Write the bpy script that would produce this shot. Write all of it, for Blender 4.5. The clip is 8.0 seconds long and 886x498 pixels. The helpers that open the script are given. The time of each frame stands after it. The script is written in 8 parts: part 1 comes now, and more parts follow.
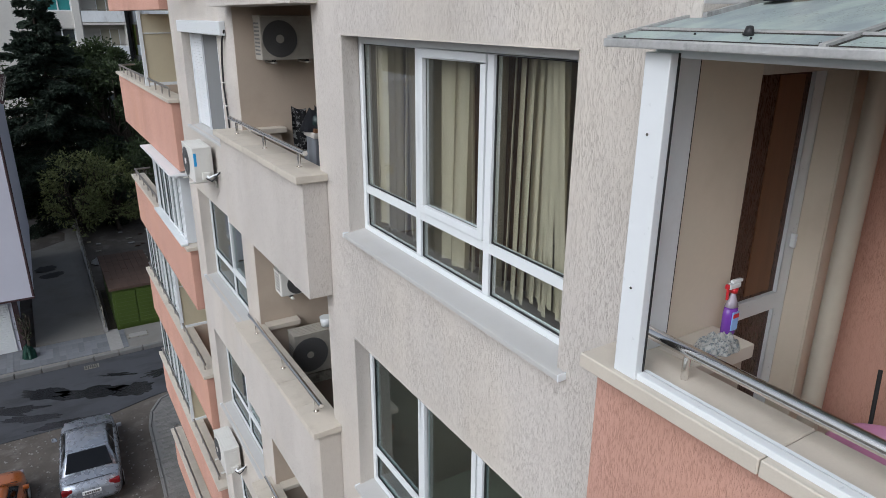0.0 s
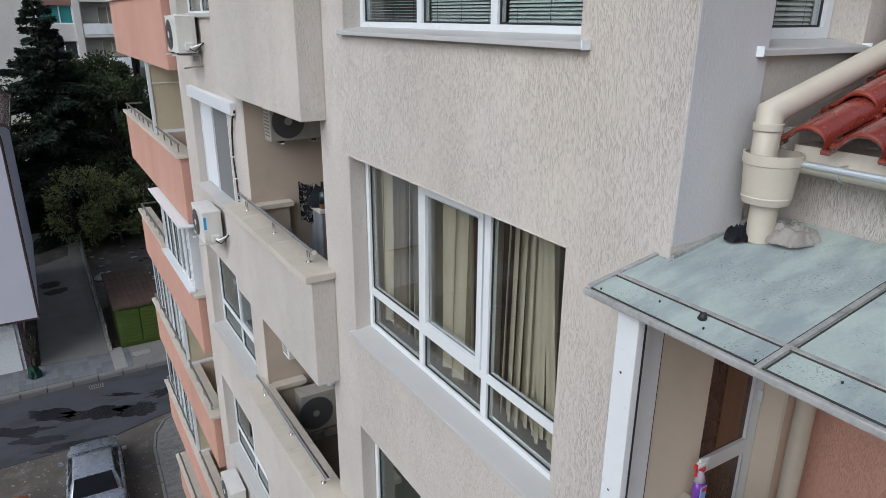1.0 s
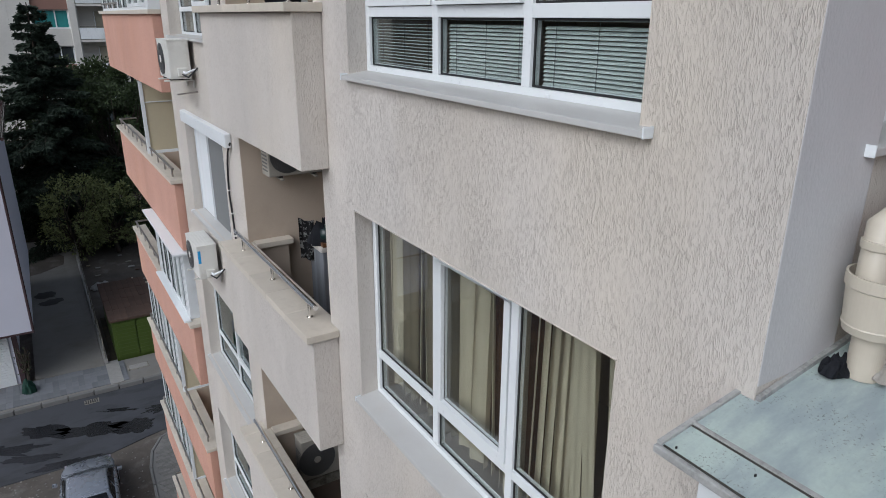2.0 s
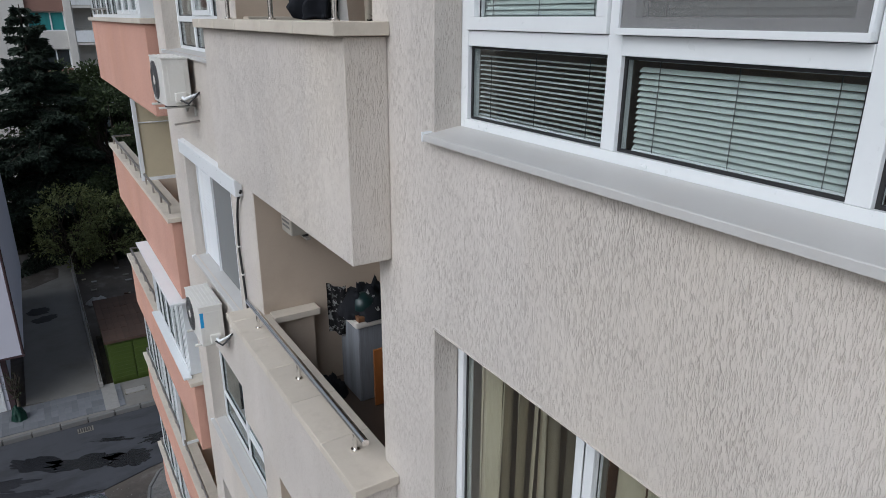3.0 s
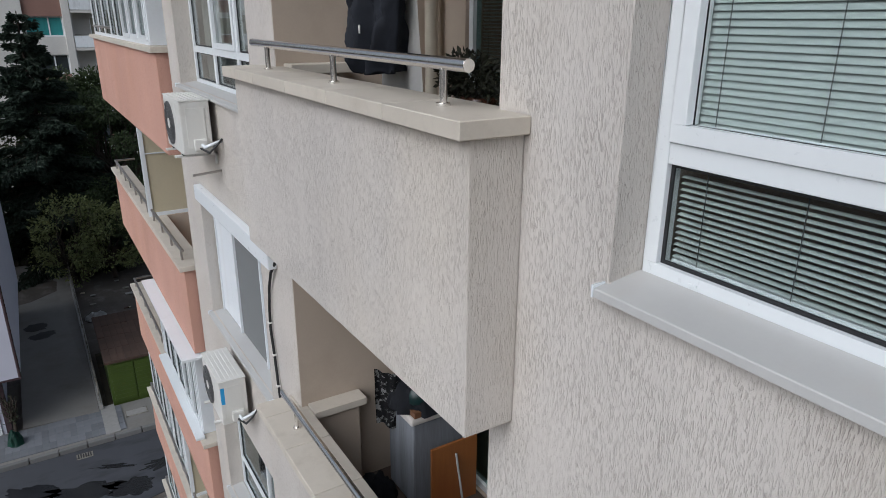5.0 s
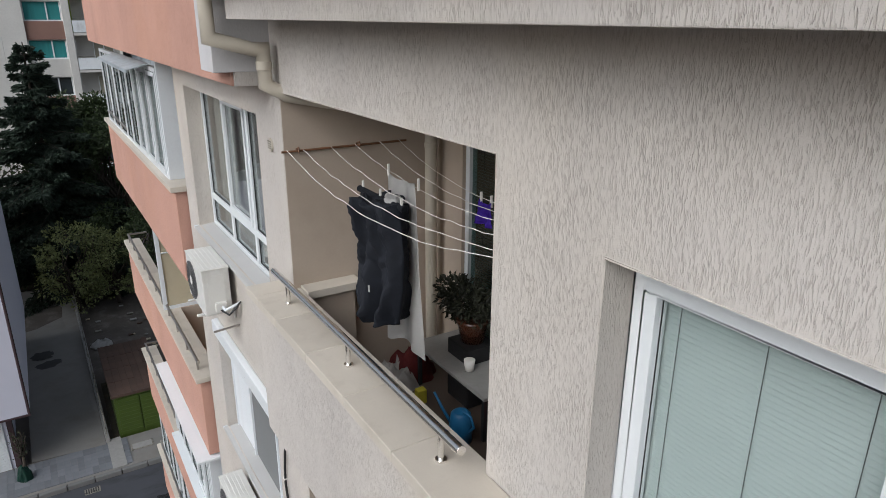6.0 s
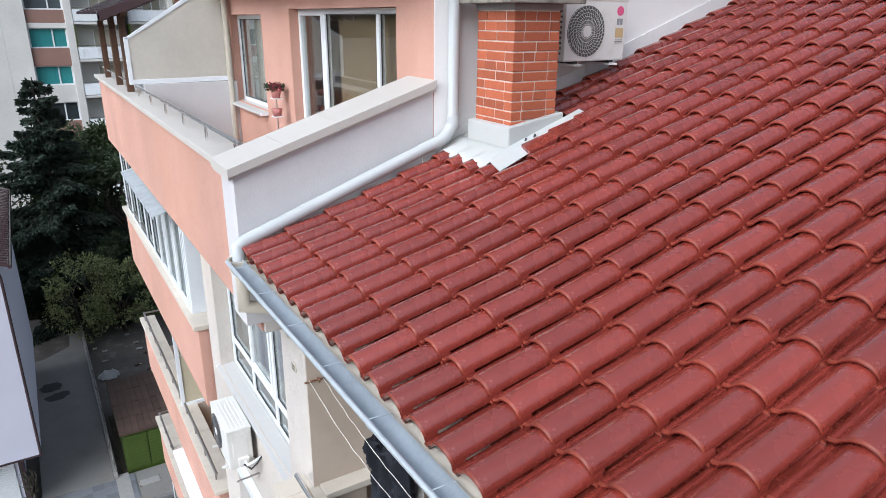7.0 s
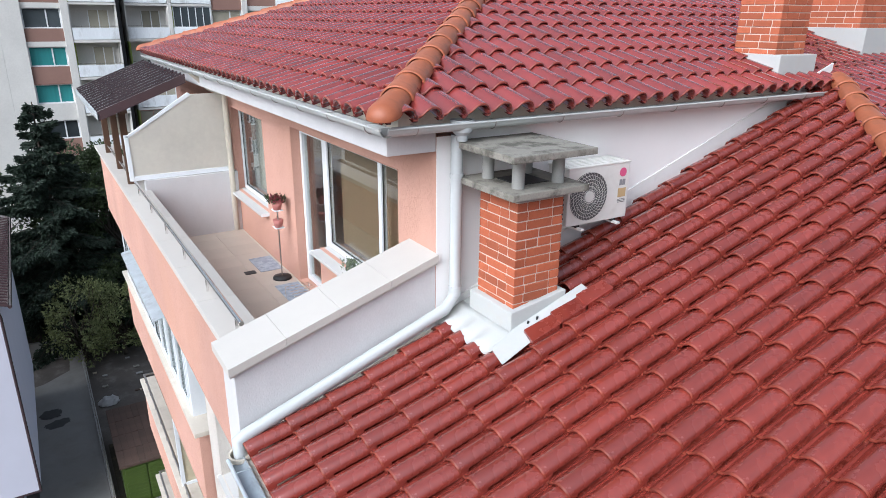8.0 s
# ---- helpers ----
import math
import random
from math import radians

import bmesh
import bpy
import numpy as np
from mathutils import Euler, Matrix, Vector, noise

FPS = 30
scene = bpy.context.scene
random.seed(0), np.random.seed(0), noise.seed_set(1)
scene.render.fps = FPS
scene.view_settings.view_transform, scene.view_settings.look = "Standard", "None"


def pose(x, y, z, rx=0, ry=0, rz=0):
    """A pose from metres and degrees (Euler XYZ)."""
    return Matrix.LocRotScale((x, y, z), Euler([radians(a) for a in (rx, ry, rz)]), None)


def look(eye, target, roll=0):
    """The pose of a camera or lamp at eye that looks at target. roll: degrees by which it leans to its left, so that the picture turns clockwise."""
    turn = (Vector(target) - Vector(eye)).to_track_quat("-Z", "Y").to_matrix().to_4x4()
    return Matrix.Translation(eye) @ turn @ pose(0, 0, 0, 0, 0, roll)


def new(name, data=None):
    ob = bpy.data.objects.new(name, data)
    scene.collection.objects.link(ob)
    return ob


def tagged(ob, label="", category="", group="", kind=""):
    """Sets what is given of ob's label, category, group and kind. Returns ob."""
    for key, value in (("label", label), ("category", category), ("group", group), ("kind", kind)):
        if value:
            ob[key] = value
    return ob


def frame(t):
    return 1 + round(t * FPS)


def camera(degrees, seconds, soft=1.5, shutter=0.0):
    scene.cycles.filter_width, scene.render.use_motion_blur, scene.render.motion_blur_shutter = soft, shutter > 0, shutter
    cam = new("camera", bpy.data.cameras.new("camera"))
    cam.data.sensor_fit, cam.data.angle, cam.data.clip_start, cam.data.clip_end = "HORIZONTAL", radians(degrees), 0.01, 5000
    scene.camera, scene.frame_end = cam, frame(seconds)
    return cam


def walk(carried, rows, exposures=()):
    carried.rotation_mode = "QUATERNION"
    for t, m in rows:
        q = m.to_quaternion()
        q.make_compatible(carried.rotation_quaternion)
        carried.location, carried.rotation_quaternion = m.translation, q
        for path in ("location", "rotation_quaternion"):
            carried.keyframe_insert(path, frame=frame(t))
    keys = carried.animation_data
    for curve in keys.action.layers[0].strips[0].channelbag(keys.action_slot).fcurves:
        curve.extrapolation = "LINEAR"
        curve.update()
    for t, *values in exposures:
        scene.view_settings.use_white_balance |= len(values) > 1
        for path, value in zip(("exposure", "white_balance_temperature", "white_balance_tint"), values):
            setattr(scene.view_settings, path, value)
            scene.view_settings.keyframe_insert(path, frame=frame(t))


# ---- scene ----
cam = camera(67.5, 8.0, 0.75)
PATH = [
    (0.0, 0.000, 0.000, 14.400, -31.46, -19.34, -0.26),
    (0.5, -0.039, -0.041, 14.711, -31.47, -19.34, -0.25),
    (1.0, -0.047, -0.046, 15.411, -31.48, -19.34, -0.28),
    (1.5, -0.029, 0.017, 15.696, -31.52, -19.34, -0.27),
    (1.7, 0.047, 0.187, 15.699, -31.56, -19.34, -0.24),
    (3.0, 0.609, 2.530, 15.834, -31.60, -19.31, -0.19),
    (3.5, 0.744, 3.439, 15.901, -31.60, -19.30, -0.18),
    (4.0, 0.790, 3.800, 15.932, -31.63, -19.28, -0.20),
    (4.2, 0.782, 3.829, 15.936, -31.65, -19.26, -0.24),
    (5.3, 0.691, 3.840, 16.469, -31.75, -19.21, -0.24),
    (5.5, 0.690, 3.836, 16.841, -31.74, -19.20, -0.26),
    (6.0, 0.675, 3.788, 17.881, -31.76, -19.27, -0.28),
    (6.5, 0.615, 3.741, 18.903, -31.75, -19.29, -0.32),
    (7.0, 0.599, 3.714, 19.910, -31.70, -19.25, -0.42),
    (7.5, 0.595, 3.702, 20.885, -31.66, -19.24, -0.46),
    (8.0, 0.847, 4.167, 21.316, -31.68, -19.29, -0.46),
]
EXPOSURES = [(0.0, -0.02, 5750, 10), (1.5, -0.15, 5700, 10), (3.5, -0.24, 5700, 10), (5.5, -0.20, 5750, 10), (6.0, 0.0, 5900, 10), (6.5, 0.06, 5650, 10), (7.0, 0.70, 5600, 10), (7.5, 0.84, 5600, 10), (8.0, 0.82, 5600, 10)]
walk(cam, [(t, pose(x, y, z, 90 + pitch, roll, yaw)) for t, x, y, z, yaw, pitch, roll in PATH], EXPOSURES)

# ---- light: late overcast daylight ----
SUN_DIR = Vector((-0.73, -0.30, 0.62)).normalized()
world = bpy.data.worlds.new("world")
scene.world = world
world.use_nodes = True
wn = world.node_tree
sky = wn.nodes.new("ShaderNodeTexSky")
sky.sky_type = "NISHITA"
sky.sun_disc = False
sky.sun_elevation = math.asin(SUN_DIR.z)
sky.sun_rotation = math.atan2(SUN_DIR.x, SUN_DIR.y)
sky.dust_density = 6.0
sky.air_density = 1.5
SKY_STRENGTH = 0.10
hsv = wn.nodes.new("ShaderNodeHueSaturation")
hsv.inputs["Saturation"].default_value = 0.4
wn.links.new(sky.outputs["Color"], hsv.inputs["Color"])
background = next(n for n in wn.nodes if n.type == "BACKGROUND")
wn.links.new(hsv.outputs["Color"], background.inputs["Color"])
background.inputs["Strength"].default_value = SKY_STRENGTH
sun = new("sun", bpy.data.lights.new("sun", "SUN"))
sun.data.energy = 1.6
sun.data.angle = radians(60)
sun.data.color = (1.0, 0.975, 0.94)
sun.matrix_basis = look(SUN_DIR * 60, (0, 0, 0))


# ---- materials ----
def surface(name, color, rough=0.7, metal=0.0, spread=0.12, coarse=1.5, fine=60.0, bump=0.15,
            stretch=(1, 1, 1), pieces=0.0, stain=None, stain_amount=0.0, stain_scale=2.0, stain_from=(0.52, 0.72), stain_stretch=None, distance=0.004, islands=0.0,
            spec=0.5, coat=0.0, translucent=0.0, specks=None):
    """A surface with coarse and fine variation, relief, an optional stain colour and a spread between pieces."""
    m = bpy.data.materials.new(name)
    m.use_nodes = True
    nt = m.node_tree
    nodes, links = nt.nodes, nt.links
    b = nodes["Principled BSDF"]
    co = nodes.new("ShaderNodeTexCoord")
    mp = nodes.new("ShaderNodeMapping")
    mp.inputs["Scale"].default_value = stretch
    links.new(co.outputs["Object"], mp.inputs["Vector"])

    def noise_node(scale, detail=4.0, rough_=0.6):
        n = nodes.new("ShaderNodeTexNoise")
        n.inputs["Scale"].default_value = scale
        n.inputs["Detail"].default_value = detail
        n.inputs["Roughness"].default_value = rough_
        links.new(mp.outputs["Vector"], n.inputs["Vector"])
        return n.outputs["Fac"]

    def maths(op, a, c):
        n = nodes.new("ShaderNodeMath")
        n.operation = op
        for i, v in enumerate((a, c)):
            if isinstance(v, (int, float)):
                n.inputs[i].default_value = v
            else:
                links.new(v, n.inputs[i])
        return n.outputs[0]

    big, small = noise_node(coarse), noise_node(fine, 3.0)
    fac = maths("ADD", maths("MULTIPLY", maths("SUBTRACT", big, 0.5), 2.2 * spread),
                maths("MULTIPLY", maths("SUBTRACT", small, 0.5), 1.3 * spread))
    fac = maths("ADD", fac, 1.0)
    if pieces:
        info = nodes.new("ShaderNodeObjectInfo")
        fac = maths("MULTIPLY", fac, maths("ADD", maths("MULTIPLY", maths("SUBTRACT", info.outputs["Random"], 0.5), pieces), 1.0))
    if islands:
        geo = nodes.new("ShaderNodeNewGeometry")
        fac = maths("MULTIPLY", fac, maths("ADD", maths("MULTIPLY", maths("SUBTRACT", geo.outputs["Random Per Island"], 0.5), islands), 1.0))
    scale_color = nodes.new("ShaderNodeVectorMath")
    scale_color.operation = "SCALE"
    scale_color.inputs[0].default_value = color
    links.new(fac, scale_color.inputs["Scale"])
    out = scale_color.outputs[0]
    rough_out = None
    if stain is not None:
        st = noise_node(stain_scale, 6.0, 0.65)
        if stain_stretch:
            mp2 = nodes.new("ShaderNodeMapping")
            mp2.inputs["Scale"].default_value = stain_stretch
            links.new(co.outputs["Object"], mp2.inputs["Vector"])
            links.new(mp2.outputs["Vector"], st.node.inputs["Vector"])
        ramp = nodes.new("ShaderNodeMapRange")
        ramp.inputs["From Min"].default_value = stain_from[0]
        ramp.inputs["From Max"].default_value = stain_from[1]
        links.new(st, ramp.inputs["Value"])
        amt = maths("MULTIPLY", ramp.outputs[0], stain_amount)
        mix = nodes.new("ShaderNodeMix")
        mix.data_type = "RGBA"
        links.new(amt, mix.inputs["Factor"])
        links.new(out, mix.inputs["A"])
        mix.inputs["B"].default_value = (*stain, 1)
        out = mix.outputs["Result"]
    if specks:
        dots = nodes.new("ShaderNodeMapRange")
        dots.inputs["From Min"].default_value = 0.60
        dots.inputs["From Max"].default_value = 0.66
        links.new(noise_node(specks[1], 2.0), dots.inputs["Value"])
        where = nodes.new("ShaderNodeMapRange")
        where.inputs["From Min"].default_value = 0.45
        where.inputs["From Max"].default_value = 0.62
        links.new(noise_node(4.5, 3.0), where.inputs["Value"])
        spot = nodes.new("ShaderNodeMix")
        spot.data_type = "RGBA"
        links.new(maths("MULTIPLY", maths("MULTIPLY", dots.outputs[0], where.outputs[0]), 0.7), spot.inputs["Factor"])
        links.new(out, spot.inputs["A"])
        spot.inputs["B"].default_value = (*specks[0], 1)
        out = spot.outputs["Result"]
    links.new(out, b.inputs["Base Color"])
    ro = maths("ADD", maths("MULTIPLY", maths("SUBTRACT", small, 0.5), 0.25), rough)
    links.new(ro, b.inputs["Roughness"])
    b.inputs["Metallic"].default_value = metal
    b.inputs["Specular IOR Level"].default_value = spec
    if coat:
        b.inputs["Coat Weight"].default_value = coat
        b.inputs["Coat Roughness"].default_value = 0.12
    if bump:
        bp = nodes.new("ShaderNodeBump")
        bp.inputs["Strength"].default_value = bump
        bp.inputs["Distance"].default_value = distance
        links.new(small, bp.inputs["Height"])
        links.new(bp.outputs["Normal"], b.inputs["Normal"])
    if translucent:
        tr = nodes.new("ShaderNodeBsdfTranslucent")
        links.new(out, tr.inputs["Color"])
        ms = nodes.new("ShaderNodeMixShader")
        ms.inputs[0].default_value = translucent
        links.new(b.outputs[0], ms.inputs[1])
        links.new(tr.outputs[0], ms.inputs[2])
        links.new(ms.outputs[0], nodes["Material Output"].inputs["Surface"])
    return m


def plaster(name, color, groove, depth=0.008):
    """Rain-scratched mineral plaster: short, wandering, upright grooves between smooth ridges."""
    m = bpy.data.materials.new(name)
    m.use_nodes = True
    nt = m.node_tree
    nodes, links = nt.nodes, nt.links
    b = nodes["Principled BSDF"]
    co = nodes.new("ShaderNodeTexCoord")

    def noise_node(scale, stretch, detail, distortion=0.0):
        mp = nodes.new("ShaderNodeMapping")
        mp.inputs["Scale"].default_value = stretch
        links.new(co.outputs["Object"], mp.inputs["Vector"])
        n = nodes.new("ShaderNodeTexNoise")
        n.inputs["Scale"].default_value = scale
        n.inputs["Detail"].default_value = detail
        n.inputs["Distortion"].default_value = distortion
        links.new(mp.outputs["Vector"], n.inputs["Vector"])
        return n.outputs["Fac"]

    def ranged(v, a, c, lo=0.0, hi=1.0):
        n = nodes.new("ShaderNodeMapRange")
        for key, val in (("From Min", a), ("From Max", c), ("To Min", lo), ("To Max", hi)):
            n.inputs[key].default_value = val
        links.new(v, n.inputs["Value"])
        return n.outputs[0]

    grooves = noise_node(255.0, (1.0, 1.0, 0.13), 2.0, 0.5)
    breaks = noise_node(42.0, (1.0, 1.0, 0.45), 2.0)
    patches = noise_node(3.5, (1, 1, 0.7), 4.0)
    cut = ranged(grooves, 0.39, 0.48)
    both = nodes.new("ShaderNodeMath")
    both.operation = "MULTIPLY"
    links.new(ranged(patches, 0.34, 0.62, 0.35, 1.0), both.inputs[0])
    links.new(ranged(breaks, 0.34, 0.56, 0.25, 1.0), both.inputs[1])
    keep = both.outputs[0]
    grain = noise_node(420.0, (1, 1, 1), 2.0)
    dirt = noise_node(0.9, (1, 1, 0.35), 5.0)
    one = nodes.new("ShaderNodeMix")
    one.data_type = "FLOAT"
    links.new(keep, one.inputs[0])
    one.inputs[2].default_value = 1.0
    links.new(cut, one.inputs[3])
    relief = one.outputs[0]
    mix = nodes.new("ShaderNodeMix")
    mix.data_type = "RGBA"
    links.new(relief, mix.inputs["Factor"])
    mix.inputs["A"].default_value = (*groove, 1)
    mix.inputs["B"].default_value = (*color, 1)
    age = nodes.new("ShaderNodeMix")
    age.data_type = "RGBA"
    links.new(ranged(noise_node(0.7, (1, 1, 0.6), 5.0), 0.45, 0.72, 0.0, 0.55), age.inputs["Factor"])
    links.new(mix.outputs["Result"], age.inputs["A"])
    age.inputs["B"].default_value = (color[0] * 1.0, color[1] * 0.955, color[2] * 0.86, 1)
    tint = nodes.new("ShaderNodeVectorMath")
    tint.operation = "SCALE"
    links.new(age.outputs["Result"], tint.inputs[0])
    links.new(ranged(dirt, 0.3, 0.7, 0.90, 1.06), tint.inputs["Scale"])
    speck = nodes.new("ShaderNodeVectorMath")
    speck.operation = "SCALE"
    links.new(tint.outputs[0], speck.inputs[0])
    links.new(ranged(grain, 0.3, 0.7, 0.92, 1.05), speck.inputs["Scale"])
    links.new(speck.outputs[0], b.inputs["Base Color"])
    b.inputs["Roughness"].default_value = 0.88
    b.inputs["Specular IOR Level"].default_value = 0.25
    add = nodes.new("ShaderNodeMath")
    add.operation = "MULTIPLY_ADD"
    links.new(grain, add.inputs[0])
    add.inputs[1].default_value = 0.22
    links.new(relief, add.inputs[2])
    bp = nodes.new("ShaderNodeBump")
    bp.inputs["Strength"].default_value = 0.64
    bp.inputs["Distance"].default_value = depth
    links.new(add.outputs[0], bp.inputs["Height"])
    links.new(bp.outputs["Normal"], b.inputs["Normal"])
    return m


def veil(name, color, through_):
    """Fine insect netting: a grey weave that lets part of the light pass."""
    m = bpy.data.materials.new(name)
    m.use_nodes = True
    nodes, links = m.node_tree.nodes, m.node_tree.links
    nodes["Principled BSDF"].inputs["Base Color"].default_value = (*color, 1)
    nodes["Principled BSDF"].inputs["Roughness"].default_value = 0.8
    clear = nodes.new("ShaderNodeBsdfTransparent")
    ms = nodes.new("ShaderNodeMixShader")
    ms.inputs[0].default_value = through_
    links.new(nodes["Principled BSDF"].outputs[0], ms.inputs[1])
    links.new(clear.outputs[0], ms.inputs[2])
    links.new(ms.outputs[0], nodes["Material Output"].inputs["Surface"])
    return m


def glazing(name, tint=(0.92, 0.95, 0.94)):
    m = bpy.data.materials.new(name)
    m.use_nodes = True
    nodes, links = m.node_tree.nodes, m.node_tree.links
    nodes.remove(nodes["Principled BSDF"])
    tr, gl, lw, ms, pw, mr = (nodes.new(k) for k in ("ShaderNodeBsdfTransparent", "ShaderNodeBsdfGlossy", "ShaderNodeLayerWeight", "ShaderNodeMixShader", "ShaderNodeMath", "ShaderNodeMapRange"))
    tr.inputs["Color"].default_value = (*tint, 1)
    gl.inputs["Roughness"].default_value = 0.02
    lw.inputs["Blend"].default_value = 0.5
    pw.operation = "POWER"
    pw.inputs[1].default_value = 3.5
    mr.inputs["To Min"].default_value = 0.045
    mr.inputs["To Max"].default_value = 0.85
    links.new(lw.outputs["Facing"], pw.inputs[0])
    links.new(pw.outputs[0], mr.inputs["Value"])
    links.new(mr.outputs[0], ms.inputs[0])
    links.new(tr.outputs[0], ms.inputs[1])
    links.new(gl.outputs[0], ms.inputs[2])
    links.new(ms.outputs[0], nodes["Material Output"].inputs["Surface"])
    return m


BEIGE = plaster("beige_plaster", (0.59, 0.55, 0.505), (0.47, 0.427, 0.38), 0.008)
PINK = plaster("salmon_plaster", (0.565, 0.33, 0.258), (0.47, 0.26, 0.20), 0.005)
LILAC = surface("pale_plaster", (0.54, 0.53, 0.53), 0.88, spread=0.10, coarse=3.0, fine=75, bump=0.5, stretch=(1, 1, 0.6), spec=0.25)
WHITEWALL = surface("white_plaster", (0.80, 0.785, 0.765), 0.85, spread=0.05, coarse=0.8, fine=120, bump=0.15, spec=0.25)
# recess plaster, its beige set darker than the facade to hold interior shade
INNER = surface("shaded_loggia_plaster", (0.45, 0.375, 0.30), 0.9, spread=0.08, bump=0.1, stain=(0.36, 0.29, 0.22), stain_amount=0.4, stain_scale=1.6)
CREAM = surface("smooth_cream_paint", (0.61, 0.535, 0.43), 0.85, spread=0.06, coarse=1.2, fine=40, bump=0.06, stain=(0.46, 0.39, 0.29), stain_amount=0.45, stain_scale=2.5)
STONE = surface("cap_tile", (0.54, 0.49, 0.415), 0.55, spread=0.10, coarse=3, fine=120, bump=0.05, pieces=0.12, stain=(0.36, 0.31, 0.25), stain_amount=0.35, stain_scale=5)
STONE_PALE = surface("pale_cap", (0.49, 0.465, 0.425), 0.6, spread=0.08, fine=90, bump=0.05)
PVC = surface("white_pvc", (0.70, 0.725, 0.735), 0.32, spread=0.03, fine=25, bump=0.0)
PVC_BLUE = surface("white_pvc_dusty", (0.72, 0.75, 0.77), 0.38, spread=0.06, fine=30, bump=0.0, stain=(0.5, 0.48, 0.45), stain_amount=0.25, stain_scale=3)
SILL = surface("sill_sheet", (0.46, 0.455, 0.44), 0.42, spread=0.06, coarse=4, fine=80, bump=0.03, stain=(0.45, 0.42, 0.38), stain_amount=0.3, stain_scale=6)
STEEL = surface("brushed_steel", (0.84, 0.82, 0.79), 0.20, 1.0, spread=0.03, coarse=2, fine=12, bump=0.0)
CHROME = surface("polished_steel", (0.82, 0.80, 0.77), 0.16, 1.0, spread=0.03, coarse=2, fine=12, bump=0.0)
STEEL_DULL = surface("weathered_steel", (0.42, 0.39, 0.36), 0.42, 1.0, spread=0.1, fine=120, bump=0.0)
ZINC = surface("zinc_sheet", (0.52, 0.58, 0.61), 0.5, 0.5, spread=0.18, coarse=5, fine=70, bump=0.04, stain=(0.30, 0.31, 0.30), stain_amount=0.6, stain_scale=7)
ZINC_BRIGHT = surface("new_zinc", (0.66, 0.71, 0.74), 0.38, 0.6, spread=0.08, coarse=5, fine=40, bump=0.02, stain=(0.42, 0.43, 0.43), stain_amount=0.4, stain_scale=6)
ZINC_DULL = surface("dull_zinc", (0.33, 0.37, 0.40), 0.55, 0.45, spread=0.22, coarse=4, fine=50, bump=0.04, stain=(0.16, 0.16, 0.15), stain_amount=0.7, stain_scale=4, stain_stretch=(1, 0.4, 1))
PIPE = surface("cream_pipe", (0.49, 0.445, 0.365), 0.42, spread=0.06, coarse=3, fine=40, bump=0.02, stain=(0.36, 0.31, 0.24), stain_amount=0.35, stain_scale=5)
PIPE_PALE = surface("pale_pipe", (0.43, 0.45, 0.45), 0.42, spread=0.05, coarse=3, fine=40, bump=0.02)
TILE = surface("clay_tile", (0.20, 0.0305, 0.020), 0.26, spread=0.09, coarse=6, fine=11, bump=0.04, pieces=0.30, stain=(0.14, 0.030, 0.022), stain_amount=0.45, stain_scale=3.0, distance=0.002, spec=0.8, coat=0.75)
TILE_LIP = surface("worn_tile_edge", (0.20, 0.036, 0.018), 0.45, spread=0.18, coarse=9, fine=70, bump=0.05, pieces=0.3, stain=(0.10, 0.025, 0.018), stain_amount=0.6, stain_scale=9)
TILE_RUN = surface("clay_tile_run", (0.195, 0.030, 0.020), 0.26, spread=0.09, coarse=6, fine=11, bump=0.04, islands=0.32, stain=(0.13, 0.028, 0.022), stain_amount=0.5, stain_scale=3.0, distance=0.002, spec=0.8, coat=0.8)
TILE_FAR = surface("glazed_tile_run", (0.215, 0.031, 0.026), 0.17, spread=0.12, coarse=5, fine=45, bump=0.03, islands=0.34, stain=(0.11, 0.026, 0.022), stain_amount=0.5, stain_scale=3.0, distance=0.002, spec=0.9, coat=1.0)
RIDGE = surface("ridge_tile", (0.33, 0.098, 0.042), 0.5, spread=0.18, coarse=6, fine=60, bump=0.08, pieces=0.2, stain=(0.16, 0.07, 0.04), stain_amount=0.6, stain_scale=8)
MORTAR = surface("mortar", (0.68, 0.63, 0.53), 0.9, spread=0.12, fine=150, bump=0.4, stain=(0.3, 0.27, 0.22), stain_amount=0.4)
JOINT = surface("brick_mortar", (0.58, 0.50, 0.44), 0.92, spread=0.12, fine=160, bump=0.4)
BRICK = surface("clay_brick", (0.37, 0.098, 0.042), 0.75, spread=0.2, coarse=12, fine=160, bump=0.3, pieces=0.42, stain=(0.22, 0.06, 0.03), stain_amount=0.5, stain_scale=9)
FLASH = surface("painted_flashing", (0.44, 0.45, 0.435), 0.5, spread=0.06, coarse=6, fine=60, bump=0.06, stain=(0.42, 0.37, 0.3), stain_amount=0.3, stain_scale=6)
CONCRETE = surface("grey_concrete", (0.25, 0.235, 0.20), 0.9, spread=0.3, coarse=5, fine=70, bump=0.5, stain=(0.055, 0.05, 0.037), stain_amount=0.85, stain_scale=5, stain_from=(0.46, 0.62))
CONCRETE_PALE = surface("pale_concrete", (0.27, 0.265, 0.25), 0.88, spread=0.2, coarse=5, fine=90, bump=0.3)
CANOPY = surface("milky_polycarbonate", (0.62, 0.71, 0.67), 0.36, spread=0.16, coarse=3.2, fine=70, bump=0.05, stain=(0.40, 0.47, 0.50), stain_amount=0.8, stain_scale=3.0, stain_from=(0.44, 0.62), stain_stretch=(0.55, 1.6, 1.0), translucent=0.4, specks=((0.13, 0.13, 0.11), 105.0))
GLASS = glazing("window_glass")
GLASS_GREEN = glazing("tinted_glass", (0.62, 0.72, 0.70))
SCREEN = surface("milky_screen", (0.84, 0.82, 0.75), 0.45, spread=0.10, coarse=1.5, fine=14, bump=0.02, translucent=0.55)
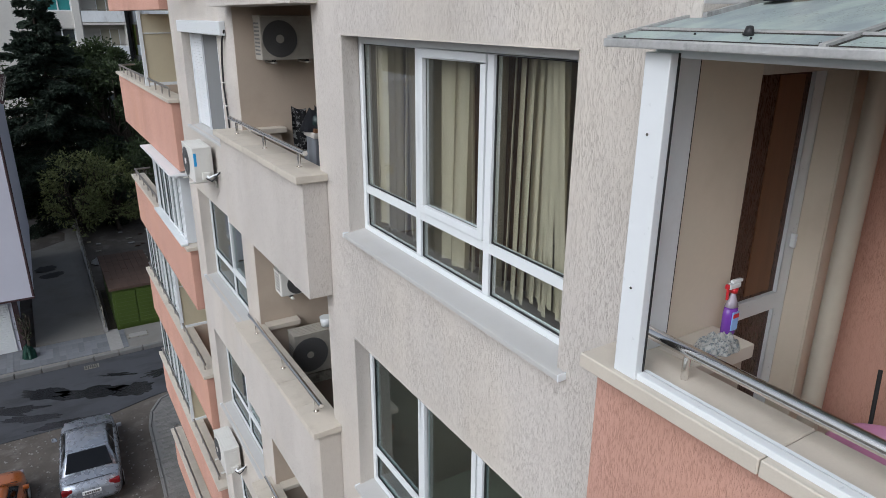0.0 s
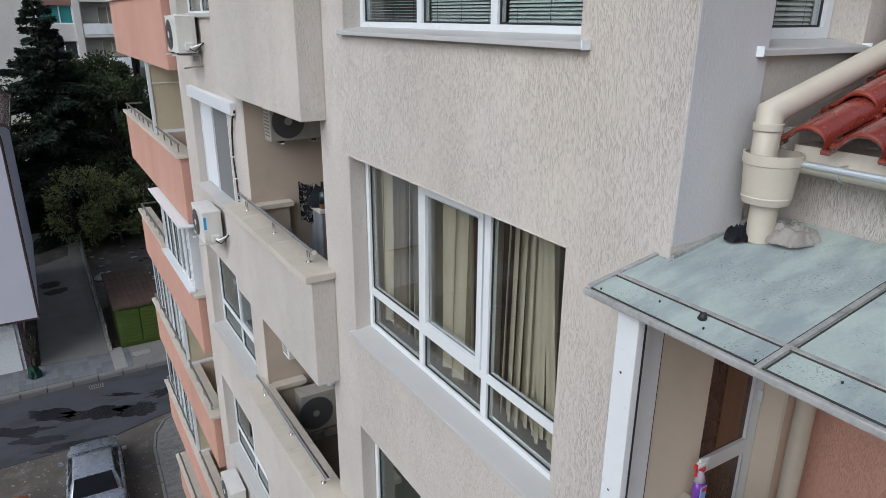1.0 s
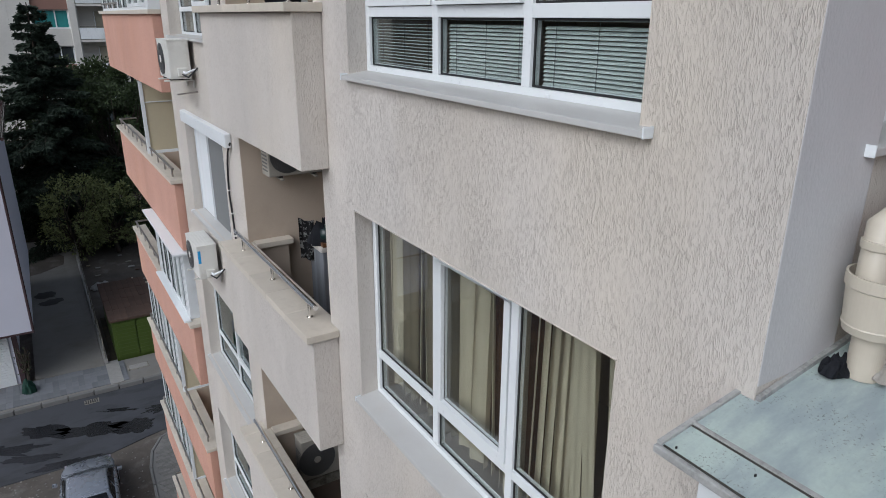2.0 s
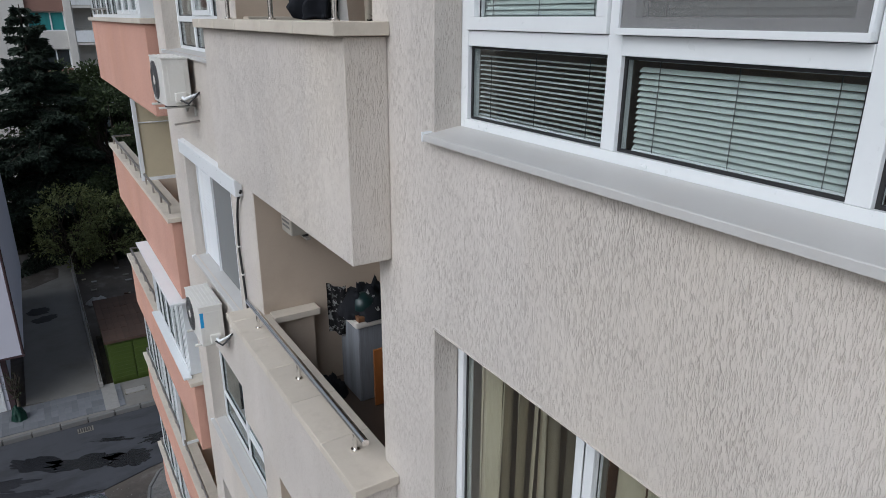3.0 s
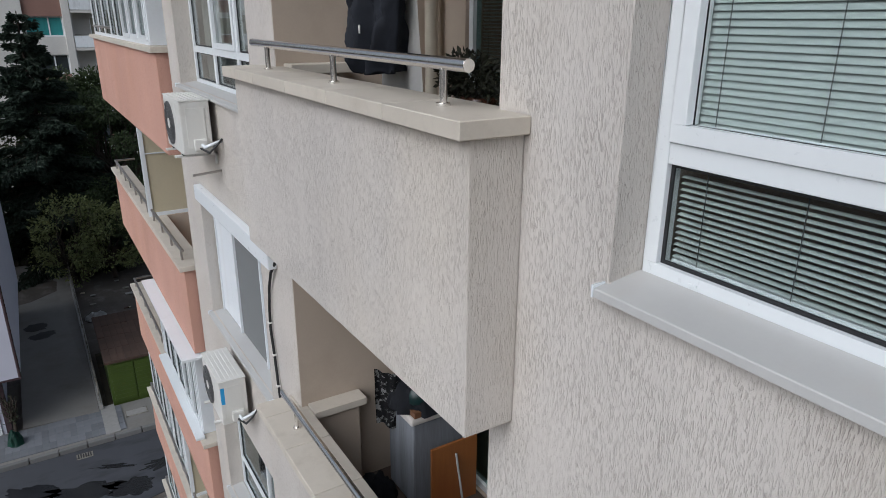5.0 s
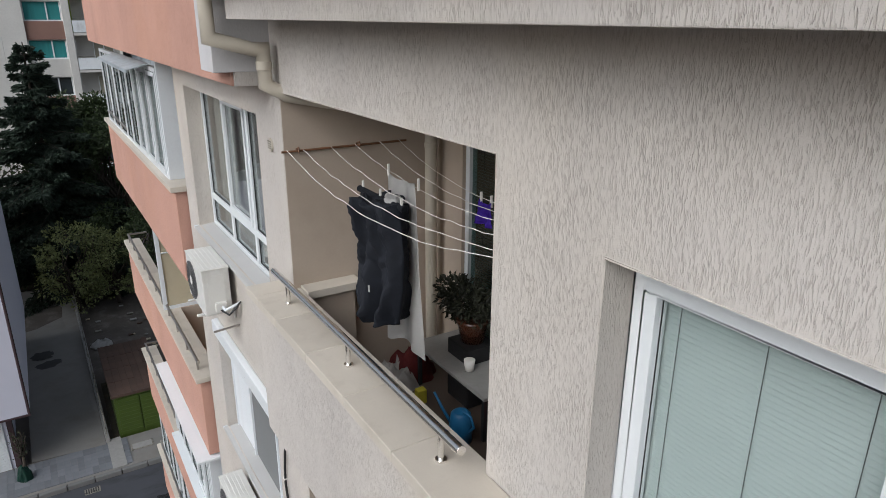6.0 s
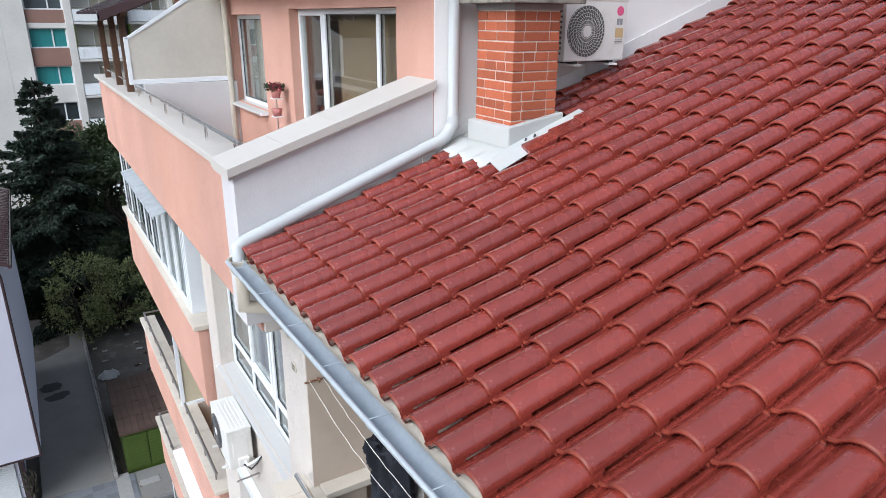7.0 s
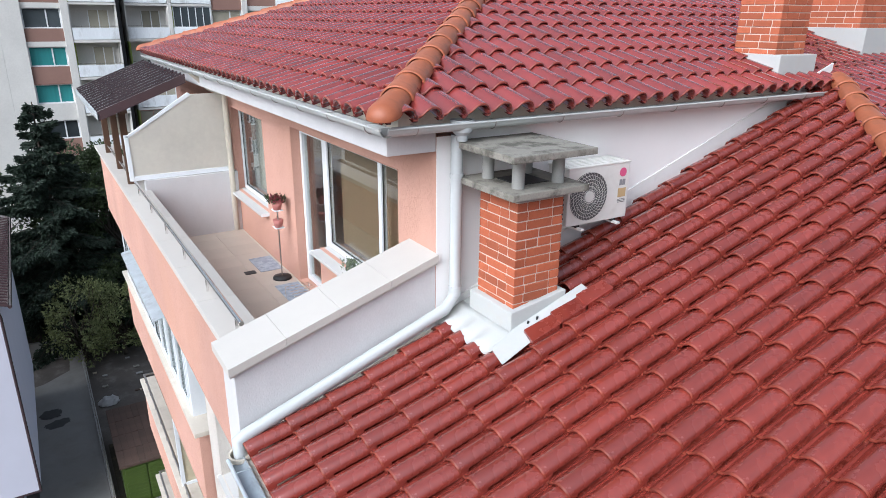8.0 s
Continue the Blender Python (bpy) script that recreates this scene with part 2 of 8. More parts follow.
FROST = surface("cream_screen", (0.66, 0.60, 0.44), 0.5, spread=0.06, coarse=2, fine=20, bump=0.02, translucent=0.3)
BLIND = surface("blind_slat", (0.46, 0.50, 0.49), 0.42, spread=0.03, bump=0.0)
FABRIC = surface("curtain_fabric", (0.52, 0.455, 0.34), 0.9, spread=0.08, coarse=8, fine=300, bump=0.15, pieces=0.25, translucent=0.25)
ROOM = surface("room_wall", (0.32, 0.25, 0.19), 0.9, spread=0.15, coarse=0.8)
WOOD = surface("brown_wood", (0.16, 0.075, 0.035), 0.5, spread=0.25, coarse=3, fine=40, stretch=(6, 6, 0.5), bump=0.15)
DARKWOOD = surface("dark_stained_wood", (0.085, 0.042, 0.022), 0.6, spread=0.25, coarse=3, fine=40, stretch=(6, 6, 0.5), bump=0.15)
WOOD_DARK = surface("dark_door", (0.060, 0.021, 0.010), 0.28, spread=0.2, coarse=3, fine=40, stretch=(6, 6, 0.5), bump=0.05)
BLACK = surface("black_rubber", (0.015, 0.015, 0.016), 0.55, spread=0.1, bump=0.0)
CABLE = surface("white_cord", (0.75, 0.73, 0.68), 0.7, spread=0.05, bump=0.0)
ACWHITE = surface("ac_casing", (0.66, 0.65, 0.61), 0.4, spread=0.05, coarse=4, fine=40, bump=0.0, stain=(0.42, 0.39, 0.33), stain_amount=0.35, stain_scale=5)
ACDARK = surface("ac_grille", (0.09, 0.09, 0.09), 0.5, spread=0.1, bump=0.0)
FLOORTILE = surface("floor_tile", (0.45, 0.385, 0.32), 0.5, spread=0.1, coarse=2, fine=60, bump=0.05, pieces=0.1)
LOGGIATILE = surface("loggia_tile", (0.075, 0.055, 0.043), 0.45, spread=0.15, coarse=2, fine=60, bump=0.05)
ASPHALT = surface("asphalt", (0.050, 0.053, 0.061), 0.75, spread=0.25, coarse=0.5, fine=30, bump=0.3, stain=(0.012, 0.012, 0.014), stain_amount=0.5, stain_scale=0.8, stain_from=(0.50, 0.62), stain_stretch=(0.45, 1.0, 1.0))
DIRT = surface("dirt_gravel", (0.085, 0.074, 0.063), 0.95, spread=0.4, coarse=0.9, fine=14, bump=0.6, distance=0.02, stain=(0.16, 0.145, 0.13), stain_amount=0.8, stain_scale=1.4)
SOIL = surface("garden_soil", (0.035, 0.030, 0.020), 0.95, spread=0.5, coarse=0.6, fine=9, bump=0.6, distance=0.03, stain=(0.10, 0.075, 0.04), stain_amount=0.7, stain_scale=2.2)
PAVER = surface("paving_block", (0.14, 0.148, 0.16), 0.85, spread=0.15, coarse=3, fine=60, bump=0.2, pieces=0.35, islands=0.35)
COURT = surface("court_concrete", (0.19, 0.184, 0.17), 0.85, spread=0.2, coarse=0.6, fine=20, bump=0.2, stain=(0.15, 0.135, 0.115), stain_amount=0.6, stain_scale=0.7, stain_from=(0.50, 0.68), stain_stretch=(0.6, 1.0, 1.0))
BLOCK = surface("footpath_block", (0.16, 0.157, 0.148), 0.85, spread=0.15, coarse=3, fine=60, bump=0.2, pieces=0.35)
KERB = surface("kerb_stone", (0.15, 0.15, 0.145), 0.85, spread=0.2, coarse=2, fine=40, bump=0.3, pieces=0.25)
LAVENDER = surface("pale_render", (0.55, 0.56, 0.64), 0.85, spread=0.05, coarse=0.8, fine=60, bump=0.1)
GREEN = surface("green_sheet", (0.055, 0.088, 0.013), 0.5, spread=0.2, coarse=1, fine=20, bump=0.1)
RUST = surface("rusty_roof", (0.075, 0.045, 0.032), 0.8, spread=0.4, coarse=1.5, fine=25, bump=0.3, pieces=0.3)
SHEET_BROWN = surface("brown_sheet", (0.06, 0.037, 0.040), 0.22, spread=0.15, coarse=2, fine=30, bump=0.02, coat=0.8)
LEAF_DARK = surface("spruce_needles", (0.013, 0.026, 0.014), 0.75, spread=0.3, coarse=0.5, islands=0.7, bump=0.0)
LEAF = surface("tree_leaves", (0.038, 0.058, 0.020), 0.65, spread=0.3, coarse=0.4, islands=0.8, bump=0.0, translucent=0.2)
LEAF_YELLOW = surface("autumn_leaves", (0.16, 0.185, 0.07), 0.65, spread=0.3, coarse=0.5, islands=0.9, bump=0.0, translucent=0.2)
BARK = surface("bark", (0.05, 0.04, 0.03), 0.95, spread=0.3, fine=30, bump=0.5, distance=0.02)
PANEL_GREY = surface("panel_concrete", (0.60, 0.585, 0.55), 0.9, spread=0.15, coarse=0.4, fine=10, bump=0.15)
PANEL_PALE = surface("balcony_sheet", (0.80, 0.83, 0.85), 0.75, spread=0.15, coarse=0.5, fine=12, bump=0.1, stretch=(1, 1, 0.4), stain=(0.28, 0.27, 0.25), stain_amount=0.6, stain_scale=1.2, pieces=0.3)
PANEL_BROWN = surface("brown_cladding", (0.25, 0.145, 0.115), 0.85, spread=0.15, coarse=0.6, fine=14, bump=0.2)
FARGLASS = surface("far_window", (0.05, 0.06, 0.065), 0.15, spread=0.3, coarse=0.7, bump=0.0, pieces=0.9)
FARCURTAIN = surface("far_curtain", (0.30, 0.28, 0.22), 0.6, spread=0.2, coarse=0.9, bump=0.0, pieces=0.8)
TEAL = surface("teal_curtain", (0.03, 0.22, 0.22), 0.6, spread=0.2, coarse=1.2, stretch=(6, 1, 0.3), bump=0.0)
LIME = surface("lime_wall", (0.24, 0.30, 0.06), 0.8, spread=0.1)


# ---- mesh helpers ----
PLACE = {}


def box(bm, x0, x1, y0, y1, z0, z1):
    v = [bm.verts.new((x, y, z)) for x in (x0, x1) for y in (y0, y1) for z in (z0, z1)]
    for f in ((0, 1, 3, 2), (4, 6, 7, 5), (0, 4, 5, 1), (2, 3, 7, 6), (0, 2, 6, 4), (1, 5, 7, 3)):
        bm.faces.new([v[i] for i in f])
    return bm


def prism(bm, pts, z0, z1):
    """An upright prism over plan points; z0 and z1 may be functions of (x, y)."""
    a = [bm.verts.new((x, y, z0(x, y) if callable(z0) else z0)) for x, y in pts]
    c = [bm.verts.new((x, y, z1(x, y) if callable(z1) else z1)) for x, y in pts]
    bm.faces.new(a[::-1])
    bm.faces.new(c)
    n = len(pts)
    for i in range(n):
        bm.faces.new((a[i], a[(i + 1) % n], c[(i + 1) % n], c[i]))
    return bm


def tube(bm, points, r, seg=12, r_end=None, cap=True):
    """A round tube along points, with mitred bends."""
    pts = [Vector(p) for p in points]
    if cap and r_end is None:
        lip = min(0.003, (pts[1] - pts[0]).length * 0.1, (pts[-1] - pts[-2]).length * 0.1)
        pts = [pts[0], pts[0] + (pts[1] - pts[0]).normalized() * lip, *pts[1:-1], pts[-1] + (pts[-2] - pts[-1]).normalized() * lip, pts[-1]]
    rings = []
    up = None
    for i, p in enumerate(pts):
        d0 = (p - pts[i - 1]).normalized() if i else (pts[1] - p).normalized()
        d1 = (pts[i + 1] - p).normalized() if i + 1 < len(pts) else d0
        d = (d0 + d1).normalized()
        if up is None:
            up = Vector((0, 0, 1)) if abs(d.z) < 0.9 else Vector((1, 0, 0))
        side = d.cross(up).normalized()
        up = side.cross(d).normalized()
        widen = 1.0 / max(0.5, d0.dot(d))
        rr = r if r_end is None else r + (r_end - r) * i / (len(pts) - 1)
        bend = (d1 - d0)
        bend = bend.normalized() if bend.length > 1e-4 else Vector((0, 0, 0))
        ring = []
        for k in range(seg):
            a = 2 * math.pi * k / seg
            o = side * math.cos(a) * rr + up * math.sin(a) * rr
            o += bend * o.dot(bend) * (widen - 1.0)
            ring.append(bm.verts.new(p + o))
        rings.append(ring)
    for a, c in zip(rings, rings[1:]):
        for k in range(seg):
            bm.faces.new((a[k], a[(k + 1) % seg], c[(k + 1) % seg], c[k])).smooth = True
    if cap:
        bm.faces.new(rings[0][::-1])
        bm.faces.new(rings[-1])
    return bm


def wall_mesh(bm, axis, a0, a1, u0, u1, z0, z1, holes=()):
    """A wall with thickness a0..a1 and rectangular holes that go through it. axis 'x': its faces look along x."""
    us = sorted({u0, u1, *(h[0] for h in holes), *(h[1] for h in holes)})
    zs = sorted({z0, z1, *(h[2] for h in holes), *(h[3] for h in holes)})
    us = [u for u in us if u0 - 1e-6 <= u <= u1 + 1e-6]
    zs = [z for z in zs if z0 - 1e-6 <= z <= z1 + 1e-6]

    def empty(i, j):
        if not (0 <= i < len(us) - 1 and 0 <= j < len(zs) - 1):
            return True
        u, z = (us[i] + us[i + 1]) / 2, (zs[j] + zs[j + 1]) / 2
        return any(h[0] < u < h[1] and h[2] < z < h[3] for h in holes)

    cache = {}

    def vert(s, i, j):
        k = (s, i, j)
        if k not in cache:
            a = (a0, a1)[s]
            cache[k] = bm.verts.new((a, us[i], zs[j]) if axis == "x" else (us[i], a, zs[j]))
        return cache[k]

    for i in range(len(us) - 1):
        for j in range(len(zs) - 1):
            if empty(i, j):
                continue
            for s in (0, 1):
                bm.faces.new([vert(s, *c) for c in ((i, j), (i + 1, j), (i + 1, j + 1), (i, j + 1))])
            for (di, dj), (p, q) in (((-1, 0), ((i, j), (i, j + 1))), ((1, 0), ((i + 1, j), (i + 1, j + 1))),
                                     ((0, -1), ((i, j), (i + 1, j))), ((0, 1), ((i, j + 1), (i + 1, j + 1)))):
                if empty(i + di, j + dj):
                    bm.faces.new((vert(0, *p), vert(0, *q), vert(1, *q), vert(1, *p)))
    return bm


def finish(name, bm, material, bevel=0.0, segments=2):
    if bevel:
        bmesh.ops.remove_doubles(bm, verts=bm.verts, dist=1e-5)
        bmesh.ops.bevel(bm, geom=[e for e in bm.edges if len(e.link_faces) == 2 and e.calc_face_angle(0) > 0.6], offset=bevel,
                        segments=segments, affect="EDGES", profile=0.6, clamp_overlap=True)
    bmesh.ops.recalc_face_normals(bm, faces=bm.faces)
    me = bpy.data.meshes.new(name)
    bm.to_mesh(me)
    bm.free()
    me.materials.append(material)
    return me


def structure(name, bm, material, label, category, bevel=0.0):
    ob = new(name, finish(name, bm, material, bevel))
    PLACE[ob] = Matrix.Identity(4)
    return tagged(ob, label, category, kind="structure")


def solid(name, bm, material, label, category, group="", bevel=0.0, kind=""):
    ob = new(name, finish(name, bm, material, bevel))
    PLACE[ob] = Matrix.Identity(4)
    return tagged(ob, label, category, group, kind)


def thing(name, base, label, category, group="", kind=""):
    ob = new(name)
    ob.matrix_basis = Matrix.Translation(base)
    PLACE[ob] = ob.matrix_basis.copy()
    return tagged(ob, label, category, group, kind)


def part(name, bm, material, parent, label="", bevel=0.0, segments=2):
    ob = new(name, finish(name, bm, material, bevel, segments))
    ob.parent = parent
    ob.matrix_parent_inverse = PLACE[parent].inverted()
    PLACE[ob] = Matrix.Identity(4)
    return tagged(ob, label)


def piece(name, mesh, parent, m, label=""):
    """One of many alike pieces, on shared mesh data, at pose m."""
    ob = new(name, mesh)
    ob.parent = parent
    ob.matrix_parent_inverse = PLACE[parent].inverted()
    ob.matrix_basis = m
    return tagged(ob, label)


def B():
    return bmesh.new()


def slot(axis, at):
    """Boxes in a wall's own directions: u along it, d into it, w up."""
    def put(bm, u0, u1, d0, d1, w0, w1):
        if axis == "x":
            return box(bm, at + d0, at + d1, u0, u1, w0, w1)
        return box(bm, u0, u1, at + d0, at + d1, w0, w1)
    return put

# ---- the ground ----
def ground_height(x, y):
    """The street is level; the yards behind it climb gently."""
    return 0.0 if y < 33 else min(1.2, (y - 33) * 0.085)


bm = B()
xs = [-400, -120, -40, -20, -10, -5, 0, 5, 10, 20, 60, 200, 400]
ys = [-400, -100, -30, 0, 10, 20, 26, 30, 33, 36, 40, 44, 47.2, 55, 70, 100, 200, 600]
grid = [[bm.verts.new((x, y, ground_height(x, y) - 0.03)) for y in ys] for x in xs]
for i in range(len(xs) - 1):
    for j in range(len(ys) - 1):
        bm.faces.new((grid[i][j], grid[i + 1][j], grid[i + 1][j + 1], grid[i][j + 1]))
structure("ground", bm, DIRT, "bare brown dirt and gravel lot beside the block", "ground")
structure("road", prism(B(), [(-60, 24.6), (0.5, 25.2), (2.2, 25.75), (8, 27.0), (60, 27.0), (60, 30.2), (-60, 29.95)], -0.2, 0.0),
          ASPHALT, "grey asphalt street with dark wet patches", "road")
court = structure("courtyard", prism(B(), [(-1.65, 32.6), (1.15, 32.4), (1.1, 47.3), (0.2, 48.9), (-1.65, 49.2)], lambda x, y: ground_height(x, y) - 0.2, lambda x, y: ground_height(x, y) + 0.06 if y > 33 else 0.17),
                  COURT, "worn concrete driveway with dark damp stains", "courtyard")
structure("garden_ground", prism(B(), [(1.5, 32.6), (30, 32.6), (30, 64), (-14, 64), (-14, 49.6), (1.5, 49.6)], lambda x, y: ground_height(x, y) - 0.3, lambda x, y: ground_height(x, y) + 0.01),
          SOIL, "dark overgrown garden soil with litter", "ground")
# far pavement of flagstones behind a kerb
pavement = structure("pavement", prism(B(), [(-30, 30.25), (30, 30.45), (30, 32.6), (-30, 32.6)], -0.2, 0.13), COURT, "grey concrete flagstone pavement by the street", "pavement")
rng = random.Random(3)
flag = finish("flagstone", box(B(), -0.1235, 0.1235, -0.2475, 0.2475, 0.0, 0.03), PAVER, 0.004, 1)
for i in range(-28, 8):
    for j in range(4):
        piece("flagstone", flag, pavement, pose(i * 0.25 + 0.1, 30.75 + j * 0.5, 0.13, rng.uniform(-0.4, 0.4), rng.uniform(-0.4, 0.4), 0))
kerb_mesh = finish("kerb_stone", box(B(), -0.48, 0.48, -0.09, 0.09, -0.15, 0.16), KERB, 0.02, 1)
kerb = structure("kerb", box(B(), -30, 30, 30.3, 30.4, -0.2, 0.05), KERB, "row of weathered concrete kerb stones", "kerb")
for i in range(-10, 9):
    piece("kerb_stone", kerb_mesh, kerb, pose(i * 1.0, 30.22 + i * 0.003, 0.0, 0, 0, rng.uniform(-0.6, 0.6)))
structure("ramp", prism(B(), [(1.2, 30.4), (1.75, 30.4), (1.75, 32.7), (1.2, 32.7)], 0.1, 0.175), CONCRETE_PALE, "pale concrete strip beside the driveway", "pavement")
cover = thing("manhole_cover", (2.5, 31.6, 0.13), "pale rectangular concrete inspection cover in the pavement", "manhole cover")
part("rim", box(B(), 2.05, 2.95, 31.35, 31.85, 0.12, 0.155), CONCRETE, cover, bevel=0.01)
part("lid", box(B(), 2.11, 2.89, 31.40, 31.80, 0.15, 0.17), CONCRETE_PALE, cover, bevel=0.01)

# paving along the foot of the block, each block of a herringbone of its own
PAVE_POLY = [(1.15, 6.0), (1.15, 15.0), (1.55, 19.0), (1.75, 23.4), (1.95, 24.4), (2.4, 25.2), (3.0, 25.5), (6.0, 25.6), (6.0, 6.0)]
foot = structure("footpath", prism(B(), PAVE_POLY, -0.2, 0.09), KERB, "grey interlocking block paving round the building", "pavement")
block = finish("paving_block", box(B(), -0.095, 0.095, -0.045, 0.045, 0.0, 0.025), BLOCK, 0.006, 1)
n_blocks = 0
for i in range(0, 16):
    for j in range(0, 34):
        x, y = 1.72 + i * 0.2 + (0.1 if j % 2 else 0), 25.2 - j * 0.1 * 1.95 - 0.1
        edge = 1.95 + (y - 24.4) * 0.58 if y > 24.4 else 1.55 + (y - 19.0) * 0.075
        if x < edge + 0.1 or x > 3.4:
            continue
        if n_blocks < 300:
            piece("paving_block", block, foot, pose(x, y, 0.09))
            piece("paving_block", block, foot, pose(x + 0.02, y - 0.0975, 0.09, 0, 0, 0))
            n_blocks += 2
edge_mesh = finish("edging", box(B(), -0.05, 0.05, -0.48, 0.48, -0.1, 0.13), KERB, 0.012, 1)
for a, c in zip(PAVE_POLY[1:6], PAVE_POLY[2:7]):
    d = Vector((c[0] - a[0], c[1] - a[1]))
    for k in range(max(1, round(d.length))):
        s = (k + 0.5) / max(1, round(d.length))
        piece("edging", edge_mesh, foot, pose(a[0] + d.x * s, a[1] + d.y * s, 0, 0, 0, math.degrees(math.atan2(d.y, d.x)) - 90) @ Matrix.Diagonal((1, d.length / max(1, round(d.length)), 1, 1)))

# ---- the block: walls, slabs, roofs ----
STOREYS = (1, 0, -1, -2, -3, -4)


def rise(k):
    """Height of storey k over storey 0; the top storey is a little taller than the rest."""
    return 2.8 if k == 1 else 2.75 * k


W = 2.26


def side_window(k):
    """The far window of each storey: its opening in y and z."""
    dz = rise(k)
    if k == 1:
        return (9.24, 12.08, 15.42, 17.13)
    if k == 0:
        return (9.44, 11.80, 12.66, 14.15)
    return (9.2, 12.0, 12.62 + dz, 14.28 + dz)


holes = []
for k in STOREYS:
    dz = rise(k)
    holes += [(2.45, 5.295, 15.305 if k == 1 else 12.555 + dz, 17.11 if k == 1 else 14.25 + dz), (5.93, 8.62, 12.1 + dz, (17.36 if k == 1 else 14.5 + dz)), side_window(k)]
structure("wall_front", wall_mesh(B(), "x", W, W + 0.26, 1.787, 12.62, -0.1, 17.9, holes), BEIGE, "beige scratched-plaster apartment block facade", "wall", 0.006)
structure("wall_side", wall_mesh(B(), "y", 1.80, 2.02, 2.66, 13.0, -0.1, 17.9, [(2.745, 3.525, 15.29, 17.05), (2.67, 3.46, 12.1, 14.17)]), BEIGE,
          "beige plaster side wall with a window above a balcony door", "wall", 0.004)
structure("pillar", prism(B(), [(W + 0.003, 1.785), (2.743, 1.785), (2.743, 1.798), (2.658, 1.798), (2.658, 2.0), (W + 0.003, 2.0)], 14.45, 17.88), LILAC, "smooth greyish plaster corner pillar", "wall", 0.006)
structure("pillar", box(B(), W + 0.003, 2.658, 1.800, 2.0, -0.1, 14.45), LILAC, "smooth greyish plaster corner pillar", "wall")
structure("wall_back", wall_mesh(B(), "x", 13.0, 13.25, 1.8, 20.2, -0.1, 20.4), BEIGE, "beige plaster rear wall of the block", "wall")
structure("wall_end_far", wall_mesh(B(), "y", 19.95, 20.2, 3.62, 13.0, -0.1, 17.4), PINK, "salmon plaster end wall of the block", "wall")
structure("wall_end_near", wall_mesh(B(), "y", -6.0, -5.75, 1.95, 7.0, -0.1, 14.85), BEIGE, "beige plaster end wall of the lower wing", "wall")
structure("wall_low_back", wall_mesh(B(), "x", 7.0, 7.25, -6.0, 1.78, -0.1, 16.3), BEIGE, "beige plaster rear wall of the lower wing", "wall")
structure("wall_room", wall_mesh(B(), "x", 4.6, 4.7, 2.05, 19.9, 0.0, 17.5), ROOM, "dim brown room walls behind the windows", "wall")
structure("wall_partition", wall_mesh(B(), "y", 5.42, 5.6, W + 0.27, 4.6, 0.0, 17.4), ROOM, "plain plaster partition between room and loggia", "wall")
for k in STOREYS:
    z = 12.1 + rise(k)
    structure("floor", box(B(), W + 0.265, 4.58, 2.03, 8.95, z - 0.28, z - 0.03), INNER, "concrete floor slab of one storey", "floor")
structure("floor_top", box(B(), W + 0.265, 4.58, 2.03, 8.74, 17.45, 17.7), INNER, "concrete slab under the roof", "ceiling")

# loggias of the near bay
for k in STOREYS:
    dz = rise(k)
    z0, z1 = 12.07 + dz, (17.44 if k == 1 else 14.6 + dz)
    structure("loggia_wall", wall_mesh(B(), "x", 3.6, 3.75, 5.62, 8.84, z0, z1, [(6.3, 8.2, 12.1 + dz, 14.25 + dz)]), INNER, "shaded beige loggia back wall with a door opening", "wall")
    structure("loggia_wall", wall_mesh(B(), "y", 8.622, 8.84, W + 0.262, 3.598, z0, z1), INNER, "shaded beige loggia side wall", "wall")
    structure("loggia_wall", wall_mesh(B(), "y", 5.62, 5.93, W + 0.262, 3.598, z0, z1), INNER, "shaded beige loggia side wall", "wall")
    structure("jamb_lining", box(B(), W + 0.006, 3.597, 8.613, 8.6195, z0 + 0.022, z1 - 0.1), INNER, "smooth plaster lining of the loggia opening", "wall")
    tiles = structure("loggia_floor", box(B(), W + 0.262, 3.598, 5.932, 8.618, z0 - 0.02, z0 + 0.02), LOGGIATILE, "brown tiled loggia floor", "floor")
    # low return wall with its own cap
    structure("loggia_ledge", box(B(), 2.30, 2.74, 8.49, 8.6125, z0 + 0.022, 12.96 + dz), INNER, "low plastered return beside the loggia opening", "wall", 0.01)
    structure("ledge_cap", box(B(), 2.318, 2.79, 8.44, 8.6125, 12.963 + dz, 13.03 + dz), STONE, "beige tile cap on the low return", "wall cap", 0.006)


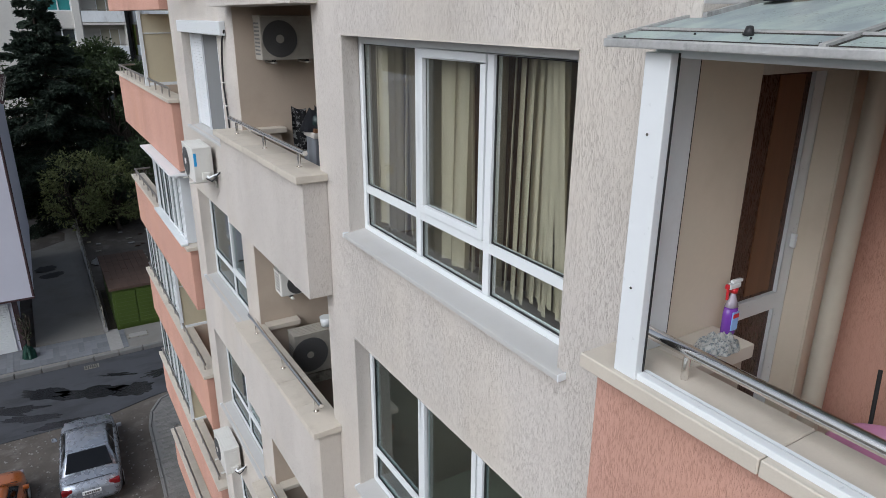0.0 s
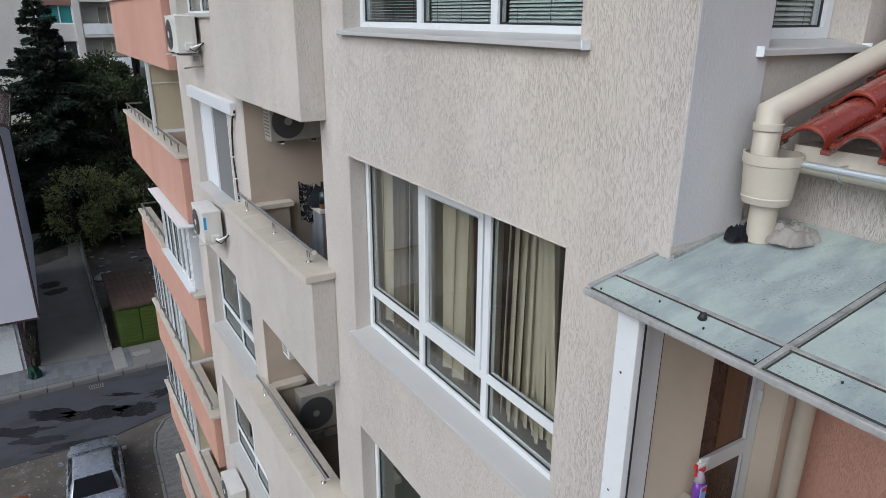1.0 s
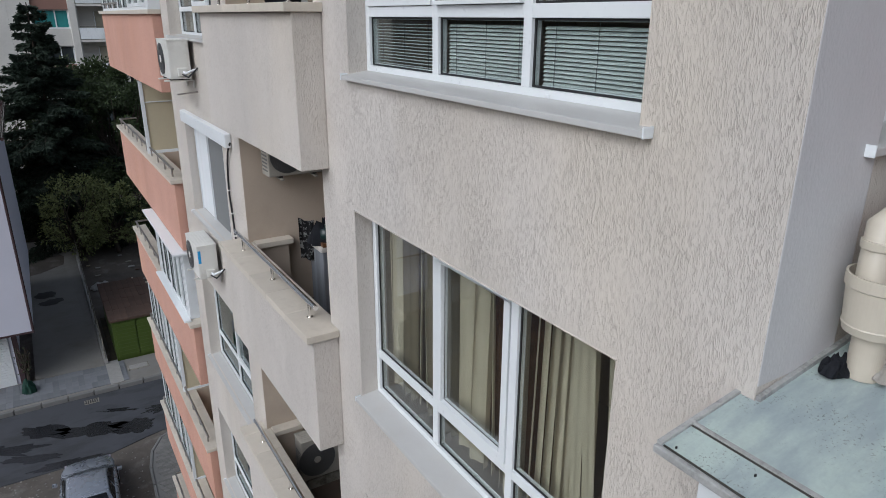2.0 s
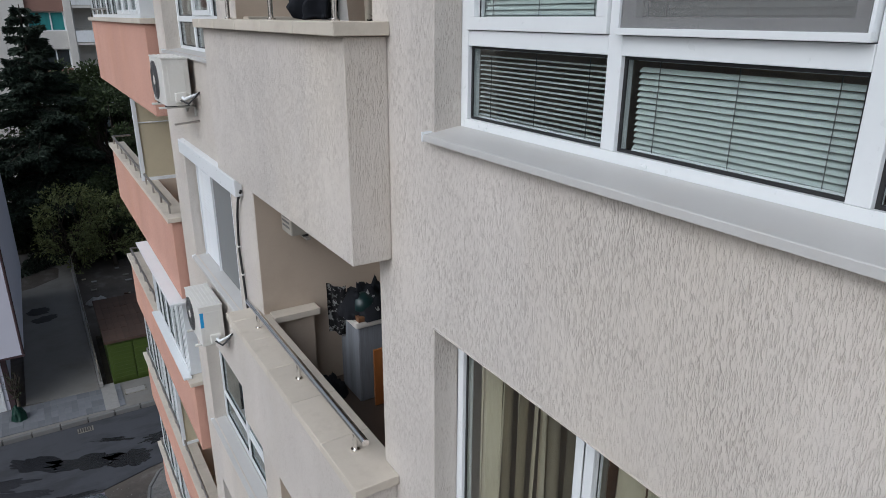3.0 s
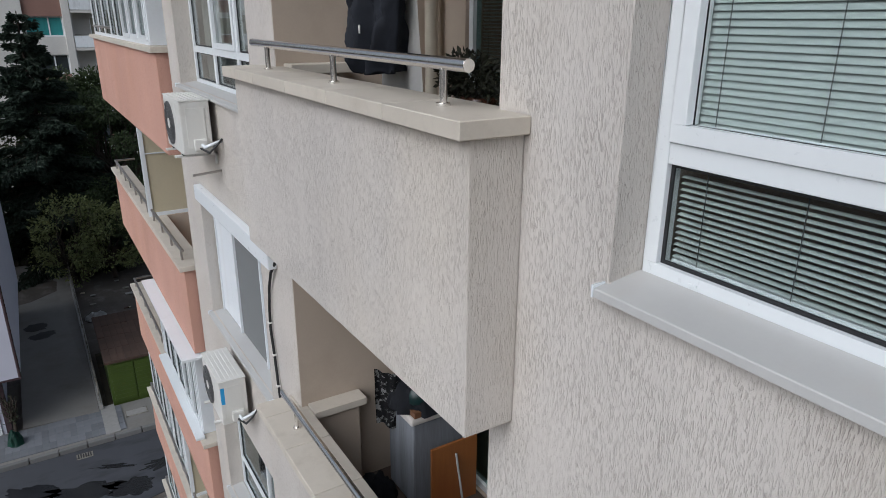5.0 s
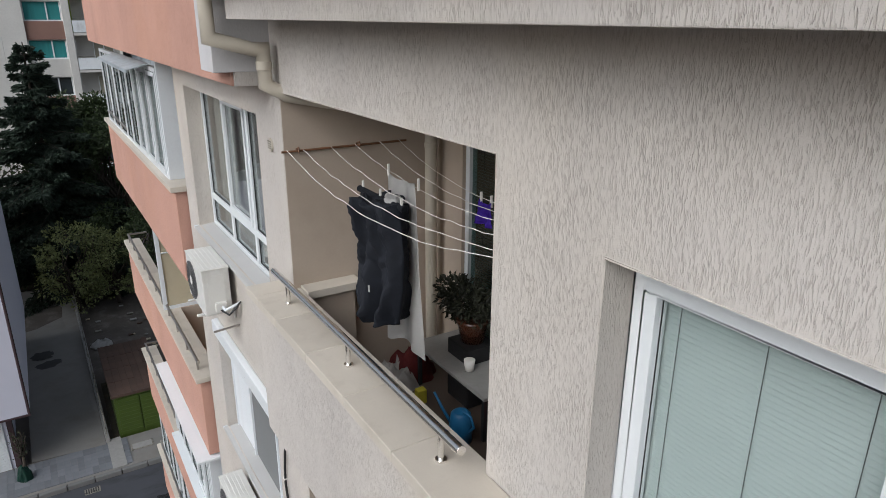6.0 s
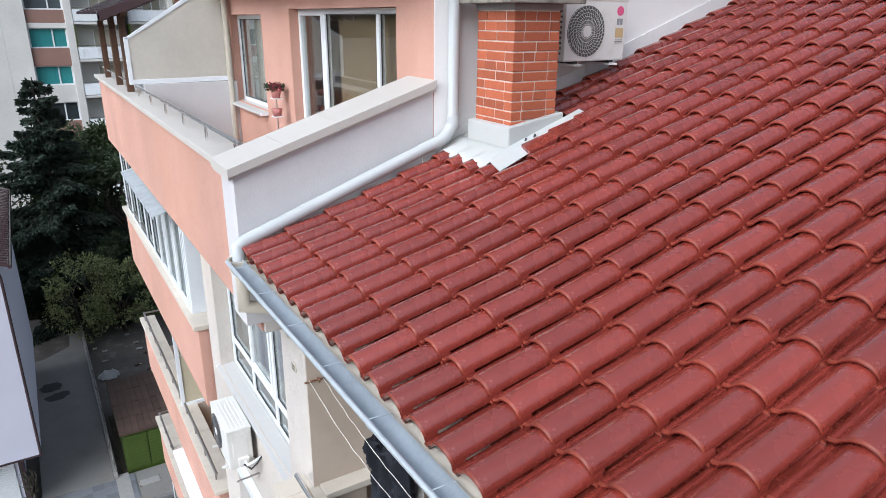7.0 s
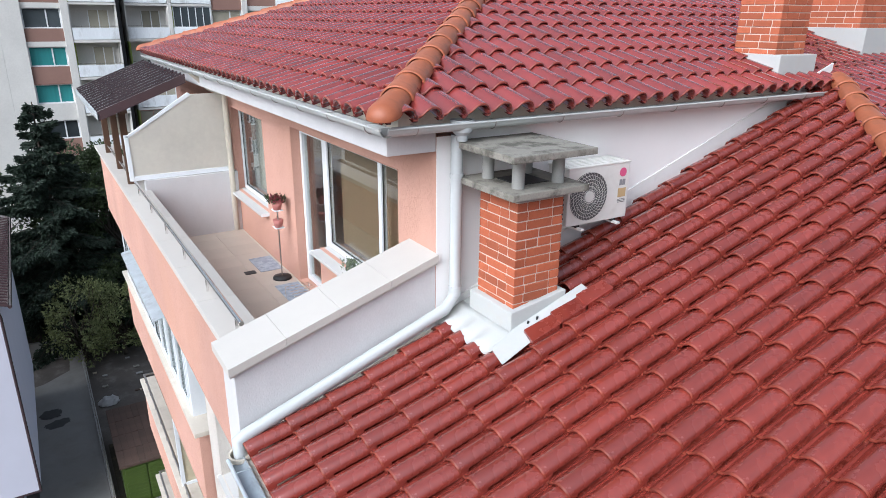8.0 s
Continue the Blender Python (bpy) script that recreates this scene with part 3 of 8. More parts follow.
# near balcony fronts: parapet, tiled cap, rail
for k in STOREYS:
    dz = rise(k)
    par = thing("balcony_parapet", (2.15, 7.3, 11.69 + dz), "beige scratched-plaster balcony parapet with a tiled cap", "balcony", "beige balconies", "structure")
    part("parapet_wall", box(B(), 2.012, W - 0.002, 5.77, 8.80, (11.70 if k == 1 else 11.77) + dz, 12.937 + dz), BEIGE, par, bevel=0.006)
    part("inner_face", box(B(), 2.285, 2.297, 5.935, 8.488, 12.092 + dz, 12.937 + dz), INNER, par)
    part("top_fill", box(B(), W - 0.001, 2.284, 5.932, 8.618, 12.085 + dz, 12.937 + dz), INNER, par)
    ends = [5.72, 6.32, 6.92, 7.52, 8.12, 8.62, 8.86]
    for i, (a, c) in enumerate(zip(ends, ends[1:])):
        if i == 0:
            pts = [(1.945, 5.735), (1.945, c - 0.002), (2.315, c - 0.002), (2.315, 5.935), (W - 0.002, 5.935), (W - 0.002, 5.735)]
        elif i == 5:
            pts = [(1.945, a + 0.002), (1.945, c), (W - 0.002, c), (W - 0.002, a + 0.002)]
        else:
            pts = [(1.945, a + 0.002), (1.945, c - 0.002), (2.315, c - 0.002), (2.315, a + 0.002)]
        part("cap_tile", prism(B(), pts, 12.94 + dz, 13.01 + dz), STONE, par, bevel=0.004, segments=1)
    rail = thing("balcony_rail", (2.11, 7.3, 13.01 + dz), "polished stainless steel handrail on short posts", "handrail", "balcony rails")
    part("tube", tube(B(), [(2.125, 5.95, 13.175 + dz), (2.125, 8.66, 13.175 + dz)], 0.026, 16), STEEL, rail)
    for y in (6.13, 7.24, 8.35):
        post = part("post", tube(B(), [(2.125, y, 13.01 + dz), (2.125, y, 13.155 + dz)], 0.017, 12), STEEL, rail)
        part("flange", tube(B(), [(2.125, y, 13.01 + dz), (2.125, y, 13.022 + dz)], 0.03, 14), STEEL, post)


# ---- windows ----
def window(name, axis, at, u0, u1, w0, w1, mullions, transom, label, glass=GLASS, sash=(), bar=0.055, depth=0.07, pane_transom=True, pvc=PVC):
    """A fixed and tilting PVC window: outer frame, mullions, a low transom, sashes and panes."""
    put = slot(axis, at)
    base = (at, (u0 + u1) / 2, w0) if axis == "x" else ((u0 + u1) / 2, at, w0)
    win = thing(name, base, label, "window", kind="structure")
    bm = B()
    put(bm, u0, u1, 0, depth, w0, w0 + bar)
    put(bm, u0, u1, 0, depth, w1 - bar, w1)
    put(bm, u0, u0 + bar, 0, depth, w0 + bar, w1 - bar)
    put(bm, u1 - bar, u1, 0, depth, w0 + bar, w1 - bar)
    part("window_frame", bm, pvc, win, bevel=0.004)
    lines = [u0 + bar, *mullions, u1 - bar]
    for m in mullions:
        part("mullion", put(B(), m - bar * 0.62, m + bar * 0.62, 0.002, depth - 0.002, w0 + bar, w1 - bar), pvc, win, bevel=0.004)
    for i, (a, c) in enumerate(zip(lines, lines[1:])):
        a2 = a + (bar * 0.62 if i else 0)
        c2 = c - (bar * 0.62 if i < len(lines) - 2 else 0)
        spans = [(w0 + bar, w1 - bar, i in sash)]
        if transom:
            part("transom", put(B(), a2, c2, 0.002, depth - 0.002, transom - bar * 0.62, transom + bar * 0.62), pvc, win, bevel=0.004)
            spans = [(w0 + bar, transom - bar * 0.62, False), (transom + bar * 0.62, w1 - bar, i in sash)]
        part("drain_cap", put(B(), c2 - 0.17, c2 - 0.138, -0.005, 0.001, w0 + 0.022, w0 + 0.034), pvc, win, bevel=0.003)
        for p, q, opens in spans:
            g = 0.012
            host = win
            if opens:
                g = 0.06
                bm = B()
                put(bm, a2 + 0.003, c2 - 0.003, -0.012, depth - 0.02, p + 0.003, p + g)
                put(bm, a2 + 0.003, c2 - 0.003, -0.012, depth - 0.02, q - g, q - 0.003)
                put(bm, a2 + 0.003, a2 + g, -0.012, depth - 0.02, p + g, q - g)
                put(bm, c2 - g, c2 - 0.003, -0.012, depth - 0.02, p + g, q - g)
                host = part("sash", bm, pvc, win, bevel=0.004)
            bm = B()
            put(bm, a2 + g - 0.012, c2 - g + 0.012, 0.022, 0.03, p + g - 0.012, p + g)
            put(bm, a2 + g - 0.012, c2 - g + 0.012, 0.022, 0.03, q - g, q - g + 0.012)
            put(bm, a2 + g - 0.012, a2 + g, 0.022, 0.03, p + g, q - g)
            put(bm, c2 - g, c2 - g + 0.012, 0.022, 0.03, p + g, q - g)
            part("gasket", bm, BLACK, host)
            pane = part("pane", put(B(), a2 + g - 0.008, c2 - g + 0.008, 0.032, 0.038, p + g - 0.008, q - g + 0.008), glass, host)
            pane.visible_shadow = False
    return win


def sill(axis, at, u0, u1, w, out=0.035, back=0.12, fold=0.026, label="pale folded metal window sill with end caps"):
    """A thin sill sheet, sloped outwards, with a dripping front edge and upturned ends."""
    ob = thing("window_sill", (at, u0, w) if axis == "x" else (u0, at, w), label, "window sill", kind="structure")
    bm = B()

    def pt(u, d, z):
        return (at + d, u, z) if axis == "x" else (u, at + d, z)
    prof = [(back, w + 0.010), (-out + 0.004, w - 0.019), (-out, w - 0.023), (-out - 0.002, w - 0.023 - fold), (-out + 0.006, w - 0.023 - fold), (-out + 0.008, w - 0.030), (back, w - 0.004)]
    a = [bm.verts.new(pt(u0, d, z)) for d, z in prof]
    c = [bm.verts.new(pt(u1, d, z)) for d, z in prof]
    bm.faces.new(a)
    bm.faces.new(c[::-1])
    for i in range(len(prof)):
        j = (i + 1) % len(prof)
        bm.faces.new((a[i], c[i], c[j], a[j]))
    part("sheet", bm, SILL, ob)
    put = slot(axis, at)
    for u, s in ((u0, -1), (u1, 1)):
        part("end_cap", put(B(), min(u, u + s * 0.008), max(u, u + s * 0.008), -out - 0.006, -0.002, w - 0.027 - fold, w - 0.006), PVC_BLUE, ob, bevel=0.003)
    return ob


FX = 2.412
n_window = 1
for k in STOREYS:
    dz = rise(k)
    z0, z1 = (15.312, 17.10) if k == 1 else (12.562 + dz, 14.245 + dz)
    shade = GLASS if k in (0, 1) else GLASS_GREEN
    window("window_%d" % n_window, "x", FX, 2.455, 5.29, z0, z1, [3.39, 4.30], 15.74 if k == 1 else 12.955 + dz, "wide white three-light window with low fixed panes", shade, sash=(1, 2) if k == 1 else (1,))
    sill("x", W, 2.385, 5.305, z0 + 0.004, 0.055, 0.15)
    y0, y1, a, c = side_window(k)
    window("window_%d" % (n_window + 1), "x", 2.44, y0 + 0.005, y1 - 0.005, a, c, [10.25, 11.15] if k == 1 else ([y0 + 0.55, y0 + 1.5] if k else [y0 + 1.52]), (15.80 if k == 1 else a + 0.45) if k else None,
           "white two-sash window with dim glass", GLASS if k == 1 else GLASS_GREEN, sash=(1,))
    sill("x", W, y0 - 0.02, y1 + 0.03, a + 0.010, 0.05, 0.17)
    n_window += 2
window("window_%d" % n_window, "y", 1.978, 2.75, 3.52, 15.312, 17.045, [], 15.715, "white side window above the lower roof", GLASS, sash=(0,))
sill("y", 1.80, 2.665, 3.515, 15.303, 0.045, 0.178, fold=0.024)

# netting over the middle light of the top window
net = thing("insect_screen", (FX - 0.02, 3.85, 15.79), "grey insect screen in a white track over the window", "insect screen")
part("netting", box(B(), FX - 0.020, FX - 0.019, 3.435, 4.262, 15.80, 17.05), veil("insect_netting", (0.20, 0.195, 0.19), 0.55), net, "fine grey netting")
part("track", box(B(), FX - 0.032, FX - 0.013, 3.425, 4.272, 15.777, 15.80), PVC, net, bevel=0.003)
for a, c in ((3.425, 3.435), (4.262, 4.272)):
    part("side_rail", box(B(), FX - 0.030, FX - 0.013, a, c, 15.80, 17.05), PVC_BLUE, net, bevel=0.002)

# balcony door of the glazed balcony, brown glass in a white frame
door = thing("door_1", (3.05, 1.93, 12.1), "white balcony door with dark brown glass", "door", kind="structure")
bm = B()
for u0, u1, w0, w1 in ((2.675, 2.70, 12.1, 14.165), (3.365, 3.455, 12.1, 14.165), (2.70, 3.365, 14.15, 14.165), (2.70, 3.365, 12.1, 12.2), (2.70, 3.365, 12.86, 12.96)):
    box(bm, u0, u1, 1.93, 1.99, w0, w1)
part("door_frame", bm, PVC, door, bevel=0.004)
part("panel", box(B(), 2.70, 3.365, 1.955, 1.965, 12.96, 14.15), WOOD_DARK, door, "dark brown upper panel")
part("panel_stripe", box(B(), 3.10, 3.31, 1.950, 1.956, 12.98, 14.14), WOOD, door, "orange-brown strip of the panel")
part("panel", box(B(), 2.70, 3.365, 1.955, 1.965, 12.2, 12.86), WOOD_DARK, door, "dark brown lower panel")
part("handle", box(B(), 3.40, 3.418, 1.90, 1.93, 13.22, 13.30), PVC, door, bevel=0.006)

# loggia doors
for k in STOREYS:
    dz = rise(k)
    dr = thing("loggia_door", (3.62, 7.25, 12.1 + dz), "white glazed loggia door with a closed blind", "door", kind="structure")
    bm = B()
    for y0, y1, z0, z1 in ((6.302, 6.37, 12.1, 14.24), (8.14, 8.198, 12.1, 14.24), (6.37, 8.14, 14.17, 14.24), (6.37, 8.14, 12.1, 12.17), (7.20, 7.28, 12.17, 14.17)):
        box(bm, 3.63, 3.7, y0, y1, z0 + dz, z1 + dz)
    part("door_frame", bm, PVC, dr, bevel=0.004)
    part("pane", box(B(), 3.66, 3.668, 6.37, 7.20, 12.17 + dz, 14.17 + dz), GLASS_GREEN, dr)
    part("pane", box(B(), 3.66, 3.668, 7.28, 8.14, 12.17 + dz, 14.17 + dz), GLASS_GREEN, dr)

# ---- blinds and curtains behind the glass ----
slat_long = {}


def venetian(axis, at, u0, u1, w0, w1, tilt, label, pitch=0.0245):
    ob = thing("venetian_blind", (at, (u0 + u1) / 2, w0) if axis == "x" else ((u0 + u1) / 2, at, w0), label, "window blind")
    key = (axis, round(u1 - u0, 3))
    if key not in slat_long:
        h = (u1 - u0) / 2
        bm = B()
        prof = [(-0.0125, -0.001), (-0.004, 0.0016), (0.004, 0.0016), (0.0125, -0.001)]
        a = [bm.verts.new((-h, d, z)) for d, z in prof]
        c = [bm.verts.new((h, d, z)) for d, z in prof]
        for i in range(3):
            bm.faces.new((a[i], c[i], c[i + 1], a[i + 1])).smooth = True
        slat_long[key] = finish("slat", bm, BLIND)
    turn = 90 if axis == "x" else 0
    n = int((w1 - w0) / pitch)
    um = (u0 + u1) / 2
    for i in range(n):
        w = w0 + (i + 0.5) * pitch
        p = pose(at, um, w, 0, 0, turn) if axis == "x" else pose(um, at, w, 0, 0, 0)
        piece("slat", slat_long[key], ob, p @ pose(0, 0, 0, tilt, 0, 0))
    put = slot(axis, at)
    for f in (0.12, 0.5, 0.88):
        u = u0 + (u1 - u0) * f
        part("cord", put(B(), u - 0.0012, u + 0.0012, -0.0165, -0.0145, w0, w1), ACDARK, ob)
    part("head_rail", put(B(), u0, u1, -0.016, 0.016, w1, w1 + 0.03), PVC, ob)
    part("bottom_rail", put(B(), u0, u1, -0.012, 0.012, w0 - 0.012, w0), PVC, ob)
    return ob


BX = 2.482
for i, (y0, y1) in enumerate(((2.54, 3.32), (3.42, 4.23), (4.37, 5.22))):
    label = "pale grey-green venetian blind closed behind the window"
    venetian("x", BX, y0, y1, 15.80, 17.03, -58, label, 0.0215)
    venetian("x", BX, y0, y1, 15.38, 15.69, -40 if i < 2 else -10, "pale venetian blind half open behind the low pane", pitch=0.0208)
venetian("y", 2.055, 2.81, 3.455, 15.37, 16.98, 48, "half-open venetian blind in the side window")
venetian("x", 3.71, 6.38, 7.19, 14.99, 16.95, 20, "dim half-open venetian blind in the loggia door")
venetian("x", 3.71, 7.29, 8.13, 14.99, 16.95, 20, "dim half-open venetian blind in the loggia door")

for k, zlow in ((0, 12.60),):
    cur = thing("vertical_blind", (2.62, 3.9, zlow), "cream fabric vertical blind with uneven gathered strips", "window blind")
    rng = random.Random(11)
    bm = B()
    for i in range(5):
        u = -0.062 + 0.031 * i
        bm.verts.new((u, 0.010 * math.sin(i * 1.57), 0.0))
        bm.verts.new((u, 0.006 * math.sin(i * 1.57), 1.62))
    bm.verts.ensure_lookup_table()
    for i in range(4):
        bm.faces.new((bm.verts[2 * i], bm.verts[2 * i + 2], bm.verts[2 * i + 3], bm.verts[2 * i + 1])).smooth = True
    strip = finish("strip", bm, FABRIC)
    y = 2.50
    while y < 5.28:
        gap = rng.choice((0.062, 0.07, 0.078, 0.085)) if y < 3.4 else rng.choice((0.055, 0.075, 0.095, 0.11))
        lean = rng.uniform(-1.2, 1.2) if y > 3.0 else rng.uniform(-4.5, 1.0)
        piece("strip", strip, cur, pose(2.60 + rng.uniform(-0.02, 0.03), y, zlow + rng.uniform(-0.03, 0.05), lean, 0, 90 + (rng.choice((-16, -28, -10, -38)) if y < 3.4 else rng.choice((-62, -48, -70, -30, 40))) + rng.uniform(-8, 8)))
        y += gap
    part("head_rail", box(B(), 2.56, 2.64, 2.49, 5.28, 14.21, 14.245), PVC, cur)
dr = thing("curtain", (2.75, 3.6, 12.55), "brown patterned curtain hanging behind the strips", "curtain")
bm = B()
last = None
for i in range(61):
    y = 3.35 + 0.02 * i
    x = 2.80 + 0.035 * math.sin(i * 1.1) + 0.012 * math.sin(i * 0.37)
    pair = [bm.verts.new((x, y, z)) for z in (12.55, 14.2)]
    if last:
        bm.faces.new((last[0], pair[0], pair[1], last[1])).smooth = True
    last = pair
part("curtain_rail", box(B(), 2.522, 2.84, 3.33, 4.57, 14.2, 14.24), PVC, dr)
part("cloth", bm, surface("brown_cloth", (0.10, 0.045, 0.022), 0.85, spread=0.35, coarse=9, fine=120, bump=0.1), dr)

NET = surface("grey_net", (0.36, 0.355, 0.33), 0.9, spread=0.06, coarse=3, fine=200, bump=0.05, translucent=0.2)


def net_curtain(x, y0, y1, z0, z1, label):
    """A pleated net hanging from a rail close behind the glass."""
    ob = thing("net_curtain", (x, (y0 + y1) / 2, z0), label, "curtain")
    bm = B()
    last = None
    n = int((y1 - y0) / 0.02)
    for i in range(n + 1):
        d = x + 0.014 * math.sin(i * 0.9) + 0.008 * math.sin(i * 0.31)
        pair = [bm.verts.new((d, y0 + (y1 - y0) * i / n, z)) for z in (z0, z1)]
        if last:
            bm.faces.new((last[0], pair[0], pair[1], last[1])).smooth = True
        last = pair
    part("cloth", bm, NET, ob)
    part("curtain_rail", box(B(), x - 0.085, x + 0.015, y0, y1, z1, z1 + 0.02), PVC, ob)
    return ob


net_curtain(2.60, 9.28, 12.05, 15.44, 17.135, "grey net curtain drawn behind the window")

# ---- roofs ----
TILT = math.atan(0.35)
PITCH_Y, COURSE = 0.2225, 0.343


def tile_profile():
    """Across a tile: a steep free edge, a crest, a long flank down into a shallow pan and a sunk joint."""
    return [(0.0, -0.012), (-0.003, 0.012), (0.003, 0.030), (0.016, 0.046), (0.034, 0.057), (0.056, 0.062), (0.080, 0.062), (0.104, 0.056), (0.128, 0.042),
            (0.148, 0.022), (0.163, 0.006), (0.180, -0.003), (0.197, -0.004), (0.2005, -0.036), (0.238, -0.036)]



def tile_arrays(length):
    """Vertices and faces of one tile, lower end at the origin, running along +x: top skin and a thin lower lip over a gap."""
    prof = tile_profile()
    n = len(prof)
    verts, faces = [], []
    for x, lift in ((0.0, 0.027), (0.004, 0.033), (0.014, 0.0345), (length, 0.0)):
        verts += [(x, u, h + lift) for u, h in prof]
    verts += [(0.003, u, h + 0.027 - 0.013) for u, h in prof]
    verts += [(0.07, u, h + 0.024 - 0.014) for u, h in prof]
    for r in range(3):
        for i in range(n - 1):
            faces.append((r * n + i, (r + 1) * n + i, (r + 1) * n + i + 1, r * n + i + 1))
    for i in range(n - 1):
        faces.append((i, i + 1, 4 * n + i + 1, 4 * n + i))
        faces.append((4 * n + i, 4 * n + i + 1, 5 * n + i + 1, 5 * n + i))
    return np.array(verts), faces


LIP_FACES = 2 * (len(tile_profile()) - 1)
TV, TF = tile_arrays(COURSE / math.cos(TILT) + 0.05)


def tile_mesh(material):
    me = bpy.data.meshes.new("roof_tile")
    me.from_pydata([tuple(v) for v in TV], [], TF)
    me.polygons.foreach_set("use_smooth", [True] * len(me.polygons))
    me.materials.append(material)
    me.materials.append(TILE_LIP)
    me.polygons.foreach_set("material_index", [1 if i < LIP_FACES else 0 for i in range(len(me.polygons))])
    me.update()
    return me


def tile_field(places, material, parent, cuts=()):
    """Many tiles joined into one mesh; each cut is a point and a normal whose side is taken away."""
    verts, faces = [], []
    for m in places:
        a = np.array(m)
        base = len(verts)
        verts.extend((TV @ a[:3, :3].T + a[:3, 3]).tolist())
        faces.extend(tuple(base + i for i in f) for f in TF)
    me = bpy.data.meshes.new("roof_tiles")
    me.from_pydata(verts, [], faces)
    me.polygons.foreach_set("material_index", [1 if i % len(TF) < LIP_FACES else 0 for i in range(len(faces))])
    bm = B()
    bm.from_mesh(me)
    for co, no in cuts:
        bmesh.ops.bisect_plane(bm, geom=bm.verts[:] + bm.edges[:] + bm.faces[:], plane_co=co, plane_no=no, clear_outer=True)
    for f in bm.faces:
        f.smooth = True
    me.materials.append(material)
    me.materials.append(TILE_LIP)
    bm.to_mesh(me)
    bm.free()
    ob = new("roof_tiles", me)
    ob.parent = parent
    ob.matrix_parent_inverse = PLACE[parent].inverted()
    PLACE[ob] = Matrix.Identity(4)
    ob["kind"] = "stuff"
    return ob


# main roof: eaves at the front and at the near end, a hip between them
EX, EZ, EY = 1.85, 18.09, 1.35


def main_z(x):
    return EZ + 0.35 * (x - EX)


def kick(c):
    """The lowest courses lie flatter, lifted by the mortar bed."""
    return (0.048, 0.03, 0.014)[c] if c < 3 else 0.0


roof = structure("roof_main", prism(B(), [(EX + 0.25, EY + 0.25), (EX + 0.25, 8.72), (EX + 7.4, 8.72), (EX + 7.4, EY + 7.4)], lambda x, y: main_z(x) - 0.16, lambda x, y: main_z(x) - 0.012),
                 TILE_RUN, "low-pitched roof of dark red clay tiles", "roof")
rng = random.Random(5)
tile = tile_mesh(TILE)
near, rest = [], []
for c in range(0, 22):
    x = 1.845 + c * COURSE
    flat = math.degrees(math.atan2(main_z(x + COURSE) + kick(c + 1) - main_z(x) - kick(c), COURSE))
    for r in range(33):
        y = 5.183 + PITCH_Y * (15 - r)
        if y + PITCH_Y < EY + (x - EX) - 0.1:
            continue
        if 3.80 < x + 0.17 < 4.62 and 7.82 < y + 0.11 < 8.75:
            continue
        m = pose(x, y, main_z(x) + 0.002 + kick(c), 0, -flat, 0) @ pose(0, rng.uniform(-0.004, 0.004), rng.uniform(0, 0.004), rng.uniform(-0.5, 0.5), rng.uniform(-0.4, 0.3), rng.uniform(-0.6, 0.6))
        whole = y > EY + (x + COURSE - EX) + 0.1
        (near if c < 13 and y > 3.5 and whole and len(near) < 300 else rest).append(m)
HIP = ((EX, EY, 0), (1, -1, 0))
for m in near:
    piece("roof_tile", tile, roof, m)
tile_field(rest, TILE_RUN, roof, [HIP])
# the end slope beyond the hip
roof_end = structure("roof_end", prism(B(), [(EX + 0.03, EY + 0.03), (EX + 8.5, EY + 8.5), (12.9, EY + 8.5), (12.9, EY + 0.03)], lambda x, y: EZ + 0.35 * (y - EY) - 0.16, lambda x, y: EZ + 0.35 * (y - EY) - 0.014),
                     TILE_FAR, "dark red clay tile roof slope beyond the hip", "roof")
places = []
for c in range(0, 25):
    y = EY + 0.05 + c * COURSE
    for r in range(0, 50):
        x = EX + r * PITCH_Y
        if x < EX + (y - EY) - 0.5 or x > 12.6:
            continue
        places.append(Matrix.Translation((x, y, EZ + 0.35 * (y - EY))) @ pose(0, 0, 0, 0, 0, 90) @ pose(0, 0, 0, 0, -math.degrees(TILT), 0))
tile_field(places, TILE_FAR, roof_end, [((EX, EY, 0), (-1, 1, 0))])


def ridge_mesh(length=0.40, r0=0.135, r1=0.112, closed=False):
    """A tapering half-round ridge tile with a thin lip; the lowest one of a hip is closed by a rounded nose."""
    bm = B()
    rings = []
    rows = [(0.0, r0 - 0.012, 0.0), (0.0, r0, 0.0), (0.012, r0 + 0.004, 0.0), (0.05, r0, 0.0), (length, r1, 0.0)]
    if closed:
        rows = [(-0.10, 0.02, 0.0), (-0.095, 0.05, 0.0), (-0.07, 0.092, 0.0), (-0.03, 0.12, 0.0), (0.02, r0 - 0.004, 0.0), (length, r1, 0.0)]
    for x, r, lift in rows:
        rings.append([bm.verts.new((x, r * math.cos(math.pi * i / 14), r * 0.85 * math.sin(math.pi * i / 14) + lift)) for i in range(15)])
    for a, c in zip(rings, rings[1:]):
        for i in range(14):
            bm.faces.new((a[i], a[i + 1], c[i + 1], c[i])).smooth = True
    if closed:
        bm.faces.new(rings[0])
    return finish("ridge_tile", bm, RIDGE)


RIDGE_MESH = ridge_mesh()
RIDGE_NOSE = ridge_mesh(closed=True)


def hip_caps(parent, start, way, count, step=0.36):
    """A row of overlapping ridge tiles from start along way."""
    way = Vector(way).normalized()
    pitch = math.degrees(math.asin(way.z))
    yaw = math.degrees(math.atan2(way.y, way.x))
    for i in range(count):
        p = Vector(start) + way * step * i
        piece("ridge_tile", RIDGE_MESH if i else RIDGE_NOSE, parent, Matrix.Translation(p) @ pose(0, 0, 0, 0, 0, yaw) @ pose(0, 0, 0, rng.uniform(-2, 2), -pitch, rng.uniform(-1.5, 1.5)))


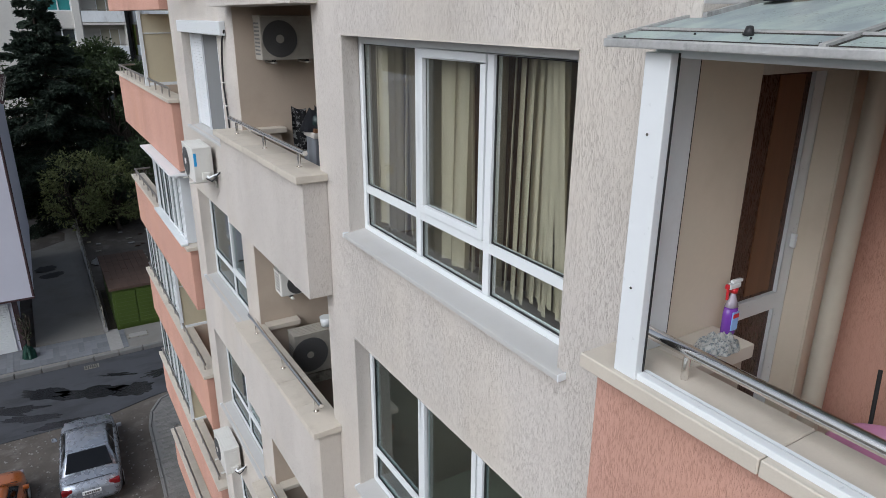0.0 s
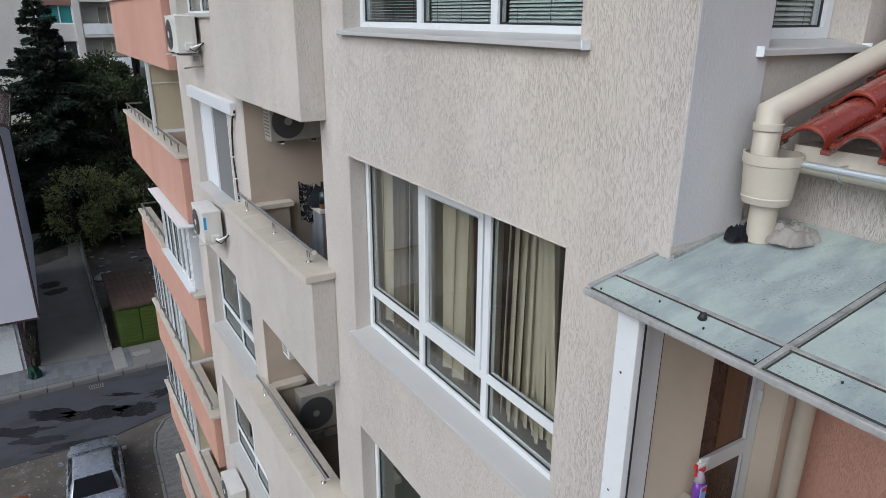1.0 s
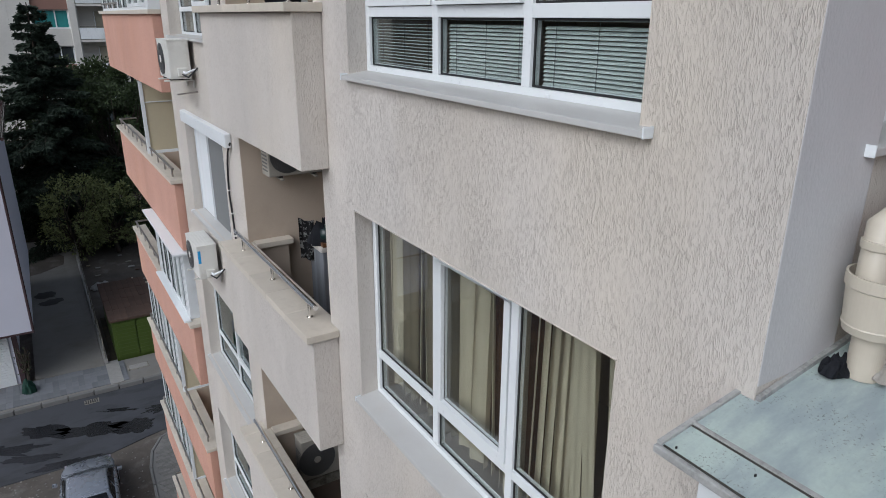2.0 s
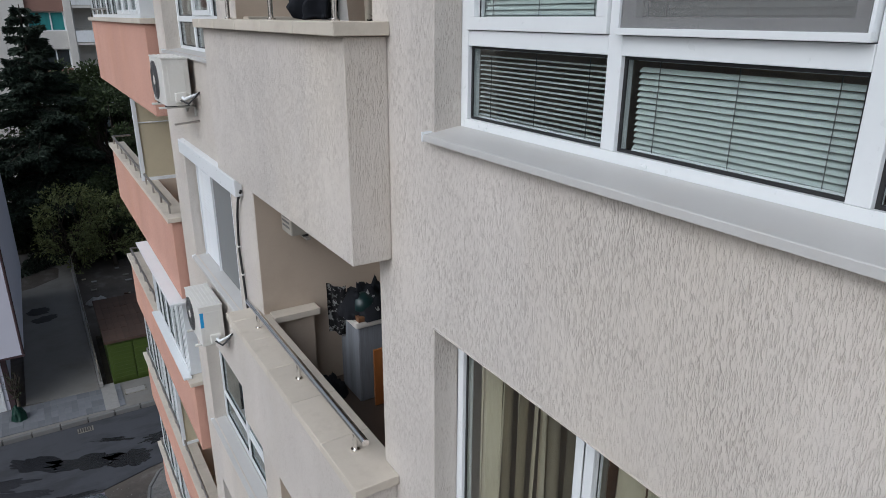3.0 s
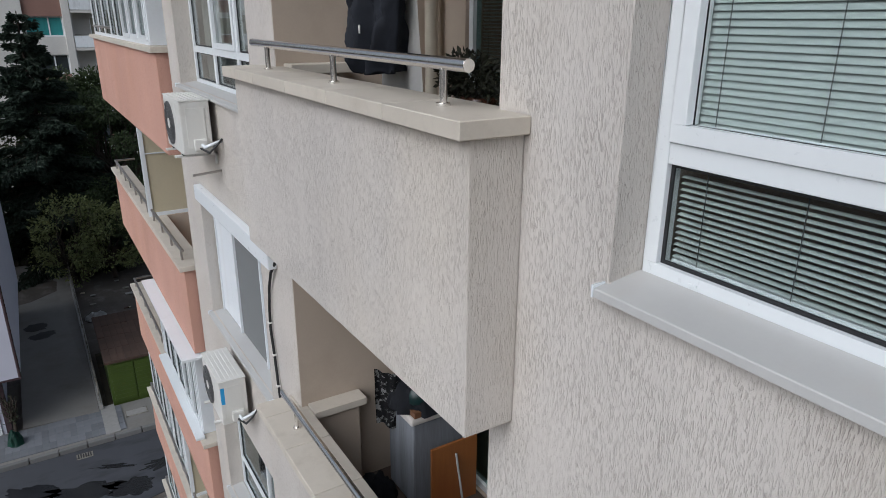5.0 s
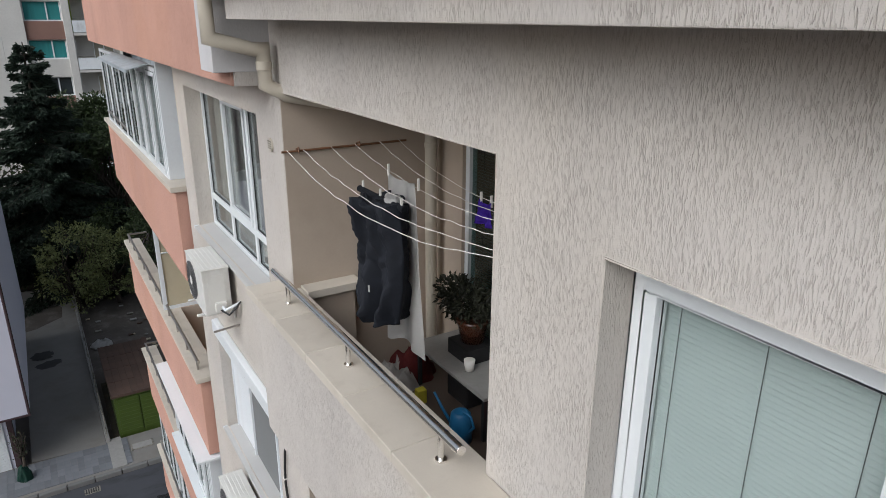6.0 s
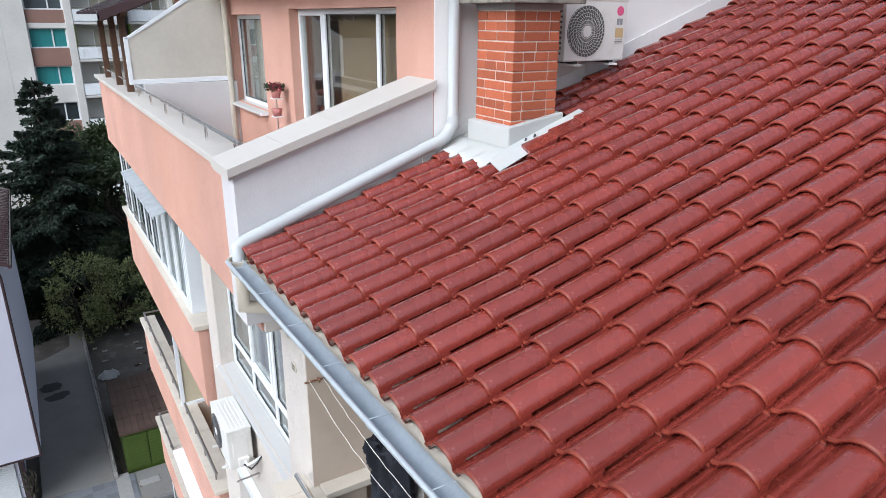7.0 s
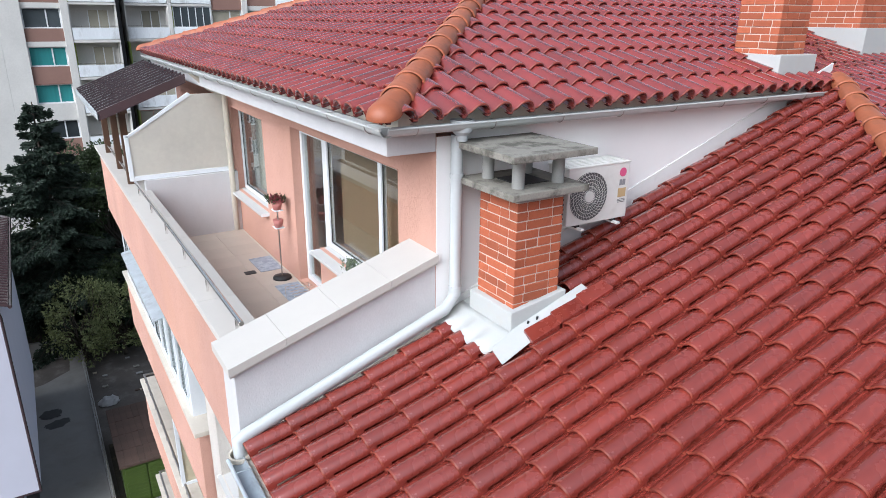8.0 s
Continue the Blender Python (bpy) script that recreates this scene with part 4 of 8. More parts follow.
hip_caps(roof, (EX + 0.05, EY + 0.05, main_z(EX + 0.05) + 0.03), (1, 1, 0.35), 29)

# upper roof over the penthouse
RX, RY, RZ, RFAR = 3.05, 8.55, 20.60, 19.5
MID = (RY + RFAR) / 2
APEX = (RX + MID - RY, MID, RZ + 0.35 * (MID - RY))
roof2 = structure("roof_upper", prism(B(), [(RX + 0.3, RY + 0.3), (APEX[0], APEX[1]), (RX + 0.3, RFAR - 0.3)], lambda x, y: RZ + 0.35 * (x - RX) - 0.12, lambda x, y: RZ + 0.35 * (x - RX) - 0.014), TILE_FAR, "upper hipped roof of dark red clay tiles", "roof")
roof2b = structure("roof_upper_side", prism(B(), [(RX + 0.3, RY + 0.3), (12.9, RY + 0.3), (12.9, MID), (APEX[0], APEX[1])], lambda x, y: RZ + 0.35 * (y - RY) - 0.12, lambda x, y: RZ + 0.35 * (y - RY) - 0.014), TILE_FAR, "upper roof slope of dark red clay tiles", "roof")
places = []
for c in range(17):
    x = RX - 0.04 + c * COURSE
    for r in range(50):
        y = RFAR - 0.05 - (r + 1) * PITCH_Y
        if y + PITCH_Y < RY + (x - RX) - 0.3 or y > RFAR - (x - RX) + 0.3:
            continue
        places.append(pose(x, y, RZ + 0.35 * (x - RX) + 0.002, 0, -math.degrees(TILT), 0))
tile_field(places, TILE_FAR, roof2, [((RX, RY, 0), (1, -1, 0)), ((RX, RFAR, 0), (1, 1, 0))])
places = []
for c in range(17):
    y = RY - 0.04 + c * COURSE
    for r in range(45):
        x = RX + 0.02 + r * PITCH_Y
        if x + PITCH_Y < RX + (y - RY) - 0.3:
            continue
        places.append(Matrix.Translation((x, y, RZ + 0.35 * (y - RY) + 0.002)) @ pose(0, 0, 0, 0, 0, 90) @ pose(0, 0, 0, 0, -math.degrees(TILT), 0))
tile_field(places, TILE_FAR, roof2b, [((RX, RY, 0), (-1, 1, 0))])
hip_caps(roof2, (RX - 0.02, RY - 0.02, RZ + 0.02), (1, 1, 0.35), 21)
hip_caps(roof2, (RX, RFAR, RZ + 0.03), (1, -1, 0.35), 20)

# lower roof of the near wing
roof3 = structure("roof_low", prism(B(), [(2.95, -6.0), (2.95, 1.66), (7.2, 1.66), (7.2, -6.0)], lambda x, y: 14.90 + 0.35 * (x - 2.66) - 0.14, lambda x, y: 14.90 + 0.35 * (x - 2.66) - 0.012), TILE_FAR, "lower wing roof of red clay tiles", "roof")
for c in range(6):
    for r in range(-1, 12):
        x, y = 2.66 + c * COURSE, 1.42 - (r + 1) * PITCH_Y
        piece("roof_tile", tile, roof3, pose(x, y, 14.905 + 0.35 * (x - 2.66), 0, -math.degrees(TILT), rng.uniform(-0.5, 0.5)))
places = []
for c in range(13):
    for r in range(33):
        if c < 6 and r < 12:
            continue
        x, y = 2.66 + c * COURSE, 1.42 - (r + 1) * PITCH_Y
        places.append(pose(x, y, 14.905 + 0.35 * (x - 2.66), 0, -math.degrees(TILT), 0))
tile_field(places, TILE_FAR, roof3)
structure("wall_low_wing", wall_mesh(B(), "x", 2.92, 3.15, -5.7, 1.76, 14.2, 14.93), BEIGE, "short beige plaster wall under the lower eave", "wall")
structure("eave_mortar", box(B(), 2.76, 2.92, -4.0, 1.6, 14.80, 14.895), MORTAR, "rough mortar bed under the lowest tiles", "mortar")


# ---- gutters and downpipes ----
def gutter(name, a, c, r, label, brackets, hang=None, paint=PIPE):
    """A half-round gutter from a to c with a rolled front bead and strap brackets."""
    a, c = Vector(a), Vector(c)
    ob = thing(name, (a + c) / 2, label, "gutter")
    d = (c - a).normalized()
    side = d.cross(Vector((0, 0, 1)))
    if hang is not None and side.dot(Vector(hang)) < 0:
        side = -side
    outer, inner = B(), B()
    for bm, rr in ((outer, r), (inner, r - 0.004)):
        rows = []
        for p in (a, c):
            rows.append([bm.verts.new(p + side * rr * math.cos(math.pi * i / 12) - Vector((0, 0, 1)) * rr * math.sin(math.pi * i / 12)) for i in range(13)])
        for i in range(12):
            bm.faces.new((rows[0][i], rows[0][i + 1], rows[1][i + 1], rows[1][i])).smooth = True
    part("trough", outer, paint, ob, "cream painted outside")
    part("lining", inner, ZINC_DULL if paint is PIPE else paint, ob, "inside of the trough")
    part("bead", tube(B(), [a + side * (r - 0.002), c + side * (r - 0.002)], 0.0145 if paint is PIPE else 0.010, 12), ZINC_BRIGHT if paint is PIPE else paint, ob, "rolled front edge")
    n = max(1, round((c - a).length / brackets))
    for i in range(n + 1):
        p = a.lerp(c, (i + 0.35) / (n + 0.7))
        bm = B()
        tube(bm, [p + side * (r + 0.005) * math.cos(math.pi * j / 10) - Vector((0, 0, 1)) * (r + 0.005) * math.sin(math.pi * j / 10) for j in range(11)], 0.0045, 6)
        tube(bm, [p + side * (r + 0.004), p + side * (r - 0.012) + Vector((0, 0, 0.014)), p - side * r + Vector((0, 0, 0.012))], 0.0026, 6)
        part("bracket", bm, ZINC if paint is PIPE else STEEL_DULL, ob)
    return ob


gutter("eave_gutter", (1.748, 1.4, 18.155), (1.748, 8.56, 18.155), 0.062, "half-round zinc gutter along the tile eave", 0.62, (-1, 0, 0))
gutter("upper_gutter", (3.06, 8.52, 20.53), (3.06, 19.4, 20.53), 0.06, "cream half-round gutter under the upper eave", 0.8, (-1, 0, 0), FLASH)
gutter("upper_side_gutter", (3.06, 8.56, 20.53), (9.3, 8.56, 20.53), 0.06, "cream half-round gutter along the upper side eave", 0.8, (0, -1, 0), FLASH)
gutter("low_gutter", (2.74, -3.9, 14.83), (2.74, 1.56, 14.83), 0.05, "cream half-round gutter under the lower eave", 0.6, (-1, 0, 0))

structure("eave_mortar_upper", prism(B(), [(3.30, 8.80), (12.9, 8.80), (12.9, 8.95), (3.45, 8.95), (3.45, 19.4), (3.30, 19.4)], 20.475, 20.60), MORTAR, "cream mortar bed under the upper eave tiles", "mortar")
structure("eave_mortar_main", prism(B(), [(1.816, 1.5), (2.2, 1.5), (2.2, 8.68), (1.816, 8.68)], 18.03, 18.118), MORTAR, "cream mortar bed under the lowest tile course", "mortar")
structure("eave_box", box(B(), 1.90, W - 0.002, 1.45, 8.50, 17.862, 18.05), BEIGE, "beige plastered box eave under the gutter", "eave", 0.006)


def hopper(parent, x, y, z, material, r=0.09, h=0.17, wide=False):
    bm = B()
    prof = [(0.045, z - h), (0.05, z - h * 0.72), (r * 0.92, z - h * 0.55), (r, z - 0.03), (r + 0.008, z - 0.028), (r + 0.008, z), (r - 0.01, z), (r - 0.02, z - h * 0.5)]
    if wide:
        prof = [(0.06, z - 0.40), (0.058, z - 0.225), (0.098, z - 0.22), (0.102, z - 0.205), (0.107, z - 0.19), (0.104, z - 0.185), (0.114, z - 0.05), (0.121, z - 0.045), (0.121, z), (0.112, z), (0.10, z - 0.19)]
    rings = [[bm.verts.new((x + q * math.cos(k * math.pi / 24), y + q * math.sin(k * math.pi / 24), w)) for k in range(48)] for q, w in prof]
    for a, c in zip(rings, rings[1:]):
        for k in range(48):
            bm.faces.new((a[k], a[(k + 1) % 48], c[(k + 1) % 48], c[k]))
    return part("hopper", bm, material, parent)


def downpipe(label, points, r, material, hop=None, collars=(), wide=False):
    ob = thing("downpipe", points[-1], label, "downpipe")
    part("pipe", tube(B(), points, r, 16), material, ob)
    if hop:
        hopper(ob, *hop, material, wide=wide)
    for p, q in collars:
        part("collar", tube(B(), [p, q], r + 0.006, 16), material, ob)
    return ob


downpipe("cream plastic downpipe from the roof corner into the loggia", [(1.80, 8.62, 18.0), (1.80, 8.62, 17.74), (2.10, 8.60, 17.66), (2.16, 8.60, 17.66), (2.16, 8.60, 17.42), (2.30, 8.56, 17.34), (3.45, 8.50, 17.10), (3.48, 8.50, 17.06), (3.48, 8.50, 14.9)],
         0.05, PIPE, (1.80, 8.62, 18.14), [((2.16, 8.60, 17.58), (2.16, 8.60, 17.52)), ((3.48, 8.5, 16.9), (3.48, 8.5, 16.86))])
downpipe("pale plastic downpipe beside the chimney running down along the parapet", [(3.77, 8.67, 20.42), (3.77, 8.67, 19.02), (3.66, 8.66, 18.90), (1.86, 8.66, 18.26), (1.80, 8.65, 18.23), (1.80, 8.63, 18.10)],
         0.052, PIPE_PALE, (3.77, 8.60, 20.55), [((3.77, 8.67, 20.10), (3.77, 8.67, 20.06)), ((3.77, 8.67, 19.10), (3.77, 8.67, 19.02))])
downpipe("pale plastic downpipe at the far end of the terrace", [(3.05, 15.1, 20.5), (3.30, 15.1, 20.25), (3.52, 15.05, 20.15), (3.52, 15.05, 17.9)], 0.045, PIPE, None, [((3.52, 15.05, 19.6), (3.52, 15.05, 19.55)), ((3.52, 15.05, 18.4), (3.52, 15.05, 18.35))])
downpipe("cream plastic downpipe along the lower roof into a hopper", [(3.62, 1.66, 17.9), (3.62, 1.66, 15.34), (3.55, 1.66, 15.28), (2.625, 1.652, 15.03), (2.62, 1.65, 14.80)], 0.056, PIPE, None, [((3.62, 1.66, 16.4), (3.62, 1.66, 16.36)), ((2.62, 1.65, 14.99), (2.62, 1.65, 14.96))])
downpipe("cream plastic drain with a wide hopper standing on the canopy", [(2.65, 1.625, 14.66), (2.65, 1.625, 14.45)], 0.052, PIPE, (2.65, 1.625, 14.865), [((2.65, 1.625, 14.62), (2.65, 1.625, 14.60))], True)
downpipe("cream plastic downpipe inside the glazed balcony", [(3.48, 1.68, 14.22), (3.48, 1.68, 12.1)], 0.056, PIPE)

# ---- chimneys ----
def chimney(name, x0, x1, y0, y1, z0, z1, label, top=True):
    ob = thing(name, ((x0 + x1) / 2, (y0 + y1) / 2, z0), label, "chimney")
    part("core", box(B(), x0 + 0.008, x1 - 0.008, y0 + 0.008, y1 - 0.008, z0 - 0.4, z1), JOINT, ob)
    h, gap = 0.066, 0.0105
    n = int((z1 - z0) / (h + gap))
    step = (z1 - z0) / n
    length = 0.24
    meshes = {}

    def brick(u0, u1, fixed, along, z):
        key = (round(u1 - u0, 3), along)
        if key not in meshes:
            w = (u1 - u0) / 2
            bm = box(B(), -w, w, -0.05, 0.05, 0, step - gap) if along == "x" else box(B(), -0.05, 0.05, -w, w, 0, step - gap)
            meshes[key] = finish("brick", bm, BRICK, 0.004, 1)
        m = (u0 + u1) / 2
        jit = rng.uniform(-0.0025, 0.0025)
        p = pose(m, fixed + jit, z, 0, 0, rng.uniform(-0.4, 0.4)) if along == "x" else pose(fixed + jit, m, z, 0, 0, rng.uniform(-0.4, 0.4))
        piece("brick", meshes[key], ob, p)

    for c in range(n):
        z = z0 + c * step
        for along, a, b, planes in (("x", x0, x1, (y0 + 0.05, y1 - 0.05)), ("y", y0, y1, (x0 + 0.05, x1 - 0.05))):
            turned = (c % 2 == 0) == (along == "x")
            lo, hi = (a, b) if turned else (a + 0.1, b - 0.1)
            if not turned:
                lo, hi = lo + gap, hi - gap
            cuts = [lo]
            u = lo + (length if c % 4 < 2 else length / 2)
            while u < hi - 0.05:
                cuts.append(u)
                u += length + gap
            cuts.append(hi + gap)
            for p, q in zip(cuts, cuts[1:]):
                for f in planes:
                    brick(p, q - gap, f, along, z)
    if top:
        cx, cy = (x0 + x1) / 2, (y0 + y1) / 2
        part("collar", box(B(), x0 - 0.012, x1 + 0.012, y0 - 0.012, y1 + 0.012, z1, z1 + 0.05), CONCRETE_PALE, ob, bevel=0.008)
        bm = box(B(), cx - 0.38, cx + 0.38, cy - 0.38, cy + 0.38, z1 + 0.05, z1 + 0.105)
        part("ledge_slab", bm, CONCRETE, ob, "weathered concrete slab", bevel=0.008)
        for sx in (-0.2, 0.2):
            for sy in (-0.2, 0.2):
                part("post", tube(B(), [(cx + sx, cy + sy, z1 + 0.1), (cx + sx, cy + sy, z1 + 0.345)], 0.05, 14), CONCRETE_PALE, ob, "round concrete post")
        part("flue", box(B(), cx - 0.15, cx + 0.15, cy - 0.15, cy + 0.15, z1 + 0.1, z1 + 0.112), BLACK, ob)
        part("cover_slab", box(B(), cx - 0.41, cx + 0.41, cy - 0.41, cy + 0.41, z1 + 0.345, z1 + 0.40), CONCRETE, ob, "mossy concrete cover slab", bevel=0.008)
    return ob


ch = chimney("chimney", 3.93, 4.40, 8.05, 8.55, 19.04, 19.97, "orange brick chimney with a concrete cap on posts")
bm = prism(B(), [(3.88, 8.0), (4.45, 8.0), (4.45, 8.6), (3.88, 8.6)], lambda x, y: main_z(x) - 0.05, lambda x, y: 19.075 + 0.16 * (x - 3.9))
part("flashing", bm, FLASH, ch, "white painted sheet collar", bevel=0.012)
bm = B()
n = 48
rows = []
for x, flat, lift in ((3.895, 1.0, 0.105), (3.83, 1.0, 0.10), (3.75, 0.7, 0.10), (3.69, 0.35, 0.10), (3.632, 0.0, 0.0)):
    row = []
    for i in range(n + 1):
        y = 7.94 + 0.79 * i / n
        ph = (y - 5.183) % PITCH_Y
        wave = 0.078 + 0.033 * math.cos(2 * math.pi * (ph - 0.072) / PITCH_Y)
        edge = x + (1 - flat) * 0.010 * math.sin(i * 0.23 + 1)
        row.append(bm.verts.new((edge, y, main_z(edge) + flat * lift + (1 - flat) * wave)))
    rows.append(row)
for a, c in zip(rows, rows[1:]):
    for i in range(n):
        bm.faces.new((a[i], a[i + 1], c[i + 1], c[i])).smooth = True
bmesh.ops.recalc_face_normals(bm, faces=bm.faces[:])
bmesh.ops.solidify(bm, geom=bm.faces[:], thickness=0.004)
bmesh.ops.recalc_face_normals(bm, faces=bm.faces[:])
part("apron", bm, FLASH, ch, "wavy white sheet apron over the tiles")
bm = prism(B(), [(3.635, 7.775), (3.93, 7.80), (4.62, 7.80), (4.62, 8.0), (3.90, 8.0), (3.66, 7.955)], lambda x, y: main_z(x) + 0.070 + 0.20 * (y - 7.78), lambda x, y: main_z(x) + 0.076 + 0.20 * (y - 7.78))
part("side_sheet", bm, FLASH, ch, "flat white sheet flap beside the stack")
part("back_sheet", prism(B(), [(3.9, 8.6), (4.62, 8.6), (4.62, 8.73), (3.9, 8.73)], lambda x, y: main_z(x) - 0.03, lambda x, y: main_z(x) + 0.10), FLASH, ch)
for i in range(3):
    a = 3.915 + 0.27 * i
    part("cut_tile", prism(B(), [(a, 7.76), (a + 0.30, 7.76), (a + 0.30, 7.895), (a + 0.03, 7.915)], lambda x, y: main_z(x) + 0.03, lambda x, y: main_z(x) + 0.095 + 0.03 * (a + 0.3 - x) + 0.15 * (y - 7.76)), TILE, ch, "cut clay tile laid over the sheet", bevel=0.004)
for a, c in ((4.02, 7.965), (4.10, 7.95)):
    part("screw", tube(B(), [(a, c, main_z(a) + 0.09), (a + 0.012, c, main_z(a) + 0.135)], 0.009, 8), BLACK, ch)

c2 = chimney("chimney_2", 8.22, 8.78, 8.88, 9.42, 20.92, 22.6, "orange brick chimney on the upper roof", False)
part("flashing", prism(B(), [(8.14, 8.76), (8.86, 8.76), (8.86, 9.5), (8.14, 9.5)], lambda x, y: RZ + 0.35 * (y - RY) - 0.05, 20.94), FLASH, c2, "white painted sheet collar", bevel=0.012)
c3 = chimney("chimney_3", 10.7, 11.5, 9.3, 10.4, 21.2, 22.8, "wide orange brick chimney on the upper roof", False)
part("flashing", prism(B(), [(10.6, 9.15), (11.6, 9.15), (11.6, 10.5), (10.6, 10.5)], lambda x, y: RZ + 0.35 * (y - RY) - 0.05, 21.22), FLASH, c3, "white painted sheet collar", bevel=0.012)

# ---- penthouse and terrace ----
PX = 3.62
structure("wall_penthouse", wall_mesh(B(), "x", PX, PX + 0.25, 8.75, 19.5, 17.9, 20.4, [(9.42, 11.5, 18.62, 20.0), (11.5, 12.33, 17.92, 20.0), (13.5, 15.15, 18.58, 19.93)]), PINK, "salmon plaster penthouse wall with a terrace door", "wall", 0.006)
structure("wall_penthouse_side", wall_mesh(B(), "y", 8.75, 8.998, PX + 0.251, 12.9, 17.2, 20.5), WHITEWALL, "pale smooth plaster side wall of the penthouse", "wall", 0.006)
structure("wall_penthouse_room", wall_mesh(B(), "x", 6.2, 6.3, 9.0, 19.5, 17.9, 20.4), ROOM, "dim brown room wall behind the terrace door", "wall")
structure("penthouse_floor", box(B(), 3.875, 12.9, 9.0, 19.5, 17.7, 17.9), FLOORTILE, "penthouse floor slab", "floor")
structure("penthouse_ceiling", box(B(), 3.875, 12.9, 9.0, 19.5, 20.42, 20.5), INNER, "penthouse ceiling slab", "ceiling")
structure("eave_box_upper", box(B(), 3.17, PX - 0.002, 8.752, 19.4, 20.28, 20.47), LILAC, "cream box eave above the terrace", "eave", 0.006)
structure("terrace_slab", box(B(), 2.2, 3.875, 8.95, 19.5, 17.42, 17.88), BEIGE, "concrete terrace slab", "floor")
terr = structure("terrace_floor", box(B(), 2.2, PX - 0.002, 9.15, 19.3, 17.88, 17.892), STONE, "beige tiled terrace floor", "floor")
ft = finish("floor_tile", box(B(), -0.2285, 0.2285, -0.2285, 0.2285, 0, 0.008), FLOORTILE, 0.002, 1)
for i in range(3):
    for j in range(13):
        piece("floor_tile", ft, terr, pose(2.44 + i * 0.46, 9.4 + j * 0.46, 17.892))
para = thing("terrace_parapet", (2.1, 14.2, 17.4), "salmon plaster terrace parapet with a pale cap", "balcony", kind="structure")
part("parapet_wall", prism(B(), [(1.97, 8.80), (1.97, 19.55), (2.2, 19.55), (2.2, 8.80)], 17.40, 18.68), PINK, para, bevel=0.006)
part("beam_end", box(B(), 1.99, W + 0.2, 8.752, 8.80, 17.4, 18.0), BEIGE, para)
part("soffit", box(B(), 2.2, W + 0.25, 8.80, 12.6, 17.4, 17.42), BEIGE, para)
for i in range(10):
    a = 9.25 + i * 1.04
    part("cap", box(B(), 1.90, 2.27, a + 0.002, a + 1.038, 18.68, 18.745), STONE_PALE, para, bevel=0.005, segments=1)
structure("pillar_penthouse", box(B(), PX + 0.002, PX + 0.251, 8.744, 8.752, 17.5, 20.4), WHITEWALL, "pale smooth plaster corner of the penthouse", "wall")
slope_wall = structure("parapet_slope", prism(B(), [(1.84, 8.75), (PX - 0.002, 8.75), (PX - 0.002, 9.12), (1.84, 9.12)], 17.5, lambda x, y: 18.74 + 0.317 * (x - 1.81)), LILAC, "pale plaster parapet climbing beside the roof", "wall", 0.006)
cp = structure("coping", prism(B(), [(1.80, 8.72), (3.62, 8.72), (3.62, 9.2), (1.80, 9.2)], lambda x, y: 18.735 + 0.317 * (x - 1.81), lambda x, y: 18.79 + 0.317 * (x - 1.81)), STONE_PALE, "white sloping coping slabs on the parapet", "coping")
for i in range(4):
    a, c = 1.79 + i * 0.458, 1.79 + (i + 1) * 0.458
    part("slab", prism(B(), [(a + 0.0008, 8.70), (c - 0.0008, 8.70), (c - 0.0008, 9.22), (a + 0.0008, 9.22)], lambda x, y: 18.76 + 0.317 * (x - 1.81), lambda x, y: 18.83 + 0.317 * (x - 1.81)), STONE_PALE, cp, bevel=0.0015, segments=1)
bm = prism(B(), [(3.5, 8.735), (9.2, 8.735), (9.2, 8.752), (3.5, 8.752)], lambda x, y: main_z(x) - 0.02, lambda x, y: main_z(x) + 0.17)
structure("wall_flashing", bm, surface("white_flashing", (0.72, 0.71, 0.69), 0.6, spread=0.05, coarse=5, fine=60, bump=0.08, stain=(0.5, 0.47, 0.42), stain_amount=0.3, stain_scale=5), "white painted flashing strip along the roof joint", "flashing")
bm = prism(B(), [(1.84, 8.70), (3.6, 8.70), (3.6, 8.752), (1.84, 8.752)], lambda x, y: main_z(x) - 0.02, lambda x, y: main_z(x) + 0.02)
structure("joint_mortar", bm, MORTAR, "rough mortar joint along the parapet", "mortar")

rail = thing("terrace_rail", (2.1, 12.0, 18.745), "stainless steel terrace handrail on short posts", "handrail")
part("tube", tube(B(), [(2.06, 9.28, 18.90), (2.06, 15.0, 18.90)], 0.022, 12), STEEL, rail)
for i in range(6):
    y = 9.45 + i * 1.06
    part("post", tube(B(), [(2.06, y, 18.74), (2.06, y, 18.885)], 0.014, 10), STEEL, rail)
window("window_20", "x", PX + 0.12, 9.425, 11.5, 18.63, 19.995, [10.06], None, "white terrace window with a blind drawn", GLASS)
window("window_21", "x", PX + 0.12, 13.505, 15.145, 18.59, 19.925, [13.75], None, "white penthouse window reflecting the sky", GLASS)
sill("x", PX, 9.4, 11.5, 18.618, 0.13, 0.12)
sill("x", PX, 13.48, 15.2, 18.578, 0.12, 0.12)
dr = thing("terrace_door", (PX + 0.15, 11.9, 17.9), "white glazed terrace door", "door", kind="structure")
bm = B()
for y0, y1, z0, z1 in ((11.505, 11.58, 17.92, 19.995), (12.25, 12.325, 17.92, 19.995), (11.58, 12.25, 19.92, 19.995), (11.58, 12.25, 17.92, 18.0)):
    box(bm, PX + 0.12, PX + 0.19, y0, y1, z0, z1)
part("door_frame", bm, PVC, dr, bevel=0.004)
part("pane", box(B(), PX + 0.15, PX + 0.156, 11.57, 12.26, 17.99, 19.93), GLASS, dr)
net_curtain(PX + 0.30, 13.52, 15.12, 18.62, 19.935, "pale net curtain behind the penthouse window")
cur = thing("roller_blind", (PX + 0.4, 10.6, 18.75), "brown roller blind behind the terrace window", "window blind")
